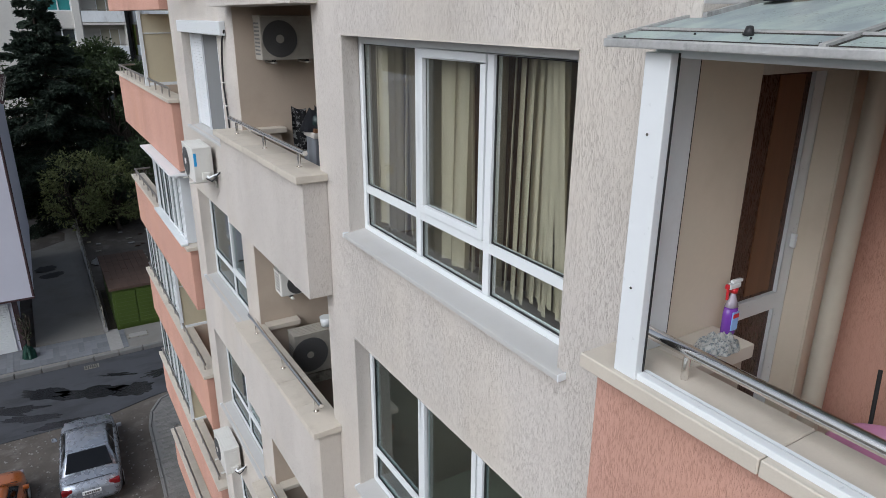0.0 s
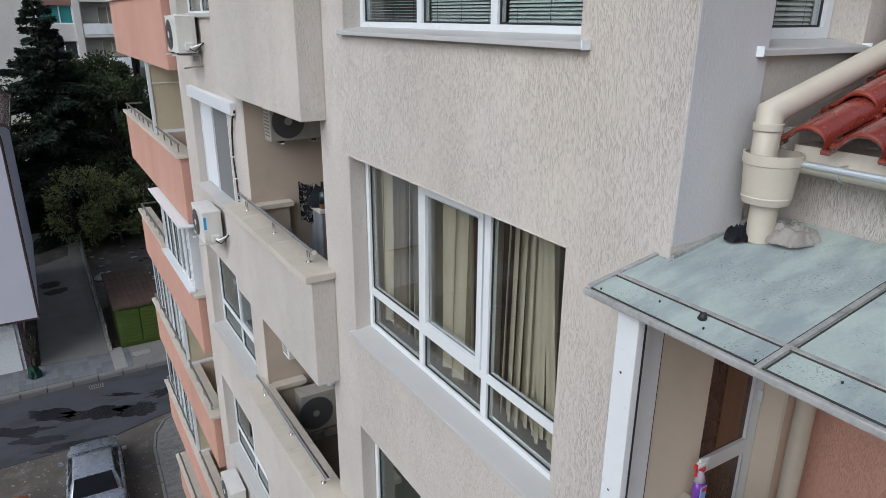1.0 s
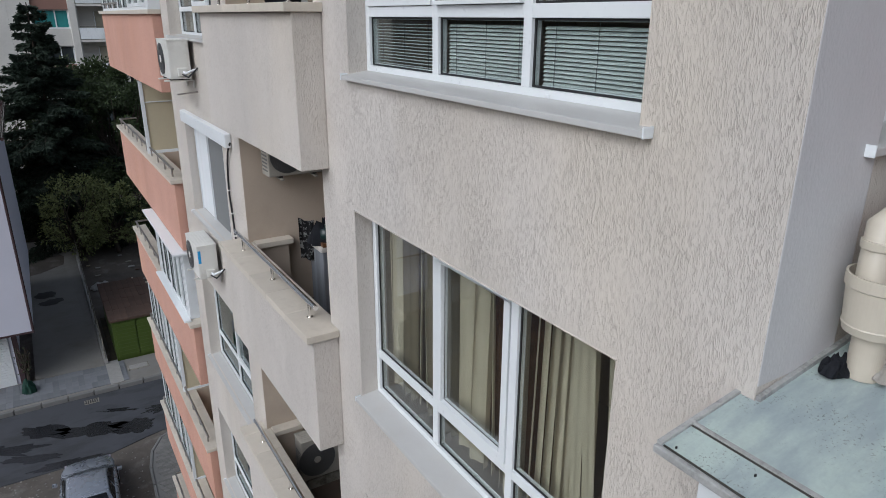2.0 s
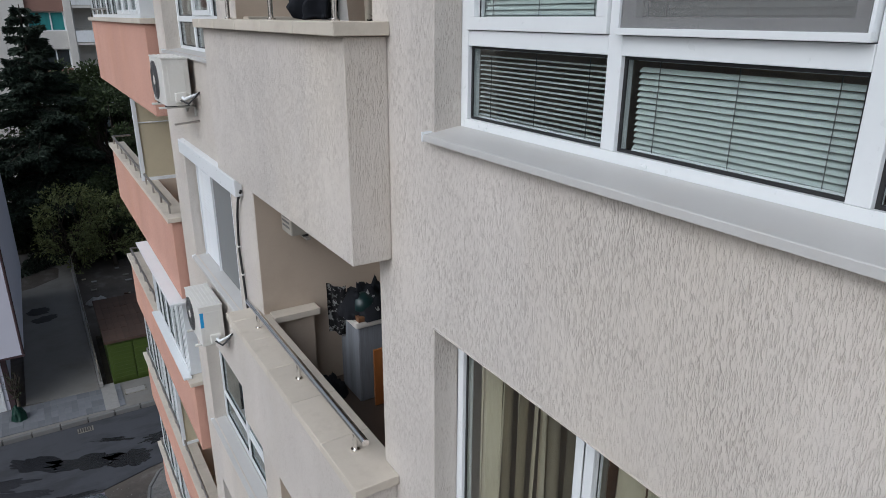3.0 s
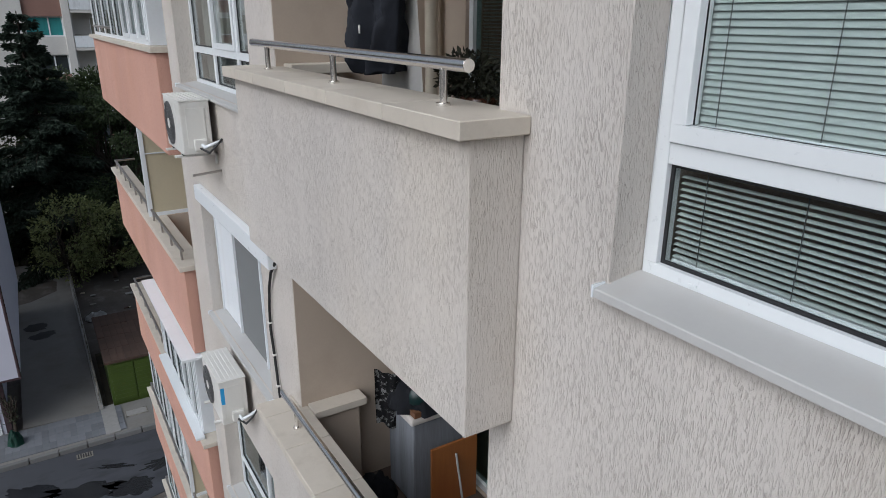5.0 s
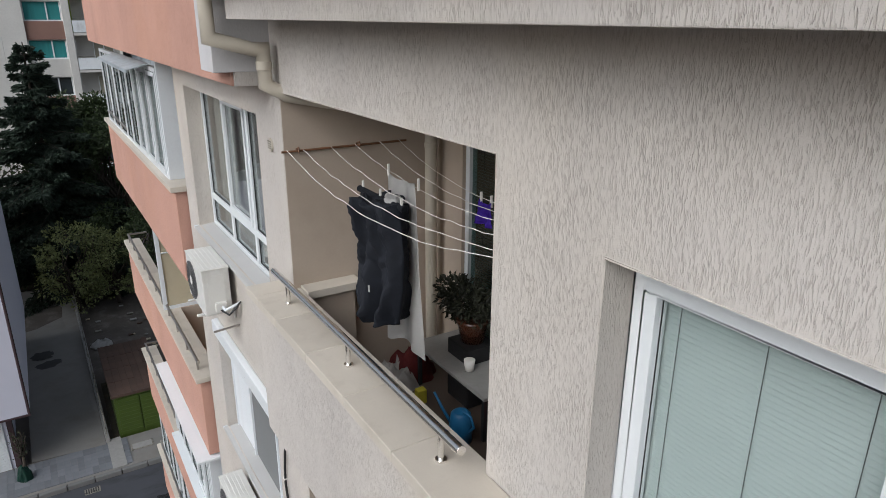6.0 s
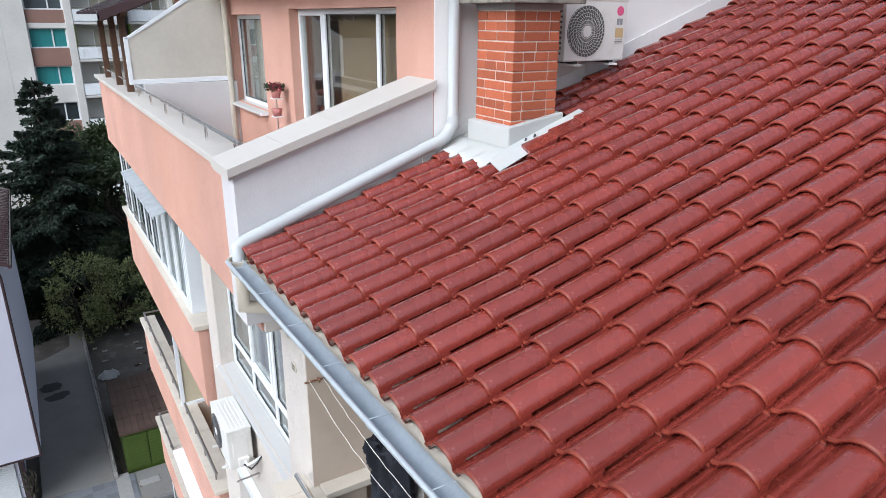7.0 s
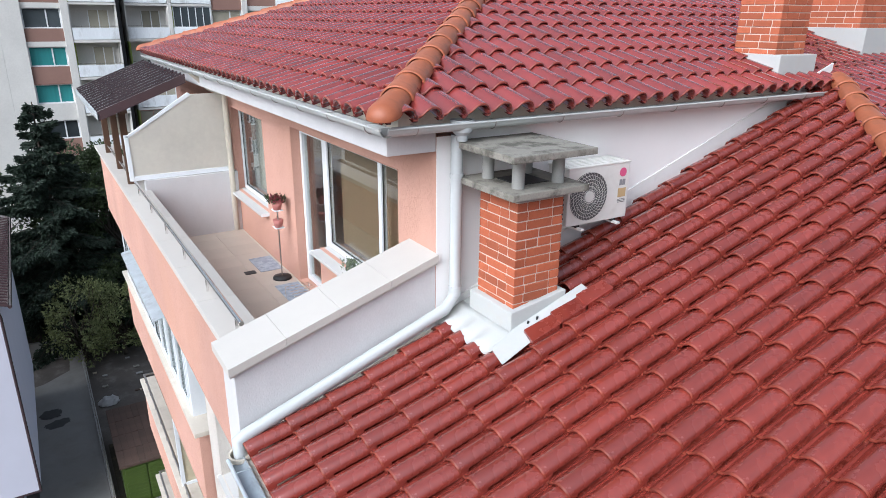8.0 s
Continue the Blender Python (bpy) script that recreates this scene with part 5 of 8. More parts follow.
part("cloth", box(B(), PX + 0.30, PX + 0.304, 9.45, 11.45, 18.66, 19.97), surface("tan_cloth", (0.24, 0.165, 0.095), 0.85, spread=0.1, coarse=2, fine=200), cur)

scr = thing("privacy_screen", (2.8, 15.0, 18.75), "frosted cream privacy screen with a pale frame and slanted top", "screen")
y = 15.1
def upright(bm, pts, y0, y1):
    a = [bm.verts.new((x, y0, z)) for x, z in pts]
    c = [bm.verts.new((x, y1, z)) for x, z in pts]
    bm.faces.new(a)
    bm.faces.new(c[::-1])
    for i in range(len(pts)):
        j = (i + 1) % len(pts)
        bm.faces.new((a[i], c[i], c[j], a[j]))
    return bm
part("sheet", upright(B(), [(2.06, 18.95), (3.5, 18.97), (3.5, 20.16), (3.0, 20.16), (2.06, 19.58)], y + 0.01, y + 0.025), SCREEN, scr)
bm = B()
upright(bm, [(2.0, 18.90), (2.06, 18.90), (2.06, 19.60), (2.0, 19.60)], y, y + 0.04)
upright(bm, [(2.0, 19.57), (2.06, 19.56), (3.03, 20.15), (2.98, 20.19)], y, y + 0.041)
upright(bm, [(2.06, 18.90), (3.5, 18.91), (3.5, 18.98), (2.06, 18.97)], y, y + 0.042)
part("screen_frame", bm, PVC_BLUE, scr, "pale aluminium frame", bevel=0.004)
structure("terrace_divider", box(B(), 2.2, PX - 0.002, 15.05, 15.2, 17.89, 18.9), LILAC, "low pale plaster wall between the terraces", "wall", 0.006)

# pergola on the far terrace
per = thing("pergola", (2.6, 17.2, 18.0), "brown wooden lean-to with a dark ribbed sheet roof", "pergola")
bm = B()
for i in range(13):
    yy = 15.28 + i * 0.3
    for o, h in ((0.0, 0.0), (0.19, 0.0), (0.215, 0.06), (0.275, 0.06)):
        bm.verts.new((1.72, yy + o, 19.90 + h))
        bm.verts.new((3.0, yy + o, 20.40 + h))
bm.verts.ensure_lookup_table()
for i in range(0, len(bm.verts) - 2, 2):
    bm.faces.new((bm.verts[i], bm.verts[i + 1], bm.verts[i + 3], bm.verts[i + 2]))
bmesh.ops.solidify(bm, geom=bm.faces[:], thickness=0.012)
part("sheet", bm, SHEET_BROWN, per, "dark brown ribbed sheet roof")
part("fascia", prism(B(), [(1.71, 15.24), (3.0, 15.24), (3.0, 15.28), (1.71, 15.28)], lambda x, y: 19.82 + (x - 1.72) * 0.39, lambda x, y: 19.96 + (x - 1.72) * 0.39), SHEET_BROWN, per)
part("edge_board", box(B(), 1.70, 1.73, 15.24, 19.2, 19.83, 19.92), PIPE_PALE, per)
for yy in (15.6, 16.9, 18.6):
    part("post", box(B(), 2.02, 2.12, yy, yy + 0.1, 18.745, 19.98), DARKWOOD, per, bevel=0.006)
for yy in (15.5, 17.2, 18.9):
    part("rafter", prism(B(), [(1.8, yy), (3.0, yy), (3.0, yy + 0.07), (1.8, yy + 0.07)], lambda x, y: 19.79 + (x - 1.72) * 0.39, lambda x, y: 19.885 + (x - 1.72) * 0.39), DARKWOOD, per)
part("beam", box(B(), 2.02, 2.12, 15.3, 19.2, 19.90, 19.99), DARKWOOD, per)
part("rail", tube(B(), [(2.06, 15.3, 18.9), (2.06, 19.3, 18.9)], 0.02, 10), STEEL, per)

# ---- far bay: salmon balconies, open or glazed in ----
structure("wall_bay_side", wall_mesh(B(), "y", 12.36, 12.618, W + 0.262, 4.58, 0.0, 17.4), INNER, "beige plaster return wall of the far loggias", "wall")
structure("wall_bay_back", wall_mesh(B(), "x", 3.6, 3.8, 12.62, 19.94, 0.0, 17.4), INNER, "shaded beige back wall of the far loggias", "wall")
CAPS = (15.80, 13.0, 10.22, 7.45, 4.68, 1.91)
for n, zc in enumerate(CAPS):
    par = thing("bay_parapet", (2.2, 16.2, zc - 1.31), "salmon plaster balcony parapet with a beige tiled cap", "balcony", "salmon balconies", "structure")
    part("parapet_wall", box(B(), 2.125, 2.34, 12.69, 19.93, zc - 1.31, zc - 0.072), PINK, par, bevel=0.006)
    part("floor_slab", box(B(), 2.34, 3.598, 12.625, 19.93, zc - 1.25, zc - 0.9), INNER, par)
    ends = [12.62, 13.4, 14.4, 15.4, 16.4, 17.4, 18.4, 19.4, 19.97]
    for i, (a, c) in enumerate(zip(ends, ends[1:])):
        pts = [(2.065, a + 0.002), (2.065, c - 0.002), (2.40, c - 0.002), (2.40, a + 0.002)]
        if i == 0:
            pts = [(2.065, 12.645), (2.065, c - 0.002), (2.40, c - 0.002), (2.40, 12.645)]
        part("cap_tile", prism(B(), pts, zc - 0.07, zc), STONE, par, bevel=0.004, segments=1)

RAIL_RUNS = {0: [(16.9, 19.8)], 1: [(12.85, 15.2), (15.6, 19.8)], 2: [(16.3, 19.8)], 3: [(12.85, 15.1), (15.3, 19.8)], 4: [(12.85, 15.4), (15.9, 19.8)], 5: [(12.85, 19.8)]}
for n, runs in RAIL_RUNS.items():
    zc = CAPS[n]
    for a, c in runs:
        rail = thing("bay_rail", (2.16, (a + c) / 2, zc), "stainless steel handrail on short posts along the salmon balcony", "handrail", "bay rails")
        pts = [(2.16, a, zc + 0.16), (2.16, c, zc + 0.16)]
        if c > 19:
            pts.append((2.55, c, zc + 0.16))
        part("tube", tube(B(), pts, 0.023, 12), STEEL_DULL, rail)
        count = max(2, round((c - a) / 0.75) + 1)
        for i in range(count):
            y = a + 0.1 + (c - a - 0.2) * i / (count - 1)
            part("post", tube(B(), [(2.16, y, zc), (2.16, y, zc + 0.145)], 0.015, 10), STEEL_DULL, rail)

# glass enclosures on three of the balconies
window("window_30", "x", 2.14, 13.15, 19.6, 15.80, 17.25, [13.9, 14.65, 15.4, 16.15, 16.9, 17.8, 18.7], None, "white aluminium balcony glazing of many tall lights", GLASS_GREEN, sash=(0, 1, 2))
structure("glazing_end", box(B(), 2.15, W + 0.26, 13.10, 13.15, 15.802, 17.38), PVC_BLUE, "white side panel of the balcony glazing", "panel", 0.004)
window("window_31", "x", 2.13, 12.98, 15.8, 10.22, 11.60, [13.5, 14.1, 14.7, 15.3], None, "white PVC balcony glazing above the salmon parapet", GLASS_GREEN, sash=(0, 1))
structure("glazing_end", box(B(), 2.14, W + 0.3, 12.93, 12.98, 10.222, 11.62), PVC_BLUE, "white side panel of the balcony glazing", "panel", 0.004)
structure("glazing_sill", box(B(), 2.0, 2.13, 12.80, 15.85, 10.223, 10.26), PVC, "white sill board under the balcony glazing", "window sill", 0.005)
structure("glazing_roof", box(B(), 1.93, 2.4, 12.62, 16.1, 11.62, 11.66), PVC_BLUE, "white projecting board over the balcony glazing", "canopy", 0.005)
window("window_32", "x", 2.2, 15.3, 19.7, 7.45, 8.91, [15.9, 16.5, 17.1, 17.7, 18.3, 18.9], None, "white balcony glazing behind the handrail", GLASS_GREEN, sash=(1, 3))
window("window_33", "x", 2.2, 15.9, 19.7, 4.68, 6.14, [16.6, 17.3, 18.0, 18.7], None, "white balcony glazing behind the handrail", GLASS_GREEN, sash=(0, 2))
awn = thing("sheet_awning", (2.1, 15.2, 17.25), "dull zinc sheet awning over the balcony glazing", "awning")
part("sheet", prism(B(), [(1.86, 13.55), (2.14, 13.55), (2.14, 16.9), (1.86, 16.9)], lambda x, y: 17.20 + (x - 1.86) * 0.25, lambda x, y: 17.215 + (x - 1.86) * 0.25), ZINC, awn)
part("drip_edge", box(B(), 1.855, 1.87, 13.55, 16.9, 17.17, 17.215), ZINC, awn)

# cream partition screens between neighbours
for zc, y, tall in ((13.0, 15.4, 1.42), (7.45, 15.2, 1.42), (4.68, 15.6, 1.42), (10.22, 16.0, 1.36)):
    scr = thing("partition_screen", (2.8, y, zc), "cream partition screen in a white frame between balconies", "screen", "partition screens")
    part("sheet", box(B(), 2.2, 3.58, y, y + 0.012, zc + 0.06, zc + tall), FROST, scr)
    bm = B()
    for x0, x1, z0, z1 in ((2.13, 2.2, zc, zc + tall + 0.05), (3.53, 3.59, zc - 0.85, zc + tall + 0.05), (2.2, 3.53, zc, zc + 0.06), (2.2, 3.53, zc + tall * 0.73, zc + tall * 0.73 + 0.02)):
        box(bm, x0, x1, y - 0.02, y + 0.03, z0, z1)
    part("screen_frame", bm, PVC_BLUE, scr, bevel=0.004)
    structure("bay_divider", box(B(), 2.402, 3.598, y - 0.05, y + 0.06, zc - 0.898, zc - 0.002), INNER, "low plaster wall between neighbouring balconies", "wall")

# roller shutter over the middle window
sh = thing("roller_shutter", (2.2, 10.3, 12.65), "white roller shutter box with one shutter half let down", "shutter")
part("box", prism(B(), [(2.18, 8.96), (W - 0.002, 8.96), (W - 0.002, 11.66), (2.18, 11.66)], 14.155, lambda x, y: 14.325 + (x - 2.18) * 0.1), PVC, sh, bevel=0.012)
shutter_slat = finish("slat", box(B(), 2.40, 2.412, 11.0, 11.74, 0, 0.039), PVC_BLUE)
far_slat = finish("slat", box(B(), 2.40, 2.412, 9.50, 9.97, 0, 0.039), PVC_BLUE)
for i in range(33):
    piece("slat", shutter_slat, sh, pose(0, 0, 12.70 + i * 0.043))
for y in (10.965, 11.745, 9.98):
    part("guide", box(B(), 2.385, 2.438, y, y + 0.03, 12.675, 14.13), PVC_BLUE, sh)
part("mesh_screen", box(B(), 2.41, 2.414, 10.015, 10.96, 12.69, 14.12), surface("grey_mesh", (0.17, 0.175, 0.175), 0.7, spread=0.05, coarse=3, fine=260, bump=0.1), sh, "taut grey insect mesh")
for i in range(33):
    piece("slat", far_slat, sh, pose(0, 0, 12.70 + i * 0.043))
cab = thing("wall_cable", (2.24, 8.95, 13.5), "black cable bundle clipped down the wall beside the shutter", "cable")
part("cable", tube(B(), [(2.235, 8.94, 14.22), (2.225, 9.05, 14.10), (2.235, 9.17, 13.92), (2.235, 9.22, 13.7), (2.235, 9.24, 13.5), (2.235, 9.19, 13.25), (2.235, 9.15, 12.95), (2.245, 9.13, 12.64)], 0.013, 8), BLACK, cab)
for y, z in ((9.24, 13.55), (9.19, 13.25), (9.15, 12.95)):
    part("clip", box(B(), 2.218, 2.252, y - 0.02, y + 0.02, z, z + 0.015), CABLE, cab)


# ---- air conditioners ----
def fan_grille(bm, centre, u, w, r, depth):
    """Wire rings and spokes of a fan guard, spanned by unit vectors u and w."""
    c, u, w = Vector(centre), Vector(u), Vector(w)
    for k in range(1, 8):
        q = r * k / 7
        tube(bm, [c + u * q * math.cos(a * math.pi / 12) + w * q * math.sin(a * math.pi / 12) for a in range(25)], 0.0020, 4, cap=False)
    for k in range(36):
        a0 = k * math.pi / 18
        tube(bm, [c + (u * math.cos(a0 + s * 0.7) + w * math.sin(a0 + s * 0.7)) * r * (0.18 + 0.82 * s) for s in (0, 0.3, 0.65, 1.0)], 0.0017, 4, cap=False)


def ac_unit(x, y, z, turn, label, width=0.77, height=0.54, depth=0.28, bracket=True, badge=False, sticker=None, paint=ACWHITE):
    """An outdoor unit: local x along its width, the fan looks along local -y, feet at z."""
    m = pose(x, y, z, 0, 0, turn)
    ob = thing("air_conditioner", (x, y, z), label, "air conditioner", "outdoor units")

    def place(bm):
        bm.transform(m)
        return bm
    h, w, d = height, width, depth
    body = part("casing", place(box(B(), -w / 2, w / 2, -d / 2, d / 2, 0.02, h - 0.014)), paint, ob, bevel=0.014)
    bm = box(B(), -w / 2 - 0.004, w / 2 + 0.004, -d / 2 - 0.004, d / 2 + 0.004, h - 0.016, h)
    lid = part("lid", place(bm), paint, ob, "ribbed top cover", bevel=0.003, segments=1)
    for i in range(5):
        part("rib", place(box(B(), -w / 2 + 0.03, w / 2 - 0.03, -d / 2 + 0.04 + i * 0.045, -d / 2 + 0.058 + i * 0.045, h - 0.001, h + 0.005)), paint, lid)
    r = h * 0.40
    cx = -w * 0.17
    bm = tube(B(), [(cx, -d / 2 - 0.001, h * 0.5), (cx, -d / 2 - 0.005, h * 0.5)], r, 32)
    part("fan_opening", place(bm), ACDARK, ob)
    bm = B()
    fan_grille(bm, (cx, -d / 2 - 0.012, h * 0.5), (1, 0, 0), (0, 0, 1), r, 0.01)
    guard = part("fan_guard", place(bm), paint if badge else ACDARK, ob)
    guard["kind"] = "stuff"
    part("hub", place(tube(B(), [(cx, -d / 2 - 0.006, h * 0.5), (cx, -d / 2 - 0.018, h * 0.5)], 0.05, 20)), paint, guard)
    part("service_panel", place(box(B(), w / 2 - 0.002, w / 2 + 0.006, -d * 0.32, d * 0.32, 0.08, h * 0.86)), paint, ob, bevel=0.004)
    part("valve_cover", place(box(B(), w / 2 + 0.004, w / 2 + 0.05, -d * 0.15, d * 0.30, 0.06, 0.17)), paint, ob, bevel=0.012)
    bm = B()
    for i in range(9):
        box(bm, -w / 2 - 0.003, -w / 2, -d * 0.34, d * 0.34, 0.08 + i * 0.045, 0.10 + i * 0.045)
    part("side_vent", place(bm), ACDARK, ob)
    if badge:
        part("badge", place(tube(B(), [(w * 0.38, -d / 2 - 0.001, h * 0.82), (w * 0.38, -d / 2 - 0.004, h * 0.82)], 0.042, 24)), surface("badge_pink", (0.62, 0.10, 0.22), 0.4), ob, "round pink badge")
        for i, (u0, u1, z0, z1) in enumerate(((0.335, 0.375, 0.60, 0.70), (0.385, 0.43, 0.60, 0.70))):
            part("lettering_bar", place(box(B(), w * u0, w * u1, -d / 2 - 0.003, -d / 2 + 0.001, h * z0, h * z1)), surface("badge_grey", (0.25, 0.25, 0.26), 0.5), ob)
        part("label_sheet", place(box(B(), w * 0.32, w * 0.45, -d / 2 - 0.003, -d / 2 + 0.001, h * 0.40, h * 0.55)), surface("label_tan", (0.50, 0.36, 0.18), 0.6), ob)
        for i in range(3):
            part("label_bar", place(box(B(), w * 0.32, w * 0.45, -d / 2 - 0.0035, -d / 2 + 0.001, h * (0.36 - 0.025 * i), h * (0.367 - 0.025 * i))), ACDARK, ob)
    if sticker:
        part("sticker", place(box(B(), w / 2 - 0.001, w / 2 + 0.002, -d * 0.47, -d * 0.33, h * 0.50, h * 0.86)), sticker, ob, "printed sticker")
    if bracket:
        for s in (-0.3, 0.3):
            bm = box(B(), s * w - 0.02, s * w + 0.02, -d / 2 - 0.06, d / 2 + 0.065, -0.022, 0.0)
            box(bm, s * w - 0.02, s * w + 0.02, d / 2 + 0.04, d / 2 + 0.062, -0.12, 0.0)
            part("bracket", place(bm), paint, ob, "steel wall bracket", bevel=0.003, segments=1)
            part("foot", place(box(B(), s * w - 0.025, s * w + 0.025, -d / 2 + 0.01, d / 2 - 0.01, -0.002, 0.022)), BLACK, ob)
        bm = tube(B(), [(w / 2 + 0.03, d * 0.1, 0.12), (w / 2 + 0.10, d * 0.15, 0.10), (w / 2 + 0.12, d * 0.4, 0.13), (w / 2 + 0.10, d / 2 + 0.06, 0.15)], 0.016, 8)
        part("pipe", place(bm), PVC_BLUE, ob, "insulated pipe into the wall")
        bm = tube(B(), [(w / 2 + 0.03, d * 0.0, 0.09), (w / 2 + 0.13, d * 0.25, 0.05), (w / 2 + 0.15, d * 0.5, 0.12), (w / 2 + 0.12, d / 2 + 0.06, 0.17)], 0.010, 8)
        part("cable", place(bm), BLACK, ob)
    return ob


# blotchy casing colour, darkened below ACWHITE to carry the loggia shade
ACSHADE = surface("shaded_casing", (0.33, 0.31, 0.27), 0.6, spread=0.15, coarse=4, fine=40, bump=0.0, stain=(0.2, 0.18, 0.15), stain_amount=0.5, stain_scale=5)
BLUE_STICKER = surface("blue_sticker", (0.03, 0.30, 0.62), 0.4)
ac_unit(2.055, 10.89, 14.86, -90, "white air conditioner outdoor unit on wall brackets, dusty top")
ac_unit(2.055, 10.60, 12.00, -90, "white air conditioner outdoor unit with a blue sticker on wall brackets", sticker=BLUE_STICKER)
ac_unit(2.055, 11.05, 6.42, -90, "white air conditioner outdoor unit low on the facade")
ac_unit(2.86, 8.44, 13.86, 0, "grey-white air conditioner hung on the loggia side wall", width=0.72, paint=ACSHADE)
ac_unit(2.92, 8.32, 9.50, 0, "air conditioner darkened by loggia shade standing on the floor", width=0.66, height=0.66, bracket=False, paint=ACSHADE)
ac_unit(2.85, 8.44, 10.72, 0, "small air conditioner hung high on the loggia wall", width=0.7, height=0.36)
ac_unit(5.145, 8.545, 19.52, 0, "white air conditioner with a round pink badge beside the chimney", width=0.75, height=0.56, badge=True)
stand = solid("unit_stand", box(B(), 2.65, 3.2, 8.2, 8.44, 9.342, 9.502), CONCRETE, "dark concrete block under the air conditioner", "stand")
pot = solid("bucket", tube(B(), [(3.12, 8.3, 10.168), (3.12, 8.3, 10.30)], 0.075, 18, 0.095), PVC, "white plastic pot standing on the air conditioner", "pot")

st = thing("drain_pipe", (W, 10.55, 14.68), "short grey pipe stub sticking out of the facade", "pipe")
part("tube", tube(B(), [(W - 0.001, 10.55, 14.69), (1.98, 10.55, 14.67)], 0.012, 10), STEEL_DULL, st)

# ---- glazed balcony of the near wing ----
structure("wall_near_wing", box(B(), 1.95, 2.152, -5.7, 1.762, -0.1, 12.945), PINK, "salmon scratched-plaster wing below the glazed balcony", "wall", 0.001)
structure("wall_near_wing_end", box(B(), 1.9503, W - 0.002, 1.7622, 1.855, -0.1, 12.944), PINK, "salmon plaster edge of the wing", "wall", 0.001)
capst = structure("balcony_cap", box(B(), 2.0, 2.182, -5.7, 1.76, 12.946, 12.9525), STONE, "beige stone tile cap of the glazed balcony", "wall cap")
for i, (a, c) in enumerate(((1.02, 1.885), (0.16, 1.02), (-0.7, 0.16), (-1.56, -0.7), (-2.42, -1.56))):
    pts = [(1.86, a + 0.002), (1.86, c - 0.002), (2.19, c - 0.002), (2.19, a + 0.002)]
    if i == 0:
        pts = [(1.86, a + 0.002), (1.86, 1.885), (W - 0.002, 1.885), (W - 0.002, 1.765), (2.19, 1.765), (2.19, a + 0.002)]
    part("cap_tile", prism(B(), pts, 12.953, 13.02), STONE, capst, bevel=0.005, segments=1)
structure("wing_floor", box(B(), 2.153, 3.758, -5.7, 1.795, 11.9, 12.1), FLOORTILE, "brown tiled floor of the glazed balcony", "floor")
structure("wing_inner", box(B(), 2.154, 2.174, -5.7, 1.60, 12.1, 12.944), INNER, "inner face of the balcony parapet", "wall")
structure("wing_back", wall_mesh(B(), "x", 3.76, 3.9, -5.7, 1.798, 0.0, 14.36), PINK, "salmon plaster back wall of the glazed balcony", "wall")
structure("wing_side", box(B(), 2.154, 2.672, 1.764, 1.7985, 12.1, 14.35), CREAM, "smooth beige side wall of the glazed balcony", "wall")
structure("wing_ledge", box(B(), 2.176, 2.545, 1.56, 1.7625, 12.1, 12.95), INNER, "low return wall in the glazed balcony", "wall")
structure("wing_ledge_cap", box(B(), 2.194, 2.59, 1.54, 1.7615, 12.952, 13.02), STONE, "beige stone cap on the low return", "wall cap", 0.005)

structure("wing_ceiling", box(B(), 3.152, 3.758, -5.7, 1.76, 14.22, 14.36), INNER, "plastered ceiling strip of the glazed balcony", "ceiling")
structure("door_reveal", box(B(), 3.4565, 3.4595, 1.79, 1.928, 12.1, 14.16), CREAM, "smooth plaster door reveal", "wall")
structure("wing_side_lining", box(B(), 3.472, 3.758, 1.785, 1.798, 12.1, 14.215), CREAM, "smooth beige wall beside the balcony door", "wall")
glz = thing("balcony_glazing", (1.95, 0.5, 13.02), "white aluminium balcony glazing frame with its window slid open", "window", kind="structure")
part("corner_post", box(B(), 1.885, 1.925, 1.594, 1.708, 13.02, 14.285), PVC, glz, "wide white corner post", bevel=0.004)
part("jamb", box(B(), 2.12, 2.24, 1.746, 1.7625, 13.02, 14.32), PVC_BLUE, glz, bevel=0.003)
part("seal", box(B(), 1.924, 1.932, 1.590, 1.70, 13.05, 14.285), BLACK, glz)
part("seal", box(B(), 2.241, 2.249, 1.750, 1.7625, 13.02, 14.32), BLACK, glz)
part("bottom_rail", box(B(), 1.897, 1.937, -4.0, 1.705, 13.02, 13.048), PVC, glz, "white bottom rail", bevel=0.004)
part("track", box(B(), 1.945, 1.962, -4.0, 1.60, 13.02, 13.045), PVC_BLUE, glz)
part("track_seal", box(B(), 1.938, 1.942, -4.0, 1.598, 13.02, 13.042), BLACK, glz)
part("head_rail", box(B(), 1.93, 1.975, -4.0, 1.705, 14.268, 14.305), PVC_BLUE, glz, bevel=0.004)
for z in (13.4, 14.0):
    part("screw", tube(B(), [(1.886, 1.66, z), (1.882, 1.66, z)], 0.006, 8), STEEL, glz)
rail = thing("wing_rail", (2.12, 0.5, 13.02), "polished stainless steel handrail inside the glazing", "handrail")
part("tube", tube(B(), [(2.07, 1.745, 13.145), (2.07, -3.8, 13.145)], 0.027, 24), CHROME, rail)
for y in (1.50, 0.45, -0.6):
    part("post", tube(B(), [(2.07, y, 13.02), (2.07, y, 13.125)], 0.016, 12), CHROME, rail)

# milky canopy over it
can = thing("canopy", (2.4, 0.3, 14.33), "pale green milky sheet canopy with dirty metal strips", "canopy")


def canopy_z(x):
    return 14.31 + (x - 1.82) * 0.177


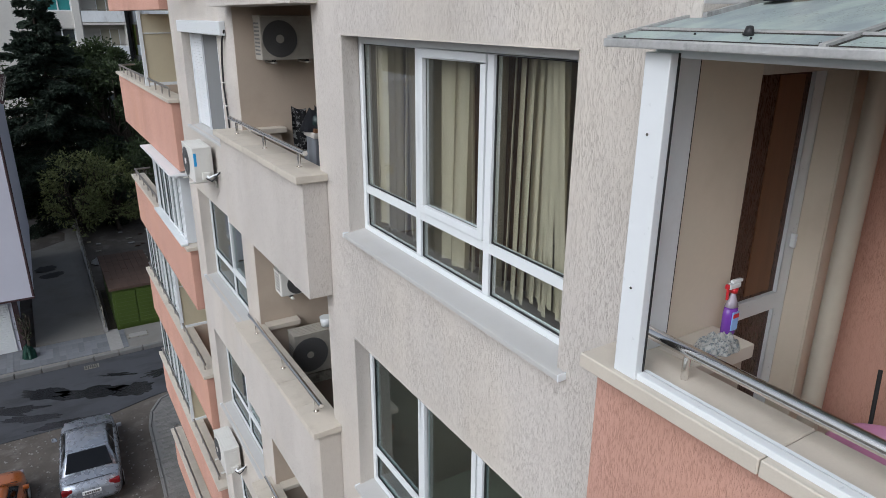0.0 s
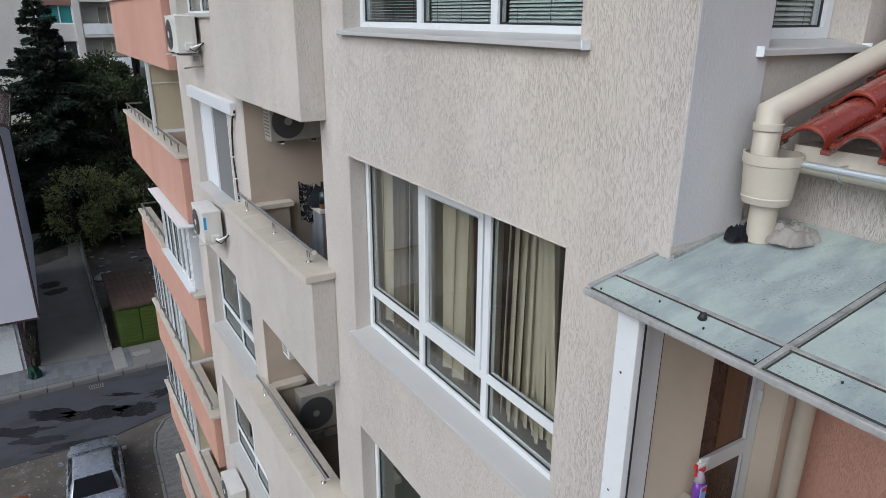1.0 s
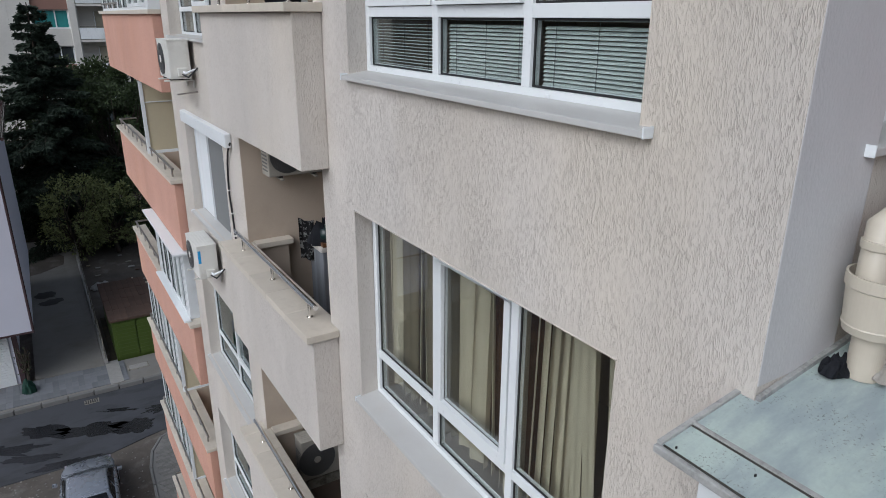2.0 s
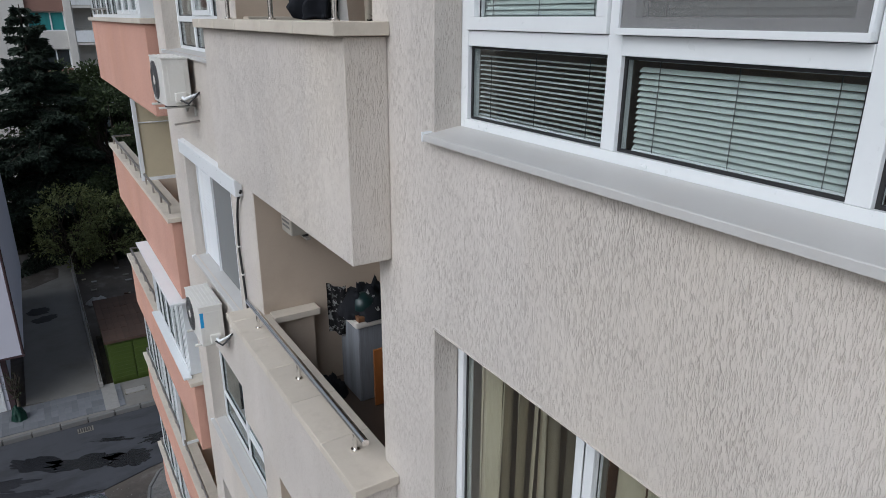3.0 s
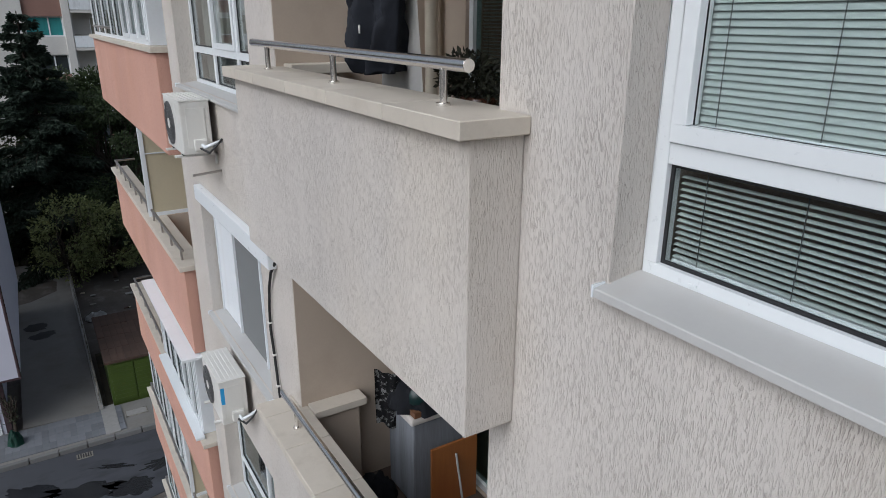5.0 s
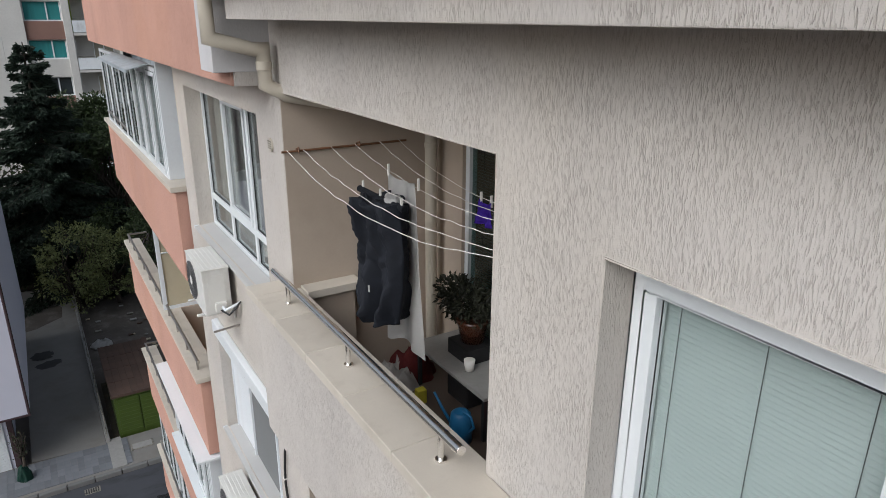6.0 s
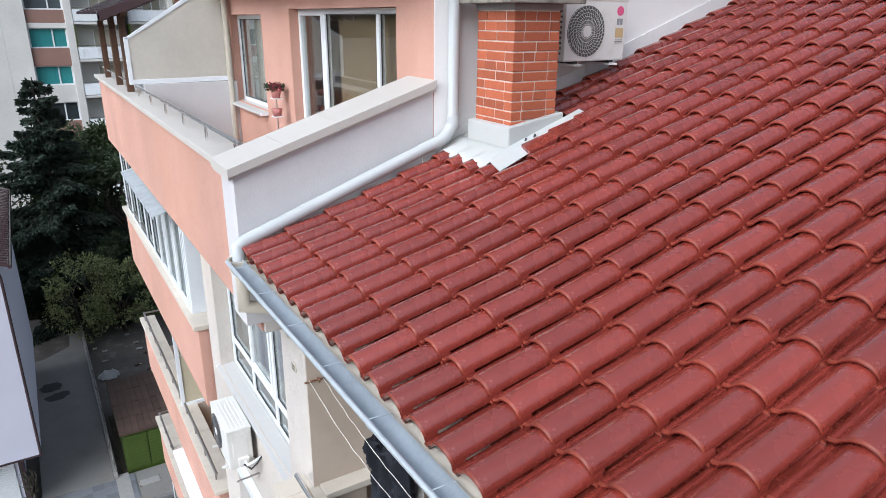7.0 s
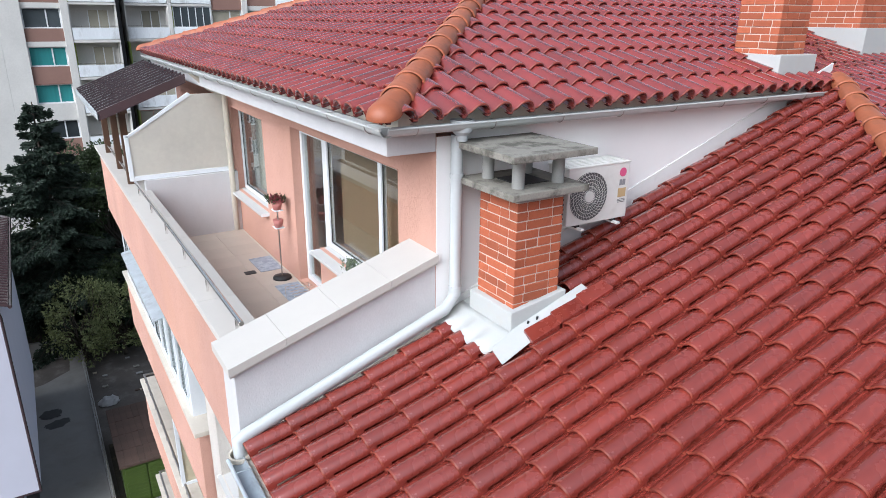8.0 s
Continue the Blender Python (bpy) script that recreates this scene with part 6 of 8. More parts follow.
for y0, y1 in ((1.055, 1.84), (0.20, 1.045), (-0.65, 0.19), (-1.6, -0.66), (-2.6, -1.61), (-3.9, -2.61)):
    first = y1 > 1.5
    pts = [(1.845, y0), (1.845, y1), (W - 0.004, y1), (W - 0.004, 1.783), (2.915, 1.783), (2.915, y0)] if first else [(1.845, y0), (1.845, y1), (2.915, y1), (2.915, y0)]
    part("sheet", prism(B(), pts, lambda x, y: canopy_z(x), lambda x, y: canopy_z(x) + 0.012), CANOPY, can)
edge = surface("dirty_aluminium", (0.46, 0.46, 0.45), 0.5, 0.4, spread=0.4, coarse=8, fine=60, bump=0.1, stain=(0.10, 0.09, 0.08), stain_amount=0.8, stain_scale=9)
GRIME = surface("black_grime", (0.045, 0.042, 0.036), 0.9, spread=0.5, coarse=9, fine=70, bump=0.3)
part("front_edge", box(B(), 1.825, 1.846, -3.9, 1.86, 14.298, 14.328), edge, can, bevel=0.006)
part("side_edge", prism(B(), [(1.846, 1.84), (2.256, 1.84), (2.256, 1.862), (1.846, 1.862)], lambda x, y: canopy_z(x) - 0.01, lambda x, y: canopy_z(x) + 0.022), edge, can)
part("strip", prism(B(), [(1.998, -1.6), (2.012, -1.6), (2.012, 1.84), (1.998, 1.84)], lambda x, y: canopy_z(x) + 0.0115, lambda x, y: canopy_z(x) + 0.022), edge, can)
for x in (1.992, 2.012):
    part("seam", prism(B(), [(x, -1.6), (x + 0.006, -1.6), (x + 0.006, 1.84), (x, 1.84)], lambda x, y: canopy_z(x) + 0.011, lambda x, y: canopy_z(x) + 0.0155), GRIME, can)
for y in (1.064, 1.030, 0.209, 0.175):
    part("seam", prism(B(), [(1.85, y), (2.91, y), (2.91, y + 0.006), (1.85, y + 0.006)], lambda x, y: canopy_z(x) + 0.011, lambda x, y: canopy_z(x) + 0.0155), GRIME, can)
part("seam", box(B(), 1.846, 1.853, -1.6, 1.835, 14.32, 14.3315), GRIME, can)
for y in (1.05, 0.195, -0.655):
    part("strip", prism(B(), [(1.83, y - 0.010), (2.915, y - 0.010), (2.915, y + 0.010), (1.83, y + 0.010)], lambda x, y: canopy_z(x) + 0.0125, lambda x, y: canopy_z(x) + 0.0235), edge, can)
part("wall_strip", prism(B(), [(2.262, 1.764), (2.915, 1.764), (2.915, 1.784), (2.262, 1.784)], lambda x, y: canopy_z(x) + 0.012, lambda x, y: canopy_z(x) + 0.03), edge, can)
rng = random.Random(8)
for i in range(26):
    on = i % 2
    x, y = (2.005, 1.8 - i * 0.12) if on else (1.87 + 0.04 * (i % 3), 1.8 - i * 0.12)
    part("screw", tube(B(), [(x, y, canopy_z(x) + 0.011), (x, y, canopy_z(x) + 0.019)], 0.0042, 6), BLACK, can)
st = solid("pebble", tube(B(), [(1.962, 1.368, 14.347), (1.962, 1.365, 14.360), (1.966, 1.368, 14.374)], 0.019, 9, 0.011), BLACK, "small black lump lying on the canopy", "pebble")


def crumpled(name, centre, size, height, seed, material, label, category, n=16):
    """A rag dropped in a heap."""
    r = random.Random(seed)
    bm = B()
    rows = []
    for i in range(n):
        row = []
        for j in range(n):
            u, v = i / (n - 1) - 0.5, j / (n - 1) - 0.5
            fold = noise.noise(Vector((u * 5 + seed, v * 5, 0.3))) * 0.5 + noise.noise(Vector((u * 11, v * 11 + seed, 1.7))) * 0.3
            rim = max(0.0, 1 - (2 * math.hypot(u, v)) ** 2)
            if math.hypot(u, v) > 0.5:
                u, v = (q * 0.5 / math.hypot(u, v) for q in (u, v))
            row.append(bm.verts.new((centre[0] + (u + 0.12 * noise.noise(Vector((v * 6, seed, u * 4)))) * size[0], centre[1] + (v + 0.12 * noise.noise(Vector((u * 6, v * 3, seed)))) * size[1],
                                     centre[2] + 0.003 + max(0.0, height * (0.62 * rim ** 0.6 + (abs(fold) * 1.1 - 0.12) * rim ** 0.35)))))
        rows.append(row)
    for i in range(n - 1):
        for j in range(n - 1):
            bm.faces.new((rows[i][j], rows[i + 1][j], rows[i + 1][j + 1], rows[i][j + 1])).smooth = True
    bmesh.ops.solidify(bm, geom=bm.faces[:], thickness=0.003)
    return solid(name, bm, material, label, category)


GREYCLOTH = surface("grey_cloth", (0.52, 0.49, 0.45), 0.95, spread=0.2, coarse=12, fine=200, bump=0.2)
DARKCLOTH = surface("black_cloth", (0.018, 0.020, 0.026), 0.9, spread=0.3, coarse=10, fine=160, bump=0.2)
PRINTCLOTH = surface("printed_cloth", (0.62, 0.62, 0.60), 0.95, spread=0.12, coarse=14, fine=200, bump=0.2, stain=(0.16, 0.22, 0.25), stain_amount=0.7, stain_scale=60, stain_from=(0.49, 0.57))
crumpled("rag", (2.73, 1.53, canopy_z(2.73) + 0.012), (0.26, 0.24), 0.10, 3, GREYCLOTH, "stiff grey rag crumpled at the drain on the canopy", "rag", 30)
crumpled("rag", (2.60, 1.69, canopy_z(2.6) + 0.012), (0.15, 0.10), 0.09, 9, DARKCLOTH, "black matted rag behind the drain on the canopy", "rag", 30)
crumpled("cleaning_cloth", (2.41, 1.60, 13.02), (0.25, 0.15), 0.075, 5, PRINTCLOTH, "green and white printed cleaning cloth lying in a heap", "cloth", 34)

# spray bottle
bot = thing("spray_bottle", (2.570, 1.6700, 13.02), "purple spray cleaner bottle with a red and white trigger", "spray bottle")


def lathe(bm, cx, cy, prof, sx=1.0, sy=1.0, seg=20):
    rings = [[bm.verts.new((cx + q * sx * math.cos(k * 2 * math.pi / seg), cy + q * sy * math.sin(k * 2 * math.pi / seg), z)) for k in range(seg)] for q, z in prof]
    for a, c in zip(rings, rings[1:]):
        for k in range(seg):
            bm.faces.new((a[k], a[(k + 1) % seg], c[(k + 1) % seg], c[k])).smooth = True
    bm.faces.new(rings[0][::-1])
    bm.faces.new(rings[-1])
    return bm


PURPLE = surface("purple_plastic", (0.16, 0.05, 0.34), 0.22, spread=0.08, bump=0.0)
CLEARPL = surface("clear_plastic", (0.42, 0.38, 0.45), 0.18, spread=0.05, bump=0.0)
RED = surface("red_plastic", (0.55, 0.02, 0.03), 0.35, spread=0.05, bump=0.0)
body = part("bottle", lathe(B(), 2.570, 1.6700, [(0.036, 13.021), (0.041, 13.03), (0.041, 13.12), (0.036, 13.16)], 1.0, 0.68), PURPLE, bot, "translucent purple body")
part("neck", lathe(B(), 2.570, 1.6700, [(0.0355, 13.16), (0.024, 13.19), (0.015, 13.215), (0.014, 13.23)], 1.0, 0.75), CLEARPL, bot, "clear empty upper body")
part("label_sheet", box(B(), 2.550, 2.592, 1.6405, 1.6460, 13.05, 13.14), surface("label_blue", (0.25, 0.42, 0.75), 0.35), body)
part("label_sheet", box(B(), 2.552, 2.590, 1.6390, 1.6415, 13.112, 13.132), RED, body, "red lettering bar")
part("collar", lathe(B(), 2.570, 1.6700, [(0.018, 13.228), (0.018, 13.25)], 1.0, 1.0), RED, bot, "red collar")
bm = box(B(), 2.525, 2.600, 1.6580, 1.6820, 13.25, 13.275)
box(bm, 2.545, 2.615, 1.6600, 1.6800, 13.275, 13.29)
part("spray_head", bm, PVC, bot, "white spray head", bevel=0.006)
part("trigger", prism(B(), [(2.522, 1.6650), (2.534, 1.6650), (2.534, 1.6750), (2.522, 1.6750)], 13.20, 13.255), RED, bot, "red trigger", bevel=0.003)
part("nozzle", box(B(), 2.512, 2.527, 1.6620, 1.6780, 13.255, 13.275), RED, bot, bevel=0.002)

PINKPL = surface("pink_plastic", (0.45, 0.20, 0.32), 0.4, spread=0.08)
basin = thing("wash_basin", (2.95, 1.05, 12.1), "pink plastic tub standing on the balcony floor", "tub")
part("tub", lathe(B(), 2.95, 1.05, [(0.20, 12.1), (0.24, 12.45), (0.25, 12.58), (0.26, 12.59), (0.24, 12.60), (0.22, 12.5), (0.19, 12.2)]), PINKPL, basin)
part("handle", tube(B(), [(2.72, 0.95, 12.57), (2.68, 1.05, 12.53), (2.72, 1.15, 12.57)], 0.008, 8), BLACK, basin)
br = thing("broom", (3.35, 1.30, 12.1), "thin dark broom stick leaning in the corner", "broom")
part("stick", tube(B(), [(3.30, 1.28, 12.12), (3.40, 1.35, 12.74)], 0.011, 8), BLACK, br)
part("brush", box(B(), 3.2, 3.42, 1.22, 1.32, 12.1, 12.2), BLACK, br, bevel=0.02)

# ---- loggia contents ----
# drying laundry on the top loggia
rack = thing("drying_rack", (2.8, 8.58, 16.9), "wall rail with white clothes lines across the loggia", "clothes line")
part("wall_rail", tube(B(), [(2.24, 8.60, 16.92), (3.30, 8.60, 16.92)], 0.009, 8), WOOD, rack, "thin rusty rail")
for x in (2.36, 2.86):
    part("hook", tube(B(), [(x, 8.62, 16.93), (x, 8.56, 16.95), (x, 8.56, 16.91)], 0.007, 8), WOOD, rack)
LINES = [(2.283, 2.30, 0.16), (2.404, 2.40, 0.13), (2.633, 2.60, 0.14), (2.838, 2.82, 0.14), (3.057, 3.02, 0.18), (3.228, 3.25, 0.21)]
rng = random.Random(21)


def line_point(i, s):
    """A point of line i, s from the far wall (0) to the near wall (1), with its sag."""
    a, c, sag = LINES[i]
    return Vector((a + (c - a) * s, 8.60 + (5.94 - 8.60) * s, 16.93 - 0.03 * s - sag * 4 * s * (1 - s)))


for i in range(len(LINES)):
    part("line", tube(B(), [line_point(i, s / 24) + Vector((rng.uniform(-0.004, 0.004), 0, rng.uniform(-0.006, 0.006))) for s in range(25)], 0.0024, 6), CABLE, rack)


def hanging(name, p, q, drop, material, label, folds, flare=0.0, seed=1, thick=0.012, shape=None):
    """Cloth pegged along p-q that falls in folds."""
    p, q = Vector(p), Vector(q)
    n, m = 28, 26
    way = (q - p)
    normal = Vector((way.y, -way.x, 0)).normalized()
    bm = B()
    rows = []
    for j in range(m + 1):
        v = j / m
        row = []
        for i in range(n + 1):
            u = i / n
            w = u
            if shape:
                lo, hi = shape(v)
                w = lo + (hi - lo) * u
            depth = 0.035 * math.sin(u * math.pi * folds + seed + 0.8 * v) * (0.35 + 0.65 * v) + 0.02 * noise.noise(Vector((u * 4, v * 3, seed)))
            base = p + way * w
            row.append(bm.verts.new(base + normal * depth + Vector((0, 0, -drop * v * (1 + 0.05 * noise.noise(Vector((u * 3, seed, 0))) * v) - 0.03 * math.sin(u * math.pi) * (1 - v)))))
        rows.append(row)
    for j in range(m):
        for i in range(n):
            bm.faces.new((rows[j][i], rows[j][i + 1], rows[j + 1][i + 1], rows[j + 1][i])).smooth = True
    bmesh.ops.solidify(bm, geom=bm.faces[:], thickness=thick)
    ob = thing(name, (p + q) / 2, label, "laundry")
    part("cloth", bm, material, ob)
    return ob


def peg(ob, p):
    bm = box(B(), p[0] - 0.006, p[0] + 0.006, p[1] - 0.008, p[1] - 0.001, p[2] - 0.05, p[2] + 0.035)
    box(bm, p[0] - 0.006, p[0] + 0.006, p[1] + 0.001, p[1] + 0.008, p[2] - 0.05, p[2] + 0.03)
    part("peg", bm, CABLE, ob, "pale clothes peg")


DENIM = surface("black_denim", (0.008, 0.009, 0.012), 0.85, spread=0.4, coarse=9, fine=160, bump=0.5, spec=0.25, distance=0.006)
LINEN = surface("white_linen", (0.55, 0.54, 0.52), 0.9, spread=0.08, coarse=6, fine=200, bump=0.15)
def trousers(top, drop, seed):
    """Folded trousers hanging from the waist: a flat creased loft, shorter at one side, grooved between the legs."""
    bm = B()
    top = Vector(top)
    across = Vector((0.10, -0.995, 0)).normalized()
    out = Vector((0.995, 0.10, 0))
    rings = []
    n, m = 96, 64
    for j in range(m + 1):
        v = j / m
        half = 0.225 + 0.05 * math.sin(math.pi * min(1.0, v * 1.05) ** 0.9) - 0.05 * v * v
        ring = []
        for i in range(n):
            a = 2 * math.pi * i / n
            ca, sa = math.cos(a), math.sin(a)
            depth = 0.115 + 0.02 * math.sin(v * 6 + seed)
            fold = 0.42 * math.sin(ca * 9 + 2.2 * v + 2.5 * noise.noise(Vector((ca * 1.5, v * 2.5, seed)))) + 0.45 * noise.noise(Vector((ca * 5, v * 7, seed + 4))) + 0.16 * noise.noise(Vector((ca * 14, v * 22, seed)))
            groove = 0.55 * math.exp(-((ca - 0.12 - 0.1 * v) / 0.10) ** 2) * min(1.0, v * 3)
            d = depth * sa * max(0.1, 1 + fold - groove)
            w = half * ca * (1 + 0.05 * noise.noise(Vector((ca, v * 6, seed + 9))))
            hem = drop * v * (1 - 0.14 * max(0.0, -ca) * v + 0.03 * noise.noise(Vector((ca * 4, sa * 2, seed))))
            ring.append(bm.verts.new(top + across * w + out * d + Vector((0.02 * v, 0, -hem - 0.03 * (1 - v) * math.sin(ca * 6) ** 2))))
        rings.append(ring)
    for p, q in zip(rings, rings[1:]):
        for i in range(n):
            bm.faces.new((p[i], p[(i + 1) % n], q[(i + 1) % n], q[i])).smooth = True
    bm.faces.new(rings[0])
    bm.faces.new(rings[-1])
    return bm


je = thing("jeans", (2.52, 7.5, 16.72), "black denim trousers pegged to the clothes lines", "laundry")
DENIM_WORN = surface("worn_denim", (0.0105, 0.0125, 0.018), 0.75, spread=0.6, coarse=9, fine=160, bump=0.5, spec=0.3, distance=0.006)
part("cloth", trousers((2.625, 7.75, 16.72), 0.90, 2.0), DENIM_WORN, je)
bm = B()
tube(bm, [(2.61, 8.04, 16.72), (2.63, 7.85, 16.705), (2.65, 7.65, 16.70), (2.665, 7.47, 16.69)], 0.024, 10)
part("waistband", bm, DENIM, je)
for p in ((2.62, 8.0, 16.75), (2.635, 7.76, 16.74), (2.66, 7.5, 16.73)):
    peg(je, p)
part("tag", box(B(), 2.505, 2.513, 7.72, 7.765, 16.05, 16.10), CABLE, je, "small white tag")
scarf = crumpled("washing_cloth", (2.68, 7.66, 16.70), (0.12, 0.22), 0.07, 23, LINEN, "small white cloth bunched over the clothes line", "laundry")
tw = hanging("towel", (2.80, 7.98, 16.85), (2.80, 7.48, 16.83), 1.28, LINEN, "white cloth hanging behind the trousers", 3.2, seed=5, thick=0.006, shape=lambda v: (0.0 - 0.1 * v, 0.85 + 0.22 * v))
peg(tw, (2.80, 7.95, 16.86))
peg(tw, (2.80, 7.52, 16.84))
VIOLET = surface("violet_cloth", (0.07, 0.025, 0.40), 0.8)
gl = hanging("glove", (3.24, 7.44, 16.70), (3.24, 7.28, 16.70), 0.18, VIOLET, "violet cloth pegged to the clothes line", 2.5, seed=7, thick=0.006, shape=lambda v: (0.05 - 0.1 * v, 0.95 + 0.05 * v))
for y in (7.42, 7.30):
    peg(gl, (3.24, y, 16.715))

# potted plant on a stool at the back
pl = thing("potted_plant", (3.42, 7.75, 14.9), "bushy dark green houseplant in a pot on a stand", "potted plant")
part("stand", box(B(), 3.28, 3.56, 7.6, 7.9, 14.9, 15.42), BLACK, pl, bevel=0.01)
part("pot", lathe(B(), 3.42, 7.75, [(0.09, 15.42), (0.13, 15.58), (0.14, 15.62), (0.12, 15.62)]), WOOD_DARK, pl)


def leaf_cloud(count, place, size, seed, flat=0.5, long=1.0):
    """Many small bent leaves; place(rng) gives a point and an outward way."""
    r = random.Random(seed)
    verts, faces = [], []
    for _ in range(count):
        p, out = place(r)
        d = (Vector(out) + Vector((r.uniform(-1, 1), r.uniform(-1, 1), r.uniform(-1, 1))) * 0.8).normalized()
        s = d.cross(Vector((r.uniform(-1, 1), r.uniform(-1, 1), r.uniform(-1, 1)))).normalized()
        q = size * r.uniform(0.6, 1.4)
        a = len(verts)
        mid = Vector(p) + d * q * 0.5 * long + s.cross(d) * q * 0.12
        verts += [tuple(p), tuple(mid + s * q * flat * 0.5), tuple(Vector(p) + d * q * long), tuple(mid - s * q * flat * 0.5)]
        faces += [(a, a + 1, a + 2), (a, a + 2, a + 3)]
    me = bpy.data.meshes.new("leaves")
    me.from_pydata(verts, [], faces)
    return me


def leaves(name, me, material, parent, label=""):
    me.materials.append(material)
    ob = new(name, me)
    ob.parent = parent
    ob.matrix_parent_inverse = PLACE[parent].inverted()
    PLACE[ob] = Matrix.Identity(4)
    return tagged(ob, label)


def plant_place(r):
    v = Vector((r.gauss(0, 1), r.gauss(0, 1), r.gauss(0, 1))).normalized() * r.uniform(0.4, 1)
    return Vector((3.40, 7.85, 15.74)) + Vector((v.x * 0.15, v.y * 0.36, v.z * 0.18)), v


leaves("foliage", leaf_cloud(1300, plant_place, 0.05, 4), surface("houseplant_leaves", (0.020, 0.022, 0.011), 0.6, spread=0.3, islands=0.8, bump=0.0), pl)

tb = thing("low_table", (3.4, 7.55, 14.9), "grey low table with a small pot on it", "table")
part("tabletop", box(B(), 3.12, 3.58, 7.15, 8.2, 15.26, 15.29), surface("grey_tabletop", (0.27, 0.265, 0.25), 0.4, spread=0.2, coarse=5, fine=60), tb, bevel=0.006)
for x in (3.16, 3.54):
    for y in (7.2, 8.15):
        part("leg", box(B(), x - 0.015, x + 0.015, y - 0.015, y + 0.015, 14.892, 15.26), BLACK, tb)
solid("cup", lathe(B(), 3.26, 7.55, [(0.035, 15.291), (0.045, 15.38), (0.04, 15.38)]), CABLE, "small white yoghurt pot with a seedling", "cup")
wc = thing("watering_can", (3.1, 7.35, 14.9), "blue plastic watering can on the loggia floor", "watering can")
BLUEPL = surface("blue_plastic", (0.02, 0.14, 0.30), 0.4, spread=0.08)
part("body", lathe(B(), 3.02, 7.30, [(0.085, 14.892), (0.09, 15.0), (0.075, 15.12), (0.05, 15.14)], 1, 1), BLUEPL, wc)
part("spout", tube(B(), [(3.0, 7.38, 14.98), (2.96, 7.47, 15.10), (2.93, 7.53, 15.21)], 0.014, 10, 0.009), BLUEPL, wc)
part("handle", tube(B(), [(3.03, 7.23, 14.99), (3.05, 7.17, 15.06), (3.04, 7.2, 15.14), (3.02, 7.28, 15.15)], 0.009, 8), BLUEPL, wc)
bag = crumpled("plastic_bag", (2.95, 8.25, 14.892), (0.45, 0.4), 0.3, 12, GREYCLOTH, "grey plastic bag lying on the loggia floor", "bag")
bag2 = crumpled("sack", (3.15, 8.3, 14.892), (0.45, 0.35), 0.4, 15, surface("dark_red_cloth", (0.14, 0.02, 0.02), 0.9), "dark red cloth sack on the loggia floor", "sack")
bag3 = crumpled("sack", (2.7, 8.2, 14.892), (0.35, 0.3), 0.35, 18, DARKCLOTH, "dark cloth sack on the loggia floor", "sack")
solid("jug", lathe(B(), 3.2, 6.95, [(0.07, 14.892), (0.075, 15.05), (0.03, 15.14), (0.025, 15.17)]), LINEN, "white plastic canister on the loggia floor", "canister")
solid("pail", lathe(B(), 3.35, 7.0, [(0.09, 14.892), (0.12, 15.1), (0.11, 15.1)]), RED, "red plastic pail under the low table", "pail")
solid("sponge", box(B(), 2.98, 3.06, 7.86, 7.93, 14.892, 15.02), surface("yellow_plastic", (0.45, 0.38, 0.03), 0.6), "yellow plastic bottle on the loggia floor", "bottle", bevel=0.01)

# the loggia below: draped cabinet, board, broom, dark bundle
cabn = thing("draped_cabinet", (3.2, 8.3, 12.1), "small cabinet draped with a striped cloth and heaped with clothes", "cabinet")
part("body", box(B(), 3.0, 3.5, 8.0, 8.45, 12.09, 12.95), surface("striped_cloth", (0.17, 0.18, 0.20), 0.9, spread=0.5, coarse=1, fine=14, stretch=(8, 8, 0.4), bump=0.1), cabn, bevel=0.02)
part("top_cloth", box(B(), 2.97, 3.53, 7.97, 8.48, 12.93, 13.0), GREYCLOTH, cabn, bevel=0.02)
part("shelf", box(B(), 3.0, 3.5, 7.97, 8.2, 13.0, 13.05), WOOD, cabn)
board = solid("board", box(B(), 3.1, 3.56, 7.86, 7.885, 12.092, 12.72), surface("orange_wood", (0.28, 0.10, 0.025), 0.5, spread=0.2, coarse=3, fine=40, stretch=(6, 6, 0.6)), "orange veneered board leaning on the cabinet", "board", bevel=0.003)
br = thing("sweeping_brush", (3.4, 7.7, 12.1), "broom with a pink brush leaning on the board", "broom")
part("stick", tube(B(), [(3.35, 7.75, 12.14), (3.33, 7.84, 12.62)], 0.010, 8), PIPE_PALE, br)
part("brush", box(B(), 3.18, 3.45, 7.66, 7.76, 12.092, 12.16), surface("pink_bristle", (0.55, 0.06, 0.12), 0.8), br, bevel=0.01)
crumpled("coat", (3.2, 8.2, 13.0), (0.6, 0.5), 0.38, 31, DARKCLOTH, "dark coat heaped on the draped cabinet", "coat")
crumpled("coat", (2.78, 8.3, 12.092), (0.4, 0.35), 0.3, 33, DARKCLOTH, "black coat lying on the loggia floor", "coat")
hanging("spotted_dress", (2.86, 8.42, 13.3), (3.02, 8.30, 13.28), 0.55, surface("spotted_cloth", (0.3, 0.3, 0.29), 0.9, spread=0.1, stain=(0.008, 0.008, 0.010), stain_amount=1.0, stain_scale=22, stain_from=(0.40, 0.47)), "black and white spotted cloth hanging over the cabinet", 2.0, seed=9)
crumpled("white_bag", (3.18, 8.1, 13.02), (0.25, 0.25), 0.3, 37, LINEN, "white plastic bag on the cabinet", "bag")
solid("green_bag", lathe(B(), 3.12, 8.12, [(0.06, 13.0), (0.13, 13.1), (0.10, 13.2), (0.02, 13.25)]), surface("green_plastic", (0.006, 0.022, 0.022), 0.35), "dark green bag on top of the heap", "bag")

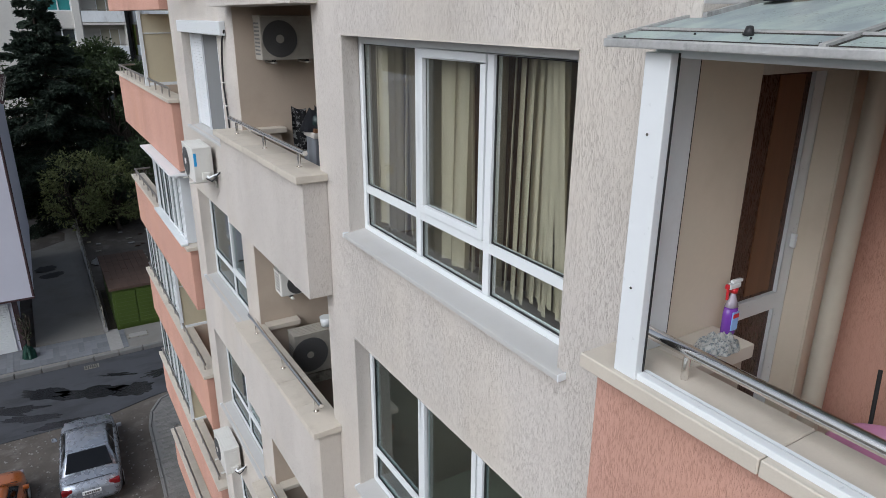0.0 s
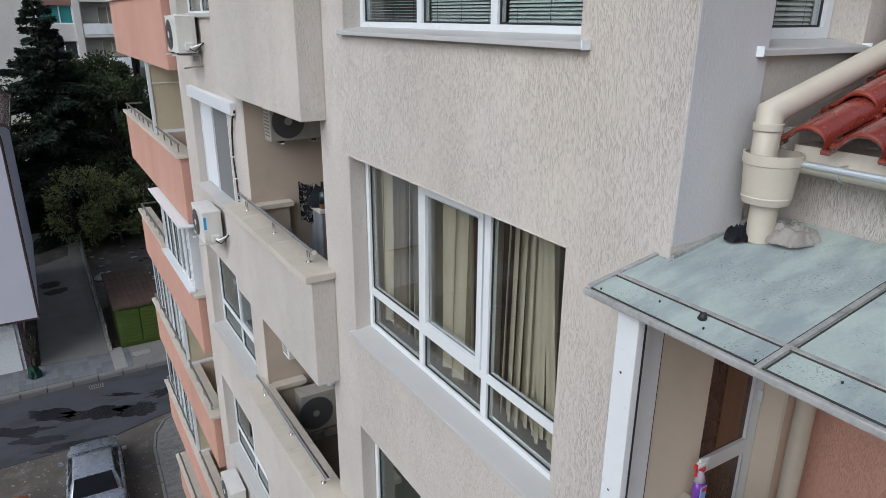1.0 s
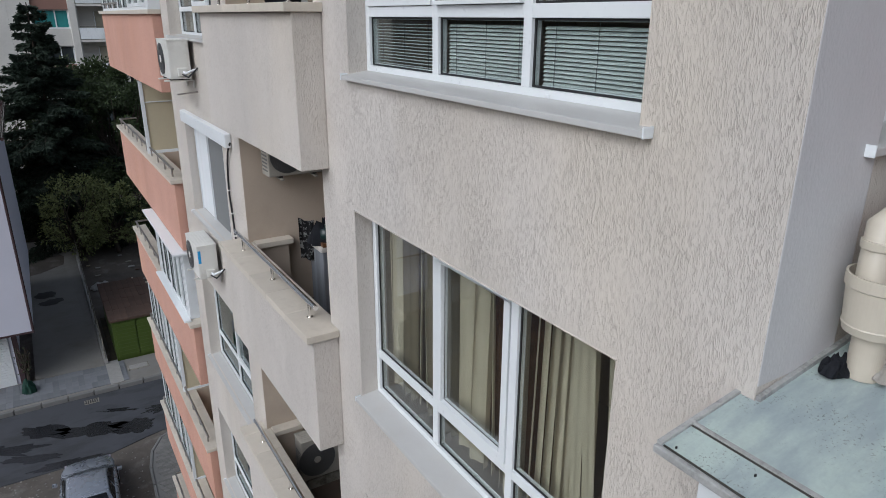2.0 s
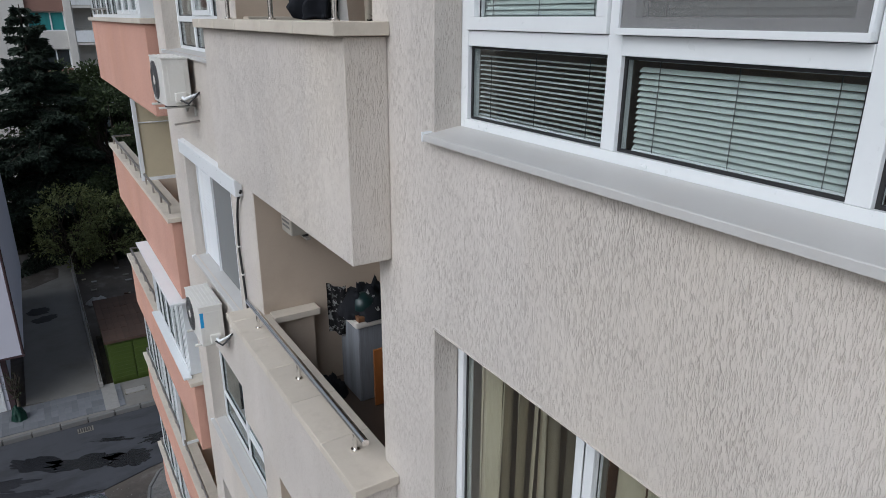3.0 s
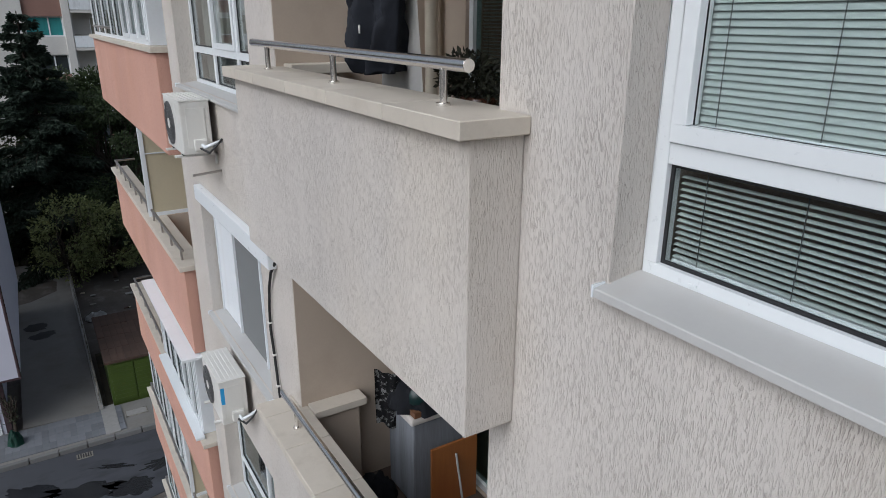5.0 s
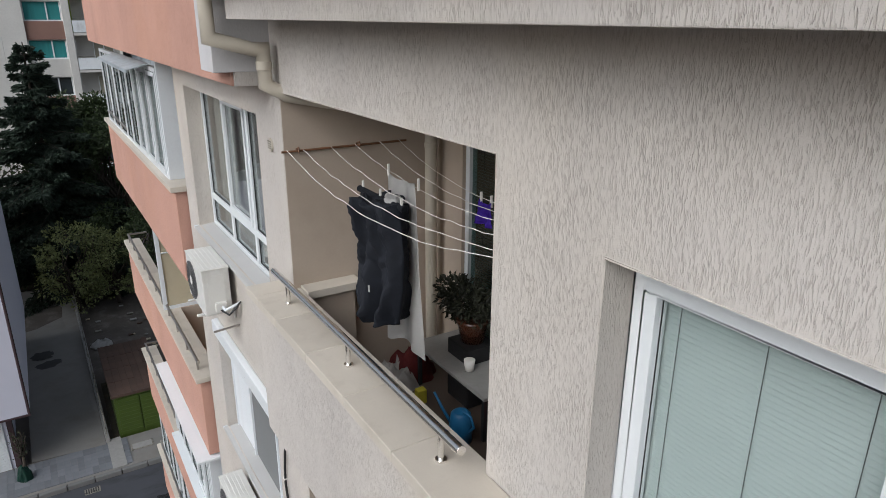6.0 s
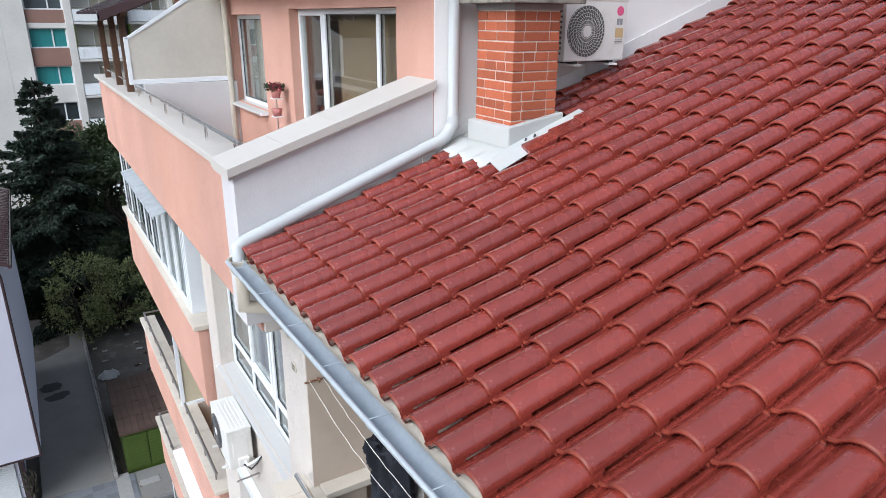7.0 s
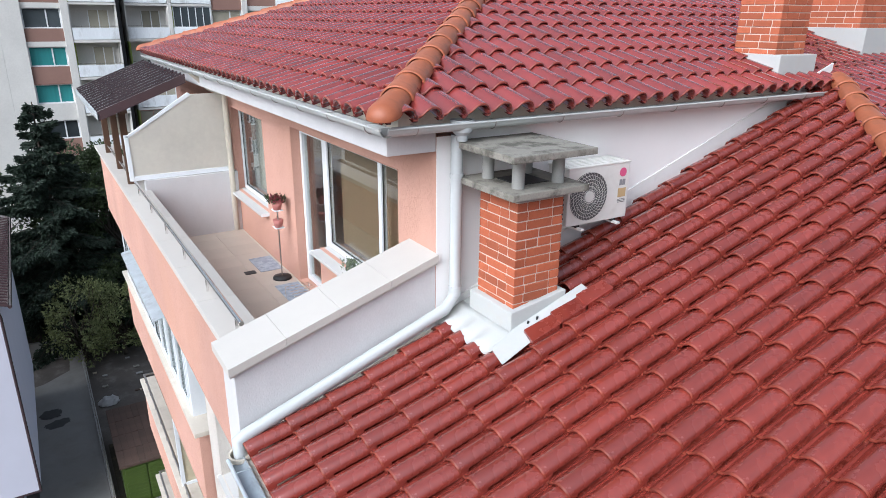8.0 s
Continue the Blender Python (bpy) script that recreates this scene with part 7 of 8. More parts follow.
# hanging white string below the far parapet
loop = thing("string", (2.19, 12.72, 12.8), "loose white string hanging from the balcony edge", "string")
part("cord", tube(B(), [(2.19 + 0.05 * math.sin(i * 0.9) * math.exp(-i * 0.03), 12.71 - 0.004 * (i % 3), 12.90 - 0.10 * abs(math.sin(i * 0.37)) - 0.006 * i) for i in range(40)], 0.004, 5), CABLE, loop)
vent = thing("wall_vent", (2.25, 8.85, 16.9), "small round cream vent grille on the wall", "vent")
part("disc", tube(B(), [(2.262, 8.90, 16.93), (2.248, 8.90, 16.93)], 0.055, 20), PIPE, vent)
for i in range(4):
    part("slat", box(B(), 2.243, 2.249, 8.86, 8.94, 16.90 + 0.018 * i, 16.907 + 0.018 * i), CONCRETE, vent)

# terrace things
shelf = thing("flower_stand", (3.45, 12.55, 17.9), "thin white stand with small flower pots on the terrace", "plant stand")
part("pole", tube(B(), [(3.45, 12.55, 17.9), (3.45, 12.55, 18.88)], 0.009, 8), STEEL_DULL, shelf)
part("foot", lathe(B(), 3.45, 12.55, [(0.13, 17.9), (0.12, 17.93), (0.02, 17.94)]), BLACK, shelf)
ROSE = surface("rose_clay", (0.36, 0.13, 0.11), 0.6, spread=0.1)
for z, col in ((18.64, ROSE), (18.88, ROSE)):
    part("tray", box(B(), 3.39, 3.51, 12.48, 12.62, z - 0.01, z), PVC_BLUE, shelf)
    part("pot", lathe(B(), 3.45, 12.55, [(0.05, z), (0.07, z + 0.1), (0.06, z + 0.1)]), col, shelf)
leaves("flowers", leaf_cloud(120, lambda r: (Vector((3.45 + r.uniform(-0.08, 0.08), 12.55 + r.uniform(-0.1, 0.1), 18.98 + r.uniform(0, 0.08))), (0, 0, 1)), 0.035, 6), surface("red_petals", (0.16, 0.012, 0.025), 0.6, islands=0.6), shelf, "red flowers")
leaves("foliage", leaf_cloud(160, lambda r: (Vector((3.45 + r.uniform(-0.1, 0.1), 12.62 + r.uniform(-0.12, 0.12), 18.96 + r.uniform(0, 0.07))), (0, 0, 1)), 0.05, 7), LEAF, shelf)
MATBLUE = surface("patterned_mat", (0.30, 0.33, 0.38), 0.9, spread=0.6, coarse=14, fine=60)
for x, y, s in ((3.42, 13.2, 0), (3.42, 12.0, 0)):
    solid("door_mat", box(B(), x - 0.16, x + 0.16, y - 0.30, y + 0.30, 17.9, 17.912), MATBLUE, "blue-grey patterned mat on the terrace tiles", "mat", "terrace mats", 0.004)
solid("door_mat", box(B(), 3.05, 3.2, 12.9, 13.02, 17.9, 17.908), BLACK, "small dark diamond inlay on the terrace tiles", "floor inlay")
drw = thing("wire_rack", (3.4, 11.6, 17.9), "small wire drying rack with cloths on the terrace", "drying rack")
for i in range(7):
    part("wire", tube(B(), [(3.25, 11.3 + i * 0.09, 18.06), (3.58, 11.3 + i * 0.09, 18.06)], 0.004, 6), STEEL, drw)
for x in (3.26, 3.57):
    for y in (11.3, 11.84):
        part("leg", tube(B(), [(x, y, 17.9), (x, y, 18.06)], 0.006, 6), STEEL, drw)
herb = thing("herb_pot", (3.56, 10.42, 18.63), "small grey-green herb in a dark pot on the window sill", "potted plant")
part("pot", lathe(B(), 3.56, 10.42, [(0.05, 18.626), (0.065, 18.70), (0.06, 18.70)]), CONCRETE, herb)
leaves("foliage", leaf_cloud(260, lambda r: (Vector((3.56 + r.gauss(0, 0.05), 10.42 + r.gauss(0, 0.06), 18.76 + r.gauss(0, 0.035))), (0, 0, 1)), 0.035, 8), surface("grey_leaves", (0.16, 0.20, 0.13), 0.8, islands=0.6), herb)

# ---- neighbours, gardens, street ----
nb = thing("neighbour_house", (-6, 38, 0), "pale lavender rendered house with a brown sheet roof", "house")
part("upper_wall", box(B(), -14, -1.28, 31.95, 44.0, 2.78, 11.2), LAVENDER, nb, "smooth pale lavender render")
part("lower_wall", box(B(), -14, -2.2, 32.65, 44.0, -0.1, 2.78), LAVENDER, nb)
part("corner_post", box(B(), -2.2, -2.0, 32.6, 32.85, 0.0, 2.78), SHEET_BROWN, nb)
gd = part("garage_door", box(B(), -6.5, -2.35, 32.62, 32.648, 0.12, 2.42), PVC_BLUE, nb, "white roller garage door")
for i in range(20):
    part("slat", box(B(), -6.5, -2.35, 32.595, 32.621, 0.12 + i * 0.115, 0.225 + i * 0.115), PVC, gd)
part("downpipe", tube(B(), [(-1.35, 31.55, 11.1), (-1.30, 31.87, 10.6), (-1.30, 31.88, 2.85)], 0.055, 10), SHEET_BROWN, nb)
part("drip_edge", box(B(), -14, -1.26, 31.92, 31.96, 2.72, 2.80), SHEET_BROWN, nb)
bm = prism(B(), [(-14, 31.4), (-0.95, 31.4), (-0.95, 44.5), (-14, 44.5)], lambda x, y: 11.15 + (-0.95 - x) * 0.32, lambda x, y: 11.27 + (-0.95 - x) * 0.32)
rf = part("roof", bm, SHEET_BROWN, nb, "dark brown sheet roof")
bm = B()
for i in range(40):
    prism(bm, [(-14, 31.45 + i * 0.32), (-0.97, 31.45 + i * 0.32), (-0.97, 31.55 + i * 0.32), (-14, 31.55 + i * 0.32)], lambda x, y: 11.26 + (-0.95 - x) * 0.32, lambda x, y: 11.31 + (-0.95 - x) * 0.32)
part("roof_ribs", bm, SHEET_BROWN, rf)
part("gutter", tube(B(), [(-0.92, 31.4, 11.15), (-0.92, 44.5, 11.15)], 0.07, 10), SHEET_BROWN, nb)

# low wall and fence between driveway and garden
fence = thing("garden_fence", (1.25, 40, 0.3), "low concrete wall with a thin wire fence beside the driveway", "fence")
part("base_wall", prism(B(), [(1.17, 32.5), (1.33, 32.5), (1.26, 47.2), (1.10, 47.2)], lambda x, y: ground_height(x, y) - 0.2, lambda x, y: ground_height(x, y) + 0.38), CONCRETE_PALE, fence, bevel=0.02)
for i in range(9):
    y = 32.7 + i * 1.8
    x = 1.25 - (y - 32.5) * 0.0045
    part("post", tube(B(), [(x, y, ground_height(x, y) + 0.3), (x, y, ground_height(x, y) + 1.5)], 0.025, 8), CONCRETE, fence)
for h in (0.7, 1.1, 1.45):
    part("wire", tube(B(), [(1.25 - (y - 32.5) * 0.0045, y, ground_height(1, y) + h) for y in (32.7, 36, 40, 44, 47)], 0.008, 5), CONCRETE, fence)
curve = thing("retaining_wall", (0, 48.8, 1.1), "low curved concrete wall at the end of the driveway", "wall")
bm = B()
arc = [(1.18, 47.2), (1.0, 48.2), (0.5, 48.9), (-0.3, 49.25), (-1.7, 49.35)]
for (x0, y0), (x1, y1) in zip(arc, arc[1:]):
    prism(bm, [(x0, y0), (x1, y1), (x1 + 0.05, y1 + 0.18), (x0 + 0.18, y0 + 0.05)], 0.9, 1.75)
part("wall", bm, CONCRETE_PALE, curve)

# green sheet-metal shed
shed = thing("green_shed", (2.6, 35.2, 0.1), "green sheet-metal garage with a rusty flat roof", "shed")
part("wall", box(B(), 1.75, 3.75, 32.75, 37.8, -0.1, 2.12), GREEN, shed)
roofp = part("roof", prism(B(), [(1.65, 32.62), (3.9, 32.62), (3.9, 38.0), (1.65, 38.0)], 2.12, 2.2), RUST, shed)
sheet_mesh = finish("roof_sheet", box(B(), -0.135, 0.135, -0.66, 0.66, 0, 0.03), RUST, 0.006, 1)
for i in range(8):
    for j in range(4):
        piece("roof_sheet", sheet_mesh, roofp, pose(1.80 + i * 0.28, 33.3 + j * 1.33, 2.2, rng.uniform(-0.8, 0.8), rng.uniform(-1.5, 1.5), rng.uniform(-1, 1)))
for u0, u1 in ((1.85, 2.75), (2.8, 3.7)):
    dr = part("door", box(B(), u0, u1, 32.70, 32.745, 0.2, 2.0), GREEN, shed, bevel=0.01)
    for i in range(9):
        part("rib", box(B(), u0 + 0.05, u1 - 0.05, 32.68, 32.702, 0.32 + i * 0.18, 0.37 + i * 0.18), GREEN, dr)

lit = crumpled("litter", (2.0, 41.5, ground_height(2, 41.5)), (1.1, 1.0), 0.4, 41, LINEN, "white plastic sheet littering the garden", "litter")
for i in range(26):
    x, y = rng.uniform(1.6, 5.5), rng.uniform(38.5, 46)
    w = rng.uniform(0.15, 0.4)
    solid("scrap", box(B(), x - w / 2, x + w / 2, y - w / 3, y + w / 3, ground_height(x, y) + 0.01, ground_height(x, y) + 0.05), rng.choice((CONCRETE_PALE, CONCRETE, FABRIC, RUST)), "scrap of board and paper on the garden soil", "litter", "garden litter")


# ---- trees ----
def branch(bm, a, c, r0, r1, seed, steps=5, wander=0.08):
    r = random.Random(seed)
    a, c = Vector(a), Vector(c)
    length = (c - a).length
    pts = [a.lerp(c, i / steps) + Vector((r.uniform(-1, 1), r.uniform(-1, 1), r.uniform(-0.5, 0.5))) * wander * length * (0 < i < steps) for i in range(steps + 1)]
    tube(bm, pts, r0, 7, r1)
    return pts


def spruce(base, height, radius, seed, count, label):
    """A tall conifer: whorls of drooping boughs carrying short needle sprays."""
    r = random.Random(seed)
    ob = thing("spruce", base, label, "tree")
    base = Vector(base)
    bm = B()
    branch(bm, base, base + Vector((0, 0, height * 0.97)), 0.28, 0.03, seed, 8, 0.004)
    boughs = []
    z = height * 0.10
    while z < height * 0.97:
        f = z / height
        reach = radius * (1 - f) ** 0.85 * (0.82 + 0.3 * r.random()) + 0.12
        for k in range(r.randint(5, 7) if f < 0.85 else 4):
            a = r.uniform(0, 2 * math.pi)
            q = reach * r.uniform(0.65, 1.15)
            tip = base + Vector((math.cos(a) * q, math.sin(a) * q, z - q * r.uniform(0.10, 0.42) + 0.25 * q * f))
            root = base + Vector((0, 0, z))
            boughs.append((root, tip))
            tube(bm, [root, root.lerp(tip, 0.5) + Vector((0, 0, 0.06 * q)), tip], 0.035 * (1 - f) + 0.01, 5, 0.006)
        z += height * r.uniform(0.022, 0.036)
    part("trunk", bm, BARK, ob)
    weights = [(t - s).length + 0.25 for s, t in boughs]
    picks = random.Random(seed + 1).choices(boughs, weights, k=count)
    it = iter(picks)

    def put(rr):
        s, t = next(it)
        u = rr.random() ** 0.6
        p = s.lerp(t, u)
        q = (t - s).length
        side = (t - s).cross(Vector((0, 0, 1))).normalized()
        w = 0.24 * q * (1.15 - u) * rr.uniform(-1, 1)
        return p + side * w + Vector((0, 0, rr.uniform(-0.22, 0.06) - abs(w) * 0.25)), ((t - s).normalized() + side * (1.1 if w > 0 else -1.1) * 0.6 + Vector((0, 0, -0.45)))
    leaves("crown", leaf_cloud(count, put, 0.29, seed + 2, 0.42), LEAF_DARK, ob)
    return ob


def broadleaf(base, height, radius, seed, count, material, label, size=0.16, name="tree", trunk=0.35):
    r = random.Random(seed)
    ob = thing(name, base, label, "tree" if name == "tree" else "bush")
    base = Vector(base)
    bm = B()
    fork = base + Vector((r.uniform(-0.2, 0.2), r.uniform(-0.2, 0.2), height * trunk))
    branch(bm, base, fork, 0.03 * height + 0.03, 0.018 * height + 0.02, seed, 4, 0.03)
    clumps = []
    for k in range(44):
        a, f = r.uniform(0, 2 * math.pi), r.random()
        rad = radius * (0.35 + 0.65 * math.sin(math.pi * (0.12 + 0.8 * f))) * r.uniform(0.55, 1.05)
        c = base + Vector((math.cos(a) * rad, math.sin(a) * rad, height * (trunk + (1 - trunk) * f * 0.97)))
        clumps.append((c, radius * r.uniform(0.12, 0.30)))
        branch(bm, fork, c, 0.012 * height, 0.012, seed + k, 4, 0.07)
    part("trunk", bm, BARK, ob)

    def put(rr):
        c, q = rr.choice(clumps)
        v = Vector((rr.gauss(0, 1), rr.gauss(0, 1), rr.gauss(0, 1))).normalized()
        return c + v * q * rr.uniform(0.2, 1.15) ** 0.5 * Vector((1, 1, 0.8)).length / 1.6, v
    leaves("crown", leaf_cloud(count, put, size, seed + 3, 0.55), material, ob)
    return ob


spruce((1.1, 50.5, 1.1), 15.8, 5.5, 5, 120000, "tall dark spruce with drooping boughs")
broadleaf((-3.6, 53, 1.1), 11.0, 3.6, 8, 9000, LEAF, "dark green broadleaf tree beside the spruce", 0.24)
broadleaf((3.6, 55.5, 1.1), 11.5, 3.6, 41, 16000, LEAF, "dark green broadleaf tree close behind the spruce", 0.24)
broadleaf((-5.6, 50, 1.1), 9.5, 3.2, 43, 12000, LEAF, "dark green broadleaf tree behind the house", 0.24)
broadleaf((5.2, 52, 1.1), 10.0, 3.4, 12, 15000, LEAF, "dark green broadleaf tree behind the garden", 0.22)
broadleaf((8.5, 55, 1.1), 8.5, 3.4, 13, 7000, LEAF, "dark green broadleaf tree behind the garden", 0.24)
broadleaf((4.8, 48.5, 1.1), 5.2, 2.8, 17, 13000, LEAF, "low dark bushy tree in the garden", 0.18, trunk=0.15)
broadleaf((1.4, 46.6, 1.1), 5.0, 2.3, 21, 4600, LEAF_YELLOW, "thin fruit tree with yellowing autumn leaves", 0.17, trunk=0.18)
broadleaf((3.6, 46.3, 1.1), 4.4, 2.1, 25, 3600, LEAF_YELLOW, "straggly fruit tree with grey-green leaves", 0.16, trunk=0.18)
broadleaf((-1.8, 51.2, 1.1), 5.5, 2.3, 29, 5500, LEAF, "dark shrub at the end of the driveway", 0.2, trunk=0.12)
broadleaf((-1.9, 32.35, 0.13), 1.9, 0.35, 33, 160, LEAF, "thin bare sapling in the pavement", 0.07, trunk=0.3)
bag = crumpled("green_sack", (-1.9, 31.6, 0.16), (0.55, 0.6), 0.75, 51, surface("green_sheeting", (0.01, 0.06, 0.04), 0.5), "dark green sack at the foot of the sapling", "sack")


# ---- the panel blocks behind ----
def panel_block(name, x0, bays, y, storeys, z0, label, depth=11.0):
    """A prefabricated block: bays of windows over cladding or of balconies; every window is its own pane in a frame."""
    ob = thing(name, (x0, y, 0), label, "apartment building", "panel blocks")
    x1 = x0 + sum(b[1] for b in bays)
    top = z0 + storeys * 2.8
    part("body", box(B(), x0, x1, y + 1.2, y + depth, -0.2, top + 0.4), PANEL_GREY, ob)
    r = random.Random(int(abs(x0) * 10) + 3)
    x = x0
    part("parapet", box(B(), x0 - 0.1, x1 + 0.1, y - 0.1, y + depth, top + 0.4, top + 1.0), PANEL_GREY, ob)
    for kind, width in bays:
        if kind == "pier":
            part("pier", box(B(), x, x + width, y - 0.15, y + 1.2, -0.2, top + 0.4), PANEL_GREY, ob, bevel=0.02, segments=1)
        elif kind == "seam":
            part("seam", box(B(), x, x + width, y + 0.8, y + 1.2, -0.2, top + 0.4), BLACK, ob)
        else:
            for s in range(storeys):
                z = z0 + s * 2.8
                if kind == "window":
                    part("cladding", box(B(), x, x + width, y + 0.05, y + 1.2, z, z + 0.95), PANEL_BROWN if s % 2 == 0 or r.random() < 0.6 else PANEL_GREY, ob)
                    part("lintel", box(B(), x, x + width, y + 0.05, y + 1.2, z + 2.42, z + 2.8), PANEL_BROWN if r.random() < 0.5 else PANEL_GREY, ob)
                    f = part("window", box(B(), x, x + width, y + 0.35, y + 0.42, z + 0.95, z + 2.42), r.choice((TEAL, FARGLASS, FARGLASS, FARCURTAIN)), ob)
                    bm = B()
                    for a, c, p, q in ((0, width, 0.95, 1.05), (0, width, 2.34, 2.42), (0, 0.1, 1.05, 2.34), (width - 0.1, width, 1.05, 2.34), (width * 0.62 - 0.05, width * 0.62 + 0.05, 1.05, 2.34)):
                        box(bm, x + a, x + c, y + 0.28, y + 0.352, z + p, z + q)
                    part("window_frame", bm, PVC, f)
                else:
                    glazed = r.random() < 0.55
                    back = y + 1.1
                    part("parapet", box(B(), x + 0.04, x + width - 0.04, y - 0.12, y, z + 0.12, z + 1.0), PANEL_PALE, ob, bevel=0.01, segments=1)
                    part("slab", box(B(), x, x + width, y - 0.1, y + 1.2, z - 0.1, z + 0.08), PANEL_GREY, ob)
                    part("side_wall", box(B(), x, x + 0.1, y, y + 1.2, z + 0.08, z + 2.7), LIME if r.random() < 0.3 else PANEL_GREY, ob)
                    part("side_wall", box(B(), x + width - 0.1, x + width, y, y + 1.2, z + 0.08, z + 2.7), PANEL_GREY, ob)
                    if glazed:
                        f = part("window", box(B(), x + 0.1, x + width - 0.1, y + 0.04, y + 0.07, z + 1.0, z + 2.7), r.choice((FARGLASS, FARGLASS, FARCURTAIN)), ob)
                        bm = B()
                        n = r.randint(3, 5)
                        for i in range(n + 1):
                            u = x + 0.1 + (width - 0.26) * i / n
                            box(bm, u, u + 0.06, y - 0.02, y + 0.042, z + 1.0, z + 2.7)
                        box(bm, x + 0.1, x + width - 0.1, y - 0.02, y + 0.043, z + 2.62, z + 2.7)
                        box(bm, x + 0.1, x + width - 0.1, y - 0.02, y + 0.043, z + 1.0, z + 1.06)
                        part("window_frame", bm, PVC if r.random() < 0.7 else PANEL_BROWN, f)
                    else:
                        f = part("window", box(B(), x + width * 0.4, x + width * 0.85, back - 0.02, back + 0.1, z + 0.1, z + 2.3), r.choice((FARGLASS, FARCURTAIN)), ob)
                        bm = B()
                        for u in (0.4, 0.62, 0.83):
                            box(bm, x + width * u, x + width * u + 0.07, back - 0.06, back - 0.018, z + 0.1, z + 2.3)
                        part("window_frame", bm, PVC, f)
                        part("rail", tube(B(), [(x + 0.1, y - 0.06, z + 1.12), (x + width - 0.1, y - 0.06, z + 1.12)], 0.025, 6), CONCRETE, ob)
        x += width
    return ob


Y2 = 65.0
panel_block("panel_block", -16.0, [("balcony", 3.2), ("pier", 0.5), ("window", 2.6), ("pier", 1.2), ("window", 2.6), ("balcony", 3.2), ("pier", 2.7), ("pier", 1.6), ("window", 2.6), ("pier", 0.55), ("balcony", 3.35), ("seam", 0.35)], Y2, 11, -0.3, "tall grey panel apartment block with balconies and brown cladding")
panel_block("panel_block", 8.9, [("balcony", 3.3), ("pier", 0.3), ("balcony", 3.3), ("window", 2.6), ("pier", 0.5), ("window", 2.6), ("balcony", 3.3)], Y2 + 1.5, 11, -0.3, "grey panel apartment block with patched balconies and brown cladding")


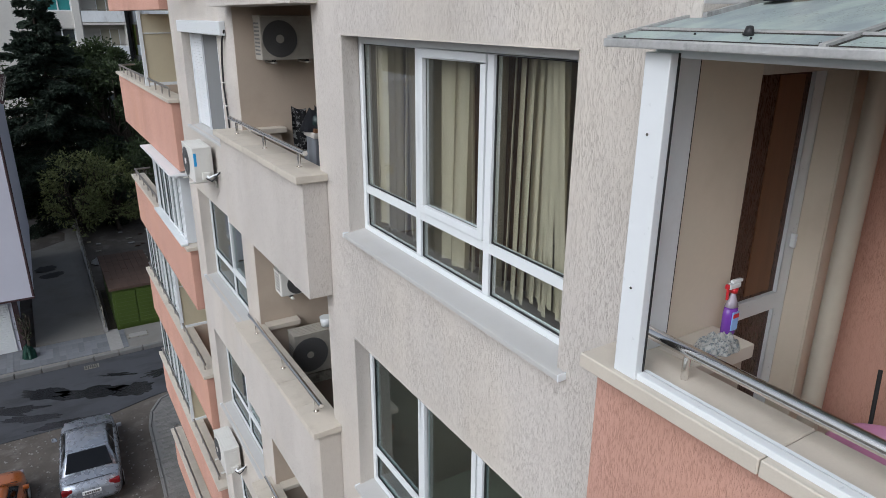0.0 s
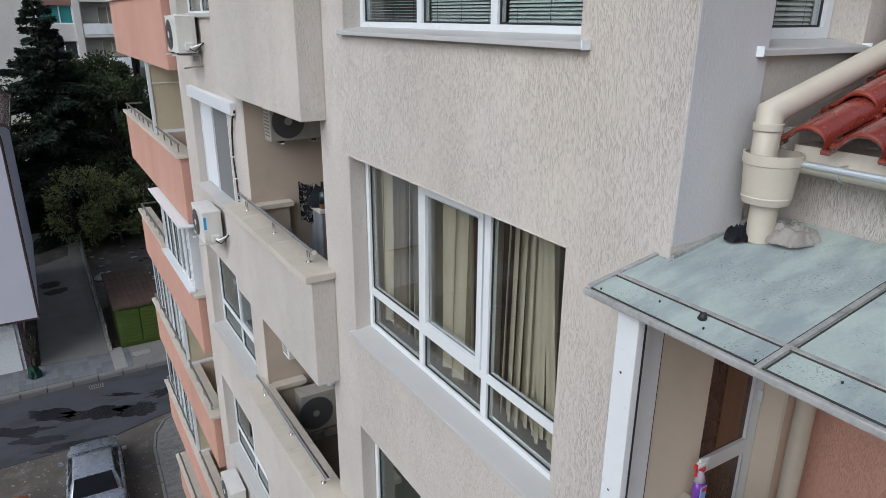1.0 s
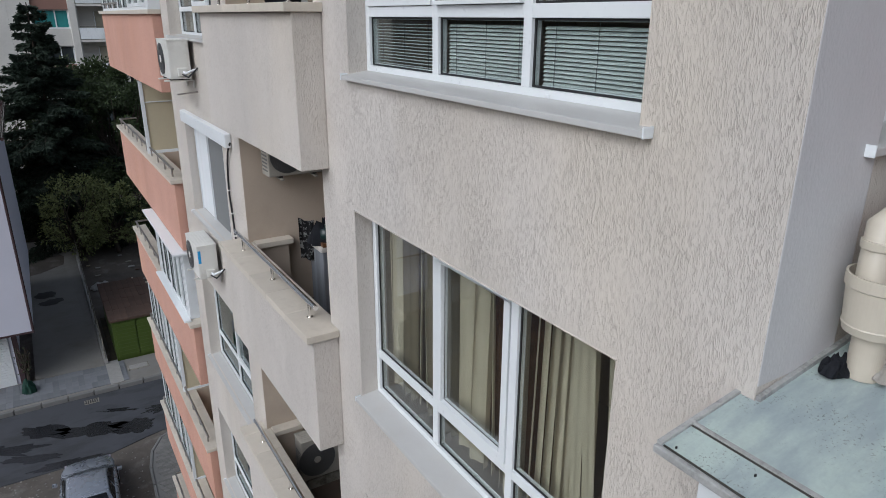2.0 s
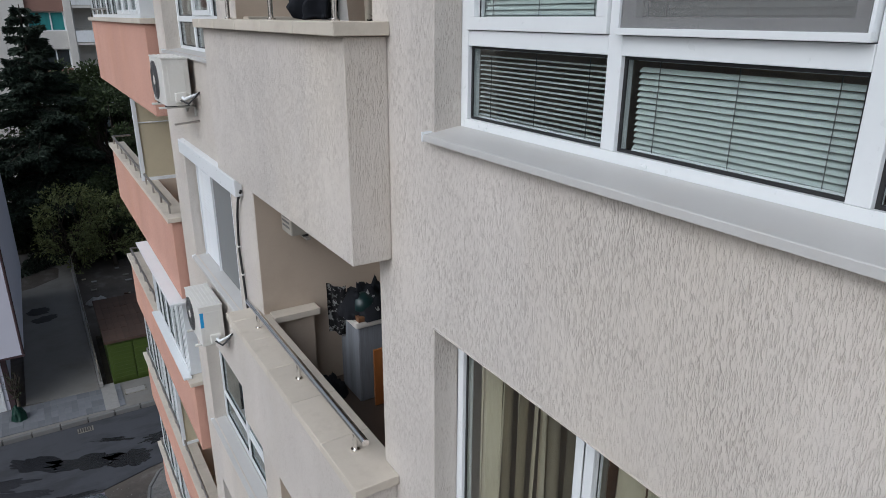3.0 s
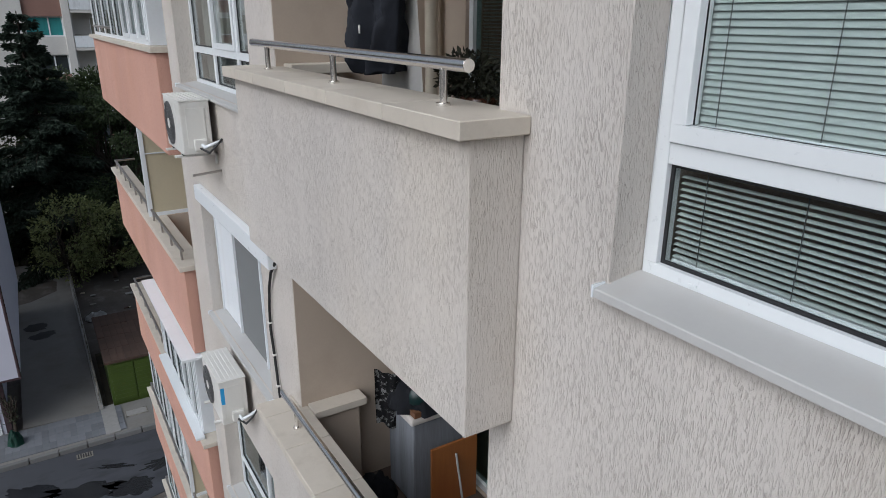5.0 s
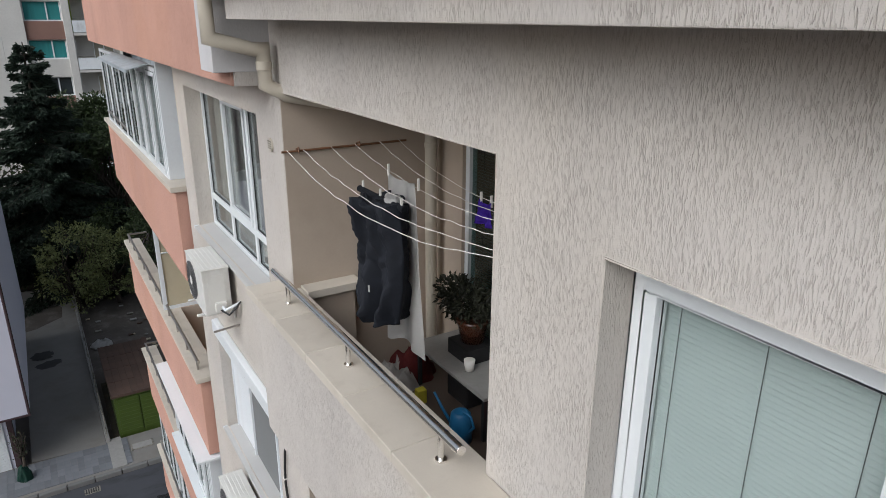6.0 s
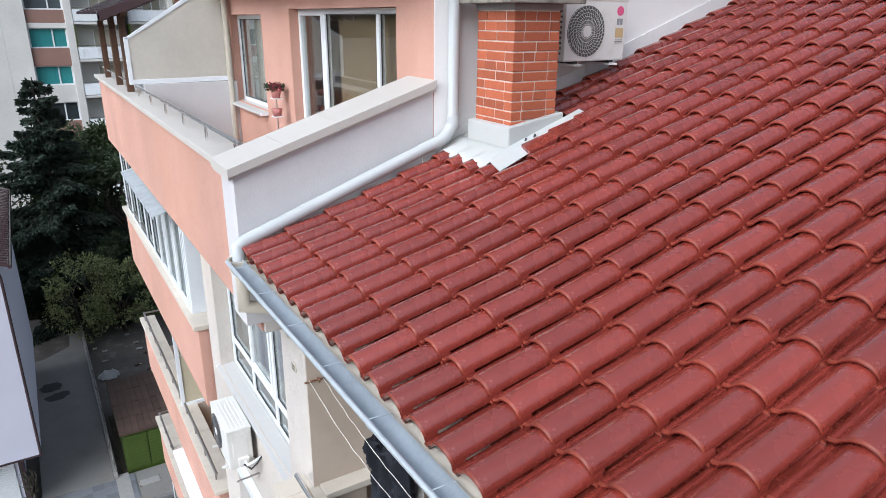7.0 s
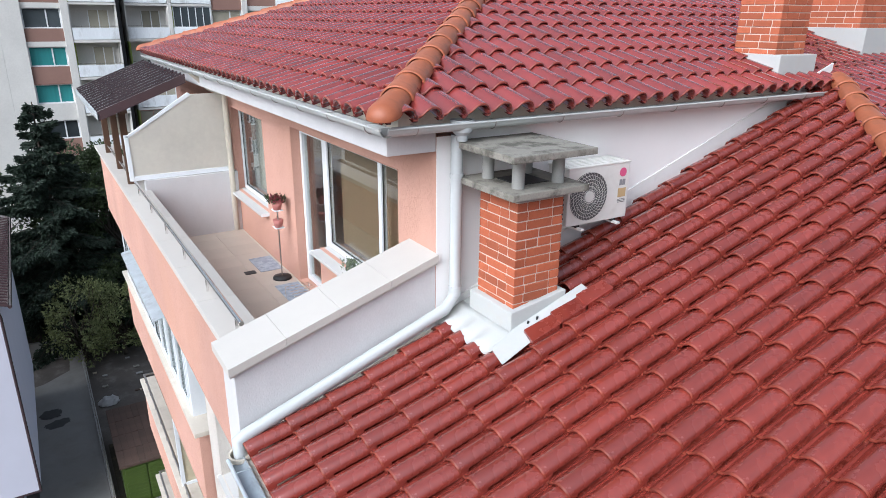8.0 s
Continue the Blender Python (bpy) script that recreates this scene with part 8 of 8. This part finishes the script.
# ---- parked cars ----
def car(x, y, z, turn, paint, label):
    """A saloon, nose along local +y: lofted body and cabin, glass, lamps, wheels."""
    m = pose(x, y, z, 0, 0, turn)
    ob = thing("car", (x, y, z), label, "car", "parked cars")

    def place(bm):
        bm.transform(m)
        return bm

    def loft(sections, smooth=True):
        bm = B()
        rings = [[bm.verts.new(p) for p in ring] for ring in sections]
        n = len(rings[0])
        for a, c in zip(rings, rings[1:]):
            for k in range(n):
                bm.faces.new((a[k], a[(k + 1) % n], c[(k + 1) % n], c[k])).smooth = smooth
        bm.faces.new(rings[0][::-1])
        bm.faces.new(rings[-1])
        return bm
    stations = [(-2.27, 0.62, 0.42, 0.72), (-2.22, 0.74, 0.30, 0.86), (-2.05, 0.82, 0.24, 0.97), (-1.6, 0.87, 0.20, 1.0), (-0.6, 0.885, 0.20, 0.97), (0.6, 0.885, 0.20, 0.93),
                (1.2, 0.87, 0.20, 0.90), (1.75, 0.83, 0.22, 0.84), (2.08, 0.74, 0.26, 0.74), (2.24, 0.60, 0.34, 0.60)]
    rings = []
    for yy, w, lo, hi in stations:
        half = [(0.0, lo), (w * 0.9, lo), (w * 0.99, lo + 0.12), (w, lo + (hi - lo) * 0.55), (w * 0.97, hi - 0.10), (w * 0.88, hi - 0.025), (w * 0.5, hi + 0.012), (0.0, hi + 0.02)]
        rings.append([(px, yy, pz) for px, pz in half] + [(-px, yy, pz) for px, pz in half[-2:0:-1]])
    part("body", place(loft(rings)), paint, ob)
    cabin = [(-1.62, 0.70, 0.99, 1.0), (-1.02, 0.66, 0.97, 1.36), (-0.55, 0.63, 0.96, 1.42), (0.15, 0.62, 0.95, 1.42), (0.42, 0.63, 0.94, 1.36), (1.12, 0.72, 0.90, 0.93)]
    rings = []
    for yy, w, lo, hi in cabin:
        half = [(0.0, lo - 0.03), (w + 0.12, lo - 0.03), (w + 0.04, lo + (hi - lo) * 0.5), (w * 0.93, hi - 0.03), (w * 0.75, hi), (0.0, hi + 0.015)]
        rings.append([(px, yy, pz) for px, pz in half] + [(-px, yy, pz) for px, pz in half[-2:0:-1]])
    part("cabin", place(loft(rings)), paint, ob)
    CARGLASS = bpy.data.materials.get("car_glass") or surface("car_glass", (0.012, 0.014, 0.018), 0.08, spread=0.05, bump=0.0)

    def quad(pts, lift):
        bm = B()
        a = [bm.verts.new(p) for p in pts]
        bm.faces.new(a)
        bmesh.ops.solidify(bm, geom=bm.faces[:], thickness=0.01)
        bmesh.ops.translate(bm, verts=bm.verts[:], vec=lift)
        return bm
    part("rear_window", place(quad([(-0.66, -1.60, 1.03), (0.66, -1.60, 1.03), (0.54, -1.03, 1.375), (-0.54, -1.03, 1.375)], (0, -0.018, 0.022))), CARGLASS, ob, "dark rear window")
    part("windscreen", place(quad([(-0.54, 0.43, 1.37), (0.54, 0.43, 1.37), (0.66, 1.08, 0.97), (-0.66, 1.08, 0.97)], (0, 0.015, 0.022))), CARGLASS, ob, "dark windscreen")
    for s in (-1, 1):
        for y0, y1 in ((-1.05, -0.32), (-0.26, 0.75)):
            t0, t1 = max(y0, -0.95), min(y1, 0.35)
            part("side_window", place(quad([(s * 0.765, y0 - (0.15 if y0 < -0.9 else 0), 1.0), (s * 0.765, y1 + (0.1 if y1 > 0.5 else 0), 0.97), (s * 0.625, t1, 1.345), (s * 0.625, t0, 1.345)], (s * 0.012, 0, 0))), CARGLASS, ob)
        mir = part("mirror", place(box(B(), s * 0.90, s * 1.06, 0.62, 0.72, 0.93, 1.05)), paint, ob, bevel=0.03)
        part("tail_lamp", place(box(B(), s * 0.50, s * 0.80, -2.245, -2.10, 0.70, 0.87)), surface("tail_red", (0.16, 0.008, 0.01), 0.2), ob, "dark red tail lamp", bevel=0.03)
        part("head_lamp", place(box(B(), s * 0.42, s * 0.74, 2.0, 2.16, 0.52, 0.68)), CLEARPL, ob, "clear headlamp", bevel=0.03)
        for yy in (-1.35, 1.35):
            wh = part("wheel", place(tube(B(), [(s * 0.68, yy, 0.31), (s * 0.895, yy, 0.31)], 0.31, 24)), BLACK, ob, "black tyre", bevel=0.03)
            part("rim", place(tube(B(), [(s * 0.88, yy, 0.31), (s * 0.905, yy, 0.31)], 0.20, 20)), ZINC, wh, "grey wheel rim")
    part("number_plate", place(box(B(), -0.26, 0.26, -2.30, -2.27, 0.62, 0.73)), PVC, ob, "white plate with dark bars")
    for i in range(7):
        part("plate_bar", place(box(B(), -0.19 + i * 0.06, -0.15 + i * 0.06, -2.304, -2.298, 0.645, 0.705)), BLACK, ob)
    part("boot_seam", place(box(B(), -0.62, 0.62, -2.09, -2.08, 0.98, 1.0)), BLACK, ob)
    part("bonnet_seam", place(box(B(), -0.70, 0.70, 1.17, 1.185, 0.915, 0.93)), BLACK, ob)
    return ob


SILVER = surface("silver_paint", (0.34, 0.37, 0.42), 0.28, 0.6, spread=0.04, coarse=2, fine=4, bump=0.0, coat=0.6)
ORANGE = surface("orange_paint", (0.42, 0.12, 0.025), 0.3, 0.2, spread=0.05, coarse=2, fine=4, bump=0.0, coat=0.6)
car(-0.28, 22.05, -0.02, -3, SILVER, "silver saloon car parked on the dirt lot")
car(-3.1, 20.0, -0.02, -5, ORANGE, "orange car parked on the dirt lot")

# stones of the dirt lot
r = random.Random(77)
bm = B()
for i in range(900):
    x, y = r.uniform(-5, 2.2), r.uniform(14, 25.2)
    if x > 1.5 + (y - 19) * 0.07 - 0.1:
        continue
    q = r.uniform(0.012, 0.05)
    vs = [bm.verts.new((x + q * a * r.uniform(0.7, 1.3), y + q * c * r.uniform(0.7, 1.3), -0.03 + q * h)) for a, c, h in ((1, 0, 0), (0, 1, 0), (-1, 0, 0), (0, -1, 0), (0, 0, 0.9))]
    for k in range(4):
        bm.faces.new((vs[k], vs[(k + 1) % 4], vs[4]))
solid("gravel", bm, surface("gravel_stone", (0.20, 0.19, 0.18), 0.9, spread=0.3, islands=0.8), "loose grey gravel on the dirt lot", "gravel", kind="stuff")

# damp stains and puddle films on street and driveway
WET = surface("wet_film", (0.014, 0.015, 0.017), 0.22, spread=0.3, coarse=3, fine=40, bump=0.05)
DAMP = surface("damp_film", (0.045, 0.045, 0.043), 0.6, spread=0.3, coarse=3, fine=40, bump=0.05)


def film(name, cx, cy, rx, ry, turn, seed, material, label, z=None, ragged=0.45):
    """A flat wet patch with a ragged outline."""
    bm = B()
    n = 72
    c, s = math.cos(radians(turn)), math.sin(radians(turn))
    ring = []
    for i in range(n):
        a = 2 * math.pi * i / n
        q = 1 + ragged * noise.noise(Vector((math.cos(a) * 1.6, math.sin(a) * 1.6, seed))) + ragged * 0.7 * noise.noise(Vector((math.cos(a) * 5, math.sin(a) * 5, seed + 3)))
        u, v = rx * q * math.cos(a), ry * q * math.sin(a)
        x, y = cx + u * c - v * s, cy + u * s + v * c
        ring.append((x, y))
    base = (lambda x, y: ground_height(x, y) + 0.062) if z is None else (lambda x, y: z)
    prism(bm, ring, lambda x, y: base(x, y) + 0.001, lambda x, y: base(x, y) + 0.005)
    return solid(name, bm, material, label, "stain", kind="structure")


for i, (x, y, a, c, turn, rag) in enumerate(((-1.3, 28.0, 1.1, 0.40, -38, 0.5), (0.1, 27.35, 1.3, 0.42, -18, 0.55), (1.6, 26.75, 0.9, 0.45, -25, 0.5), (-3.3, 27.6, 1.3, 0.42, -20, 0.9),
                                            (-1.9, 26.35, 0.9, 0.28, -22, 0.5), (-0.9, 25.45, 1.1, 0.22, -8, 0.5), (1.2, 28.3, 0.75, 0.10, -22, 0.8), (-5.2, 28.6, 1.6, 0.5, -12, 0.5), (3.2, 27.6, 0.9, 0.3, 5, 0.9))):
    film("wet_patch", x, y, a, c, turn, 3.1 * i, WET, "dark wet patch drying on the asphalt", 0.0, rag)
for i, (x, y, a, c) in enumerate(((-0.82, 41.6, 0.55, 0.42), (-0.60, 40.6, 0.6, 0.36), (-0.50, 37.7, 0.6, 0.5), (-0.85, 38.9, 0.35, 0.3), (-0.48, 33.6, 0.55, 0.42), (-0.3, 36.6, 0.35, 0.22))):
    film("damp_stain", x, y, a, c, 10 * i, 5.7 * i + 1, DAMP, "dark oval damp stain on the driveway concrete", None, 0.3)
grate = thing("drain_grate", (0.33, 29.6, 0.0), "small rusty iron drain grate by the kerb", "drain grate")
part("rim", box(B(), 0.05, 0.62, 29.42, 29.78, -0.02, 0.012), CONCRETE, grate)
for i in range(6):
    part("bar", box(B(), 0.10 + i * 0.085, 0.145 + i * 0.085, 29.46, 29.74, 0.008, 0.02), BLACK, grate)
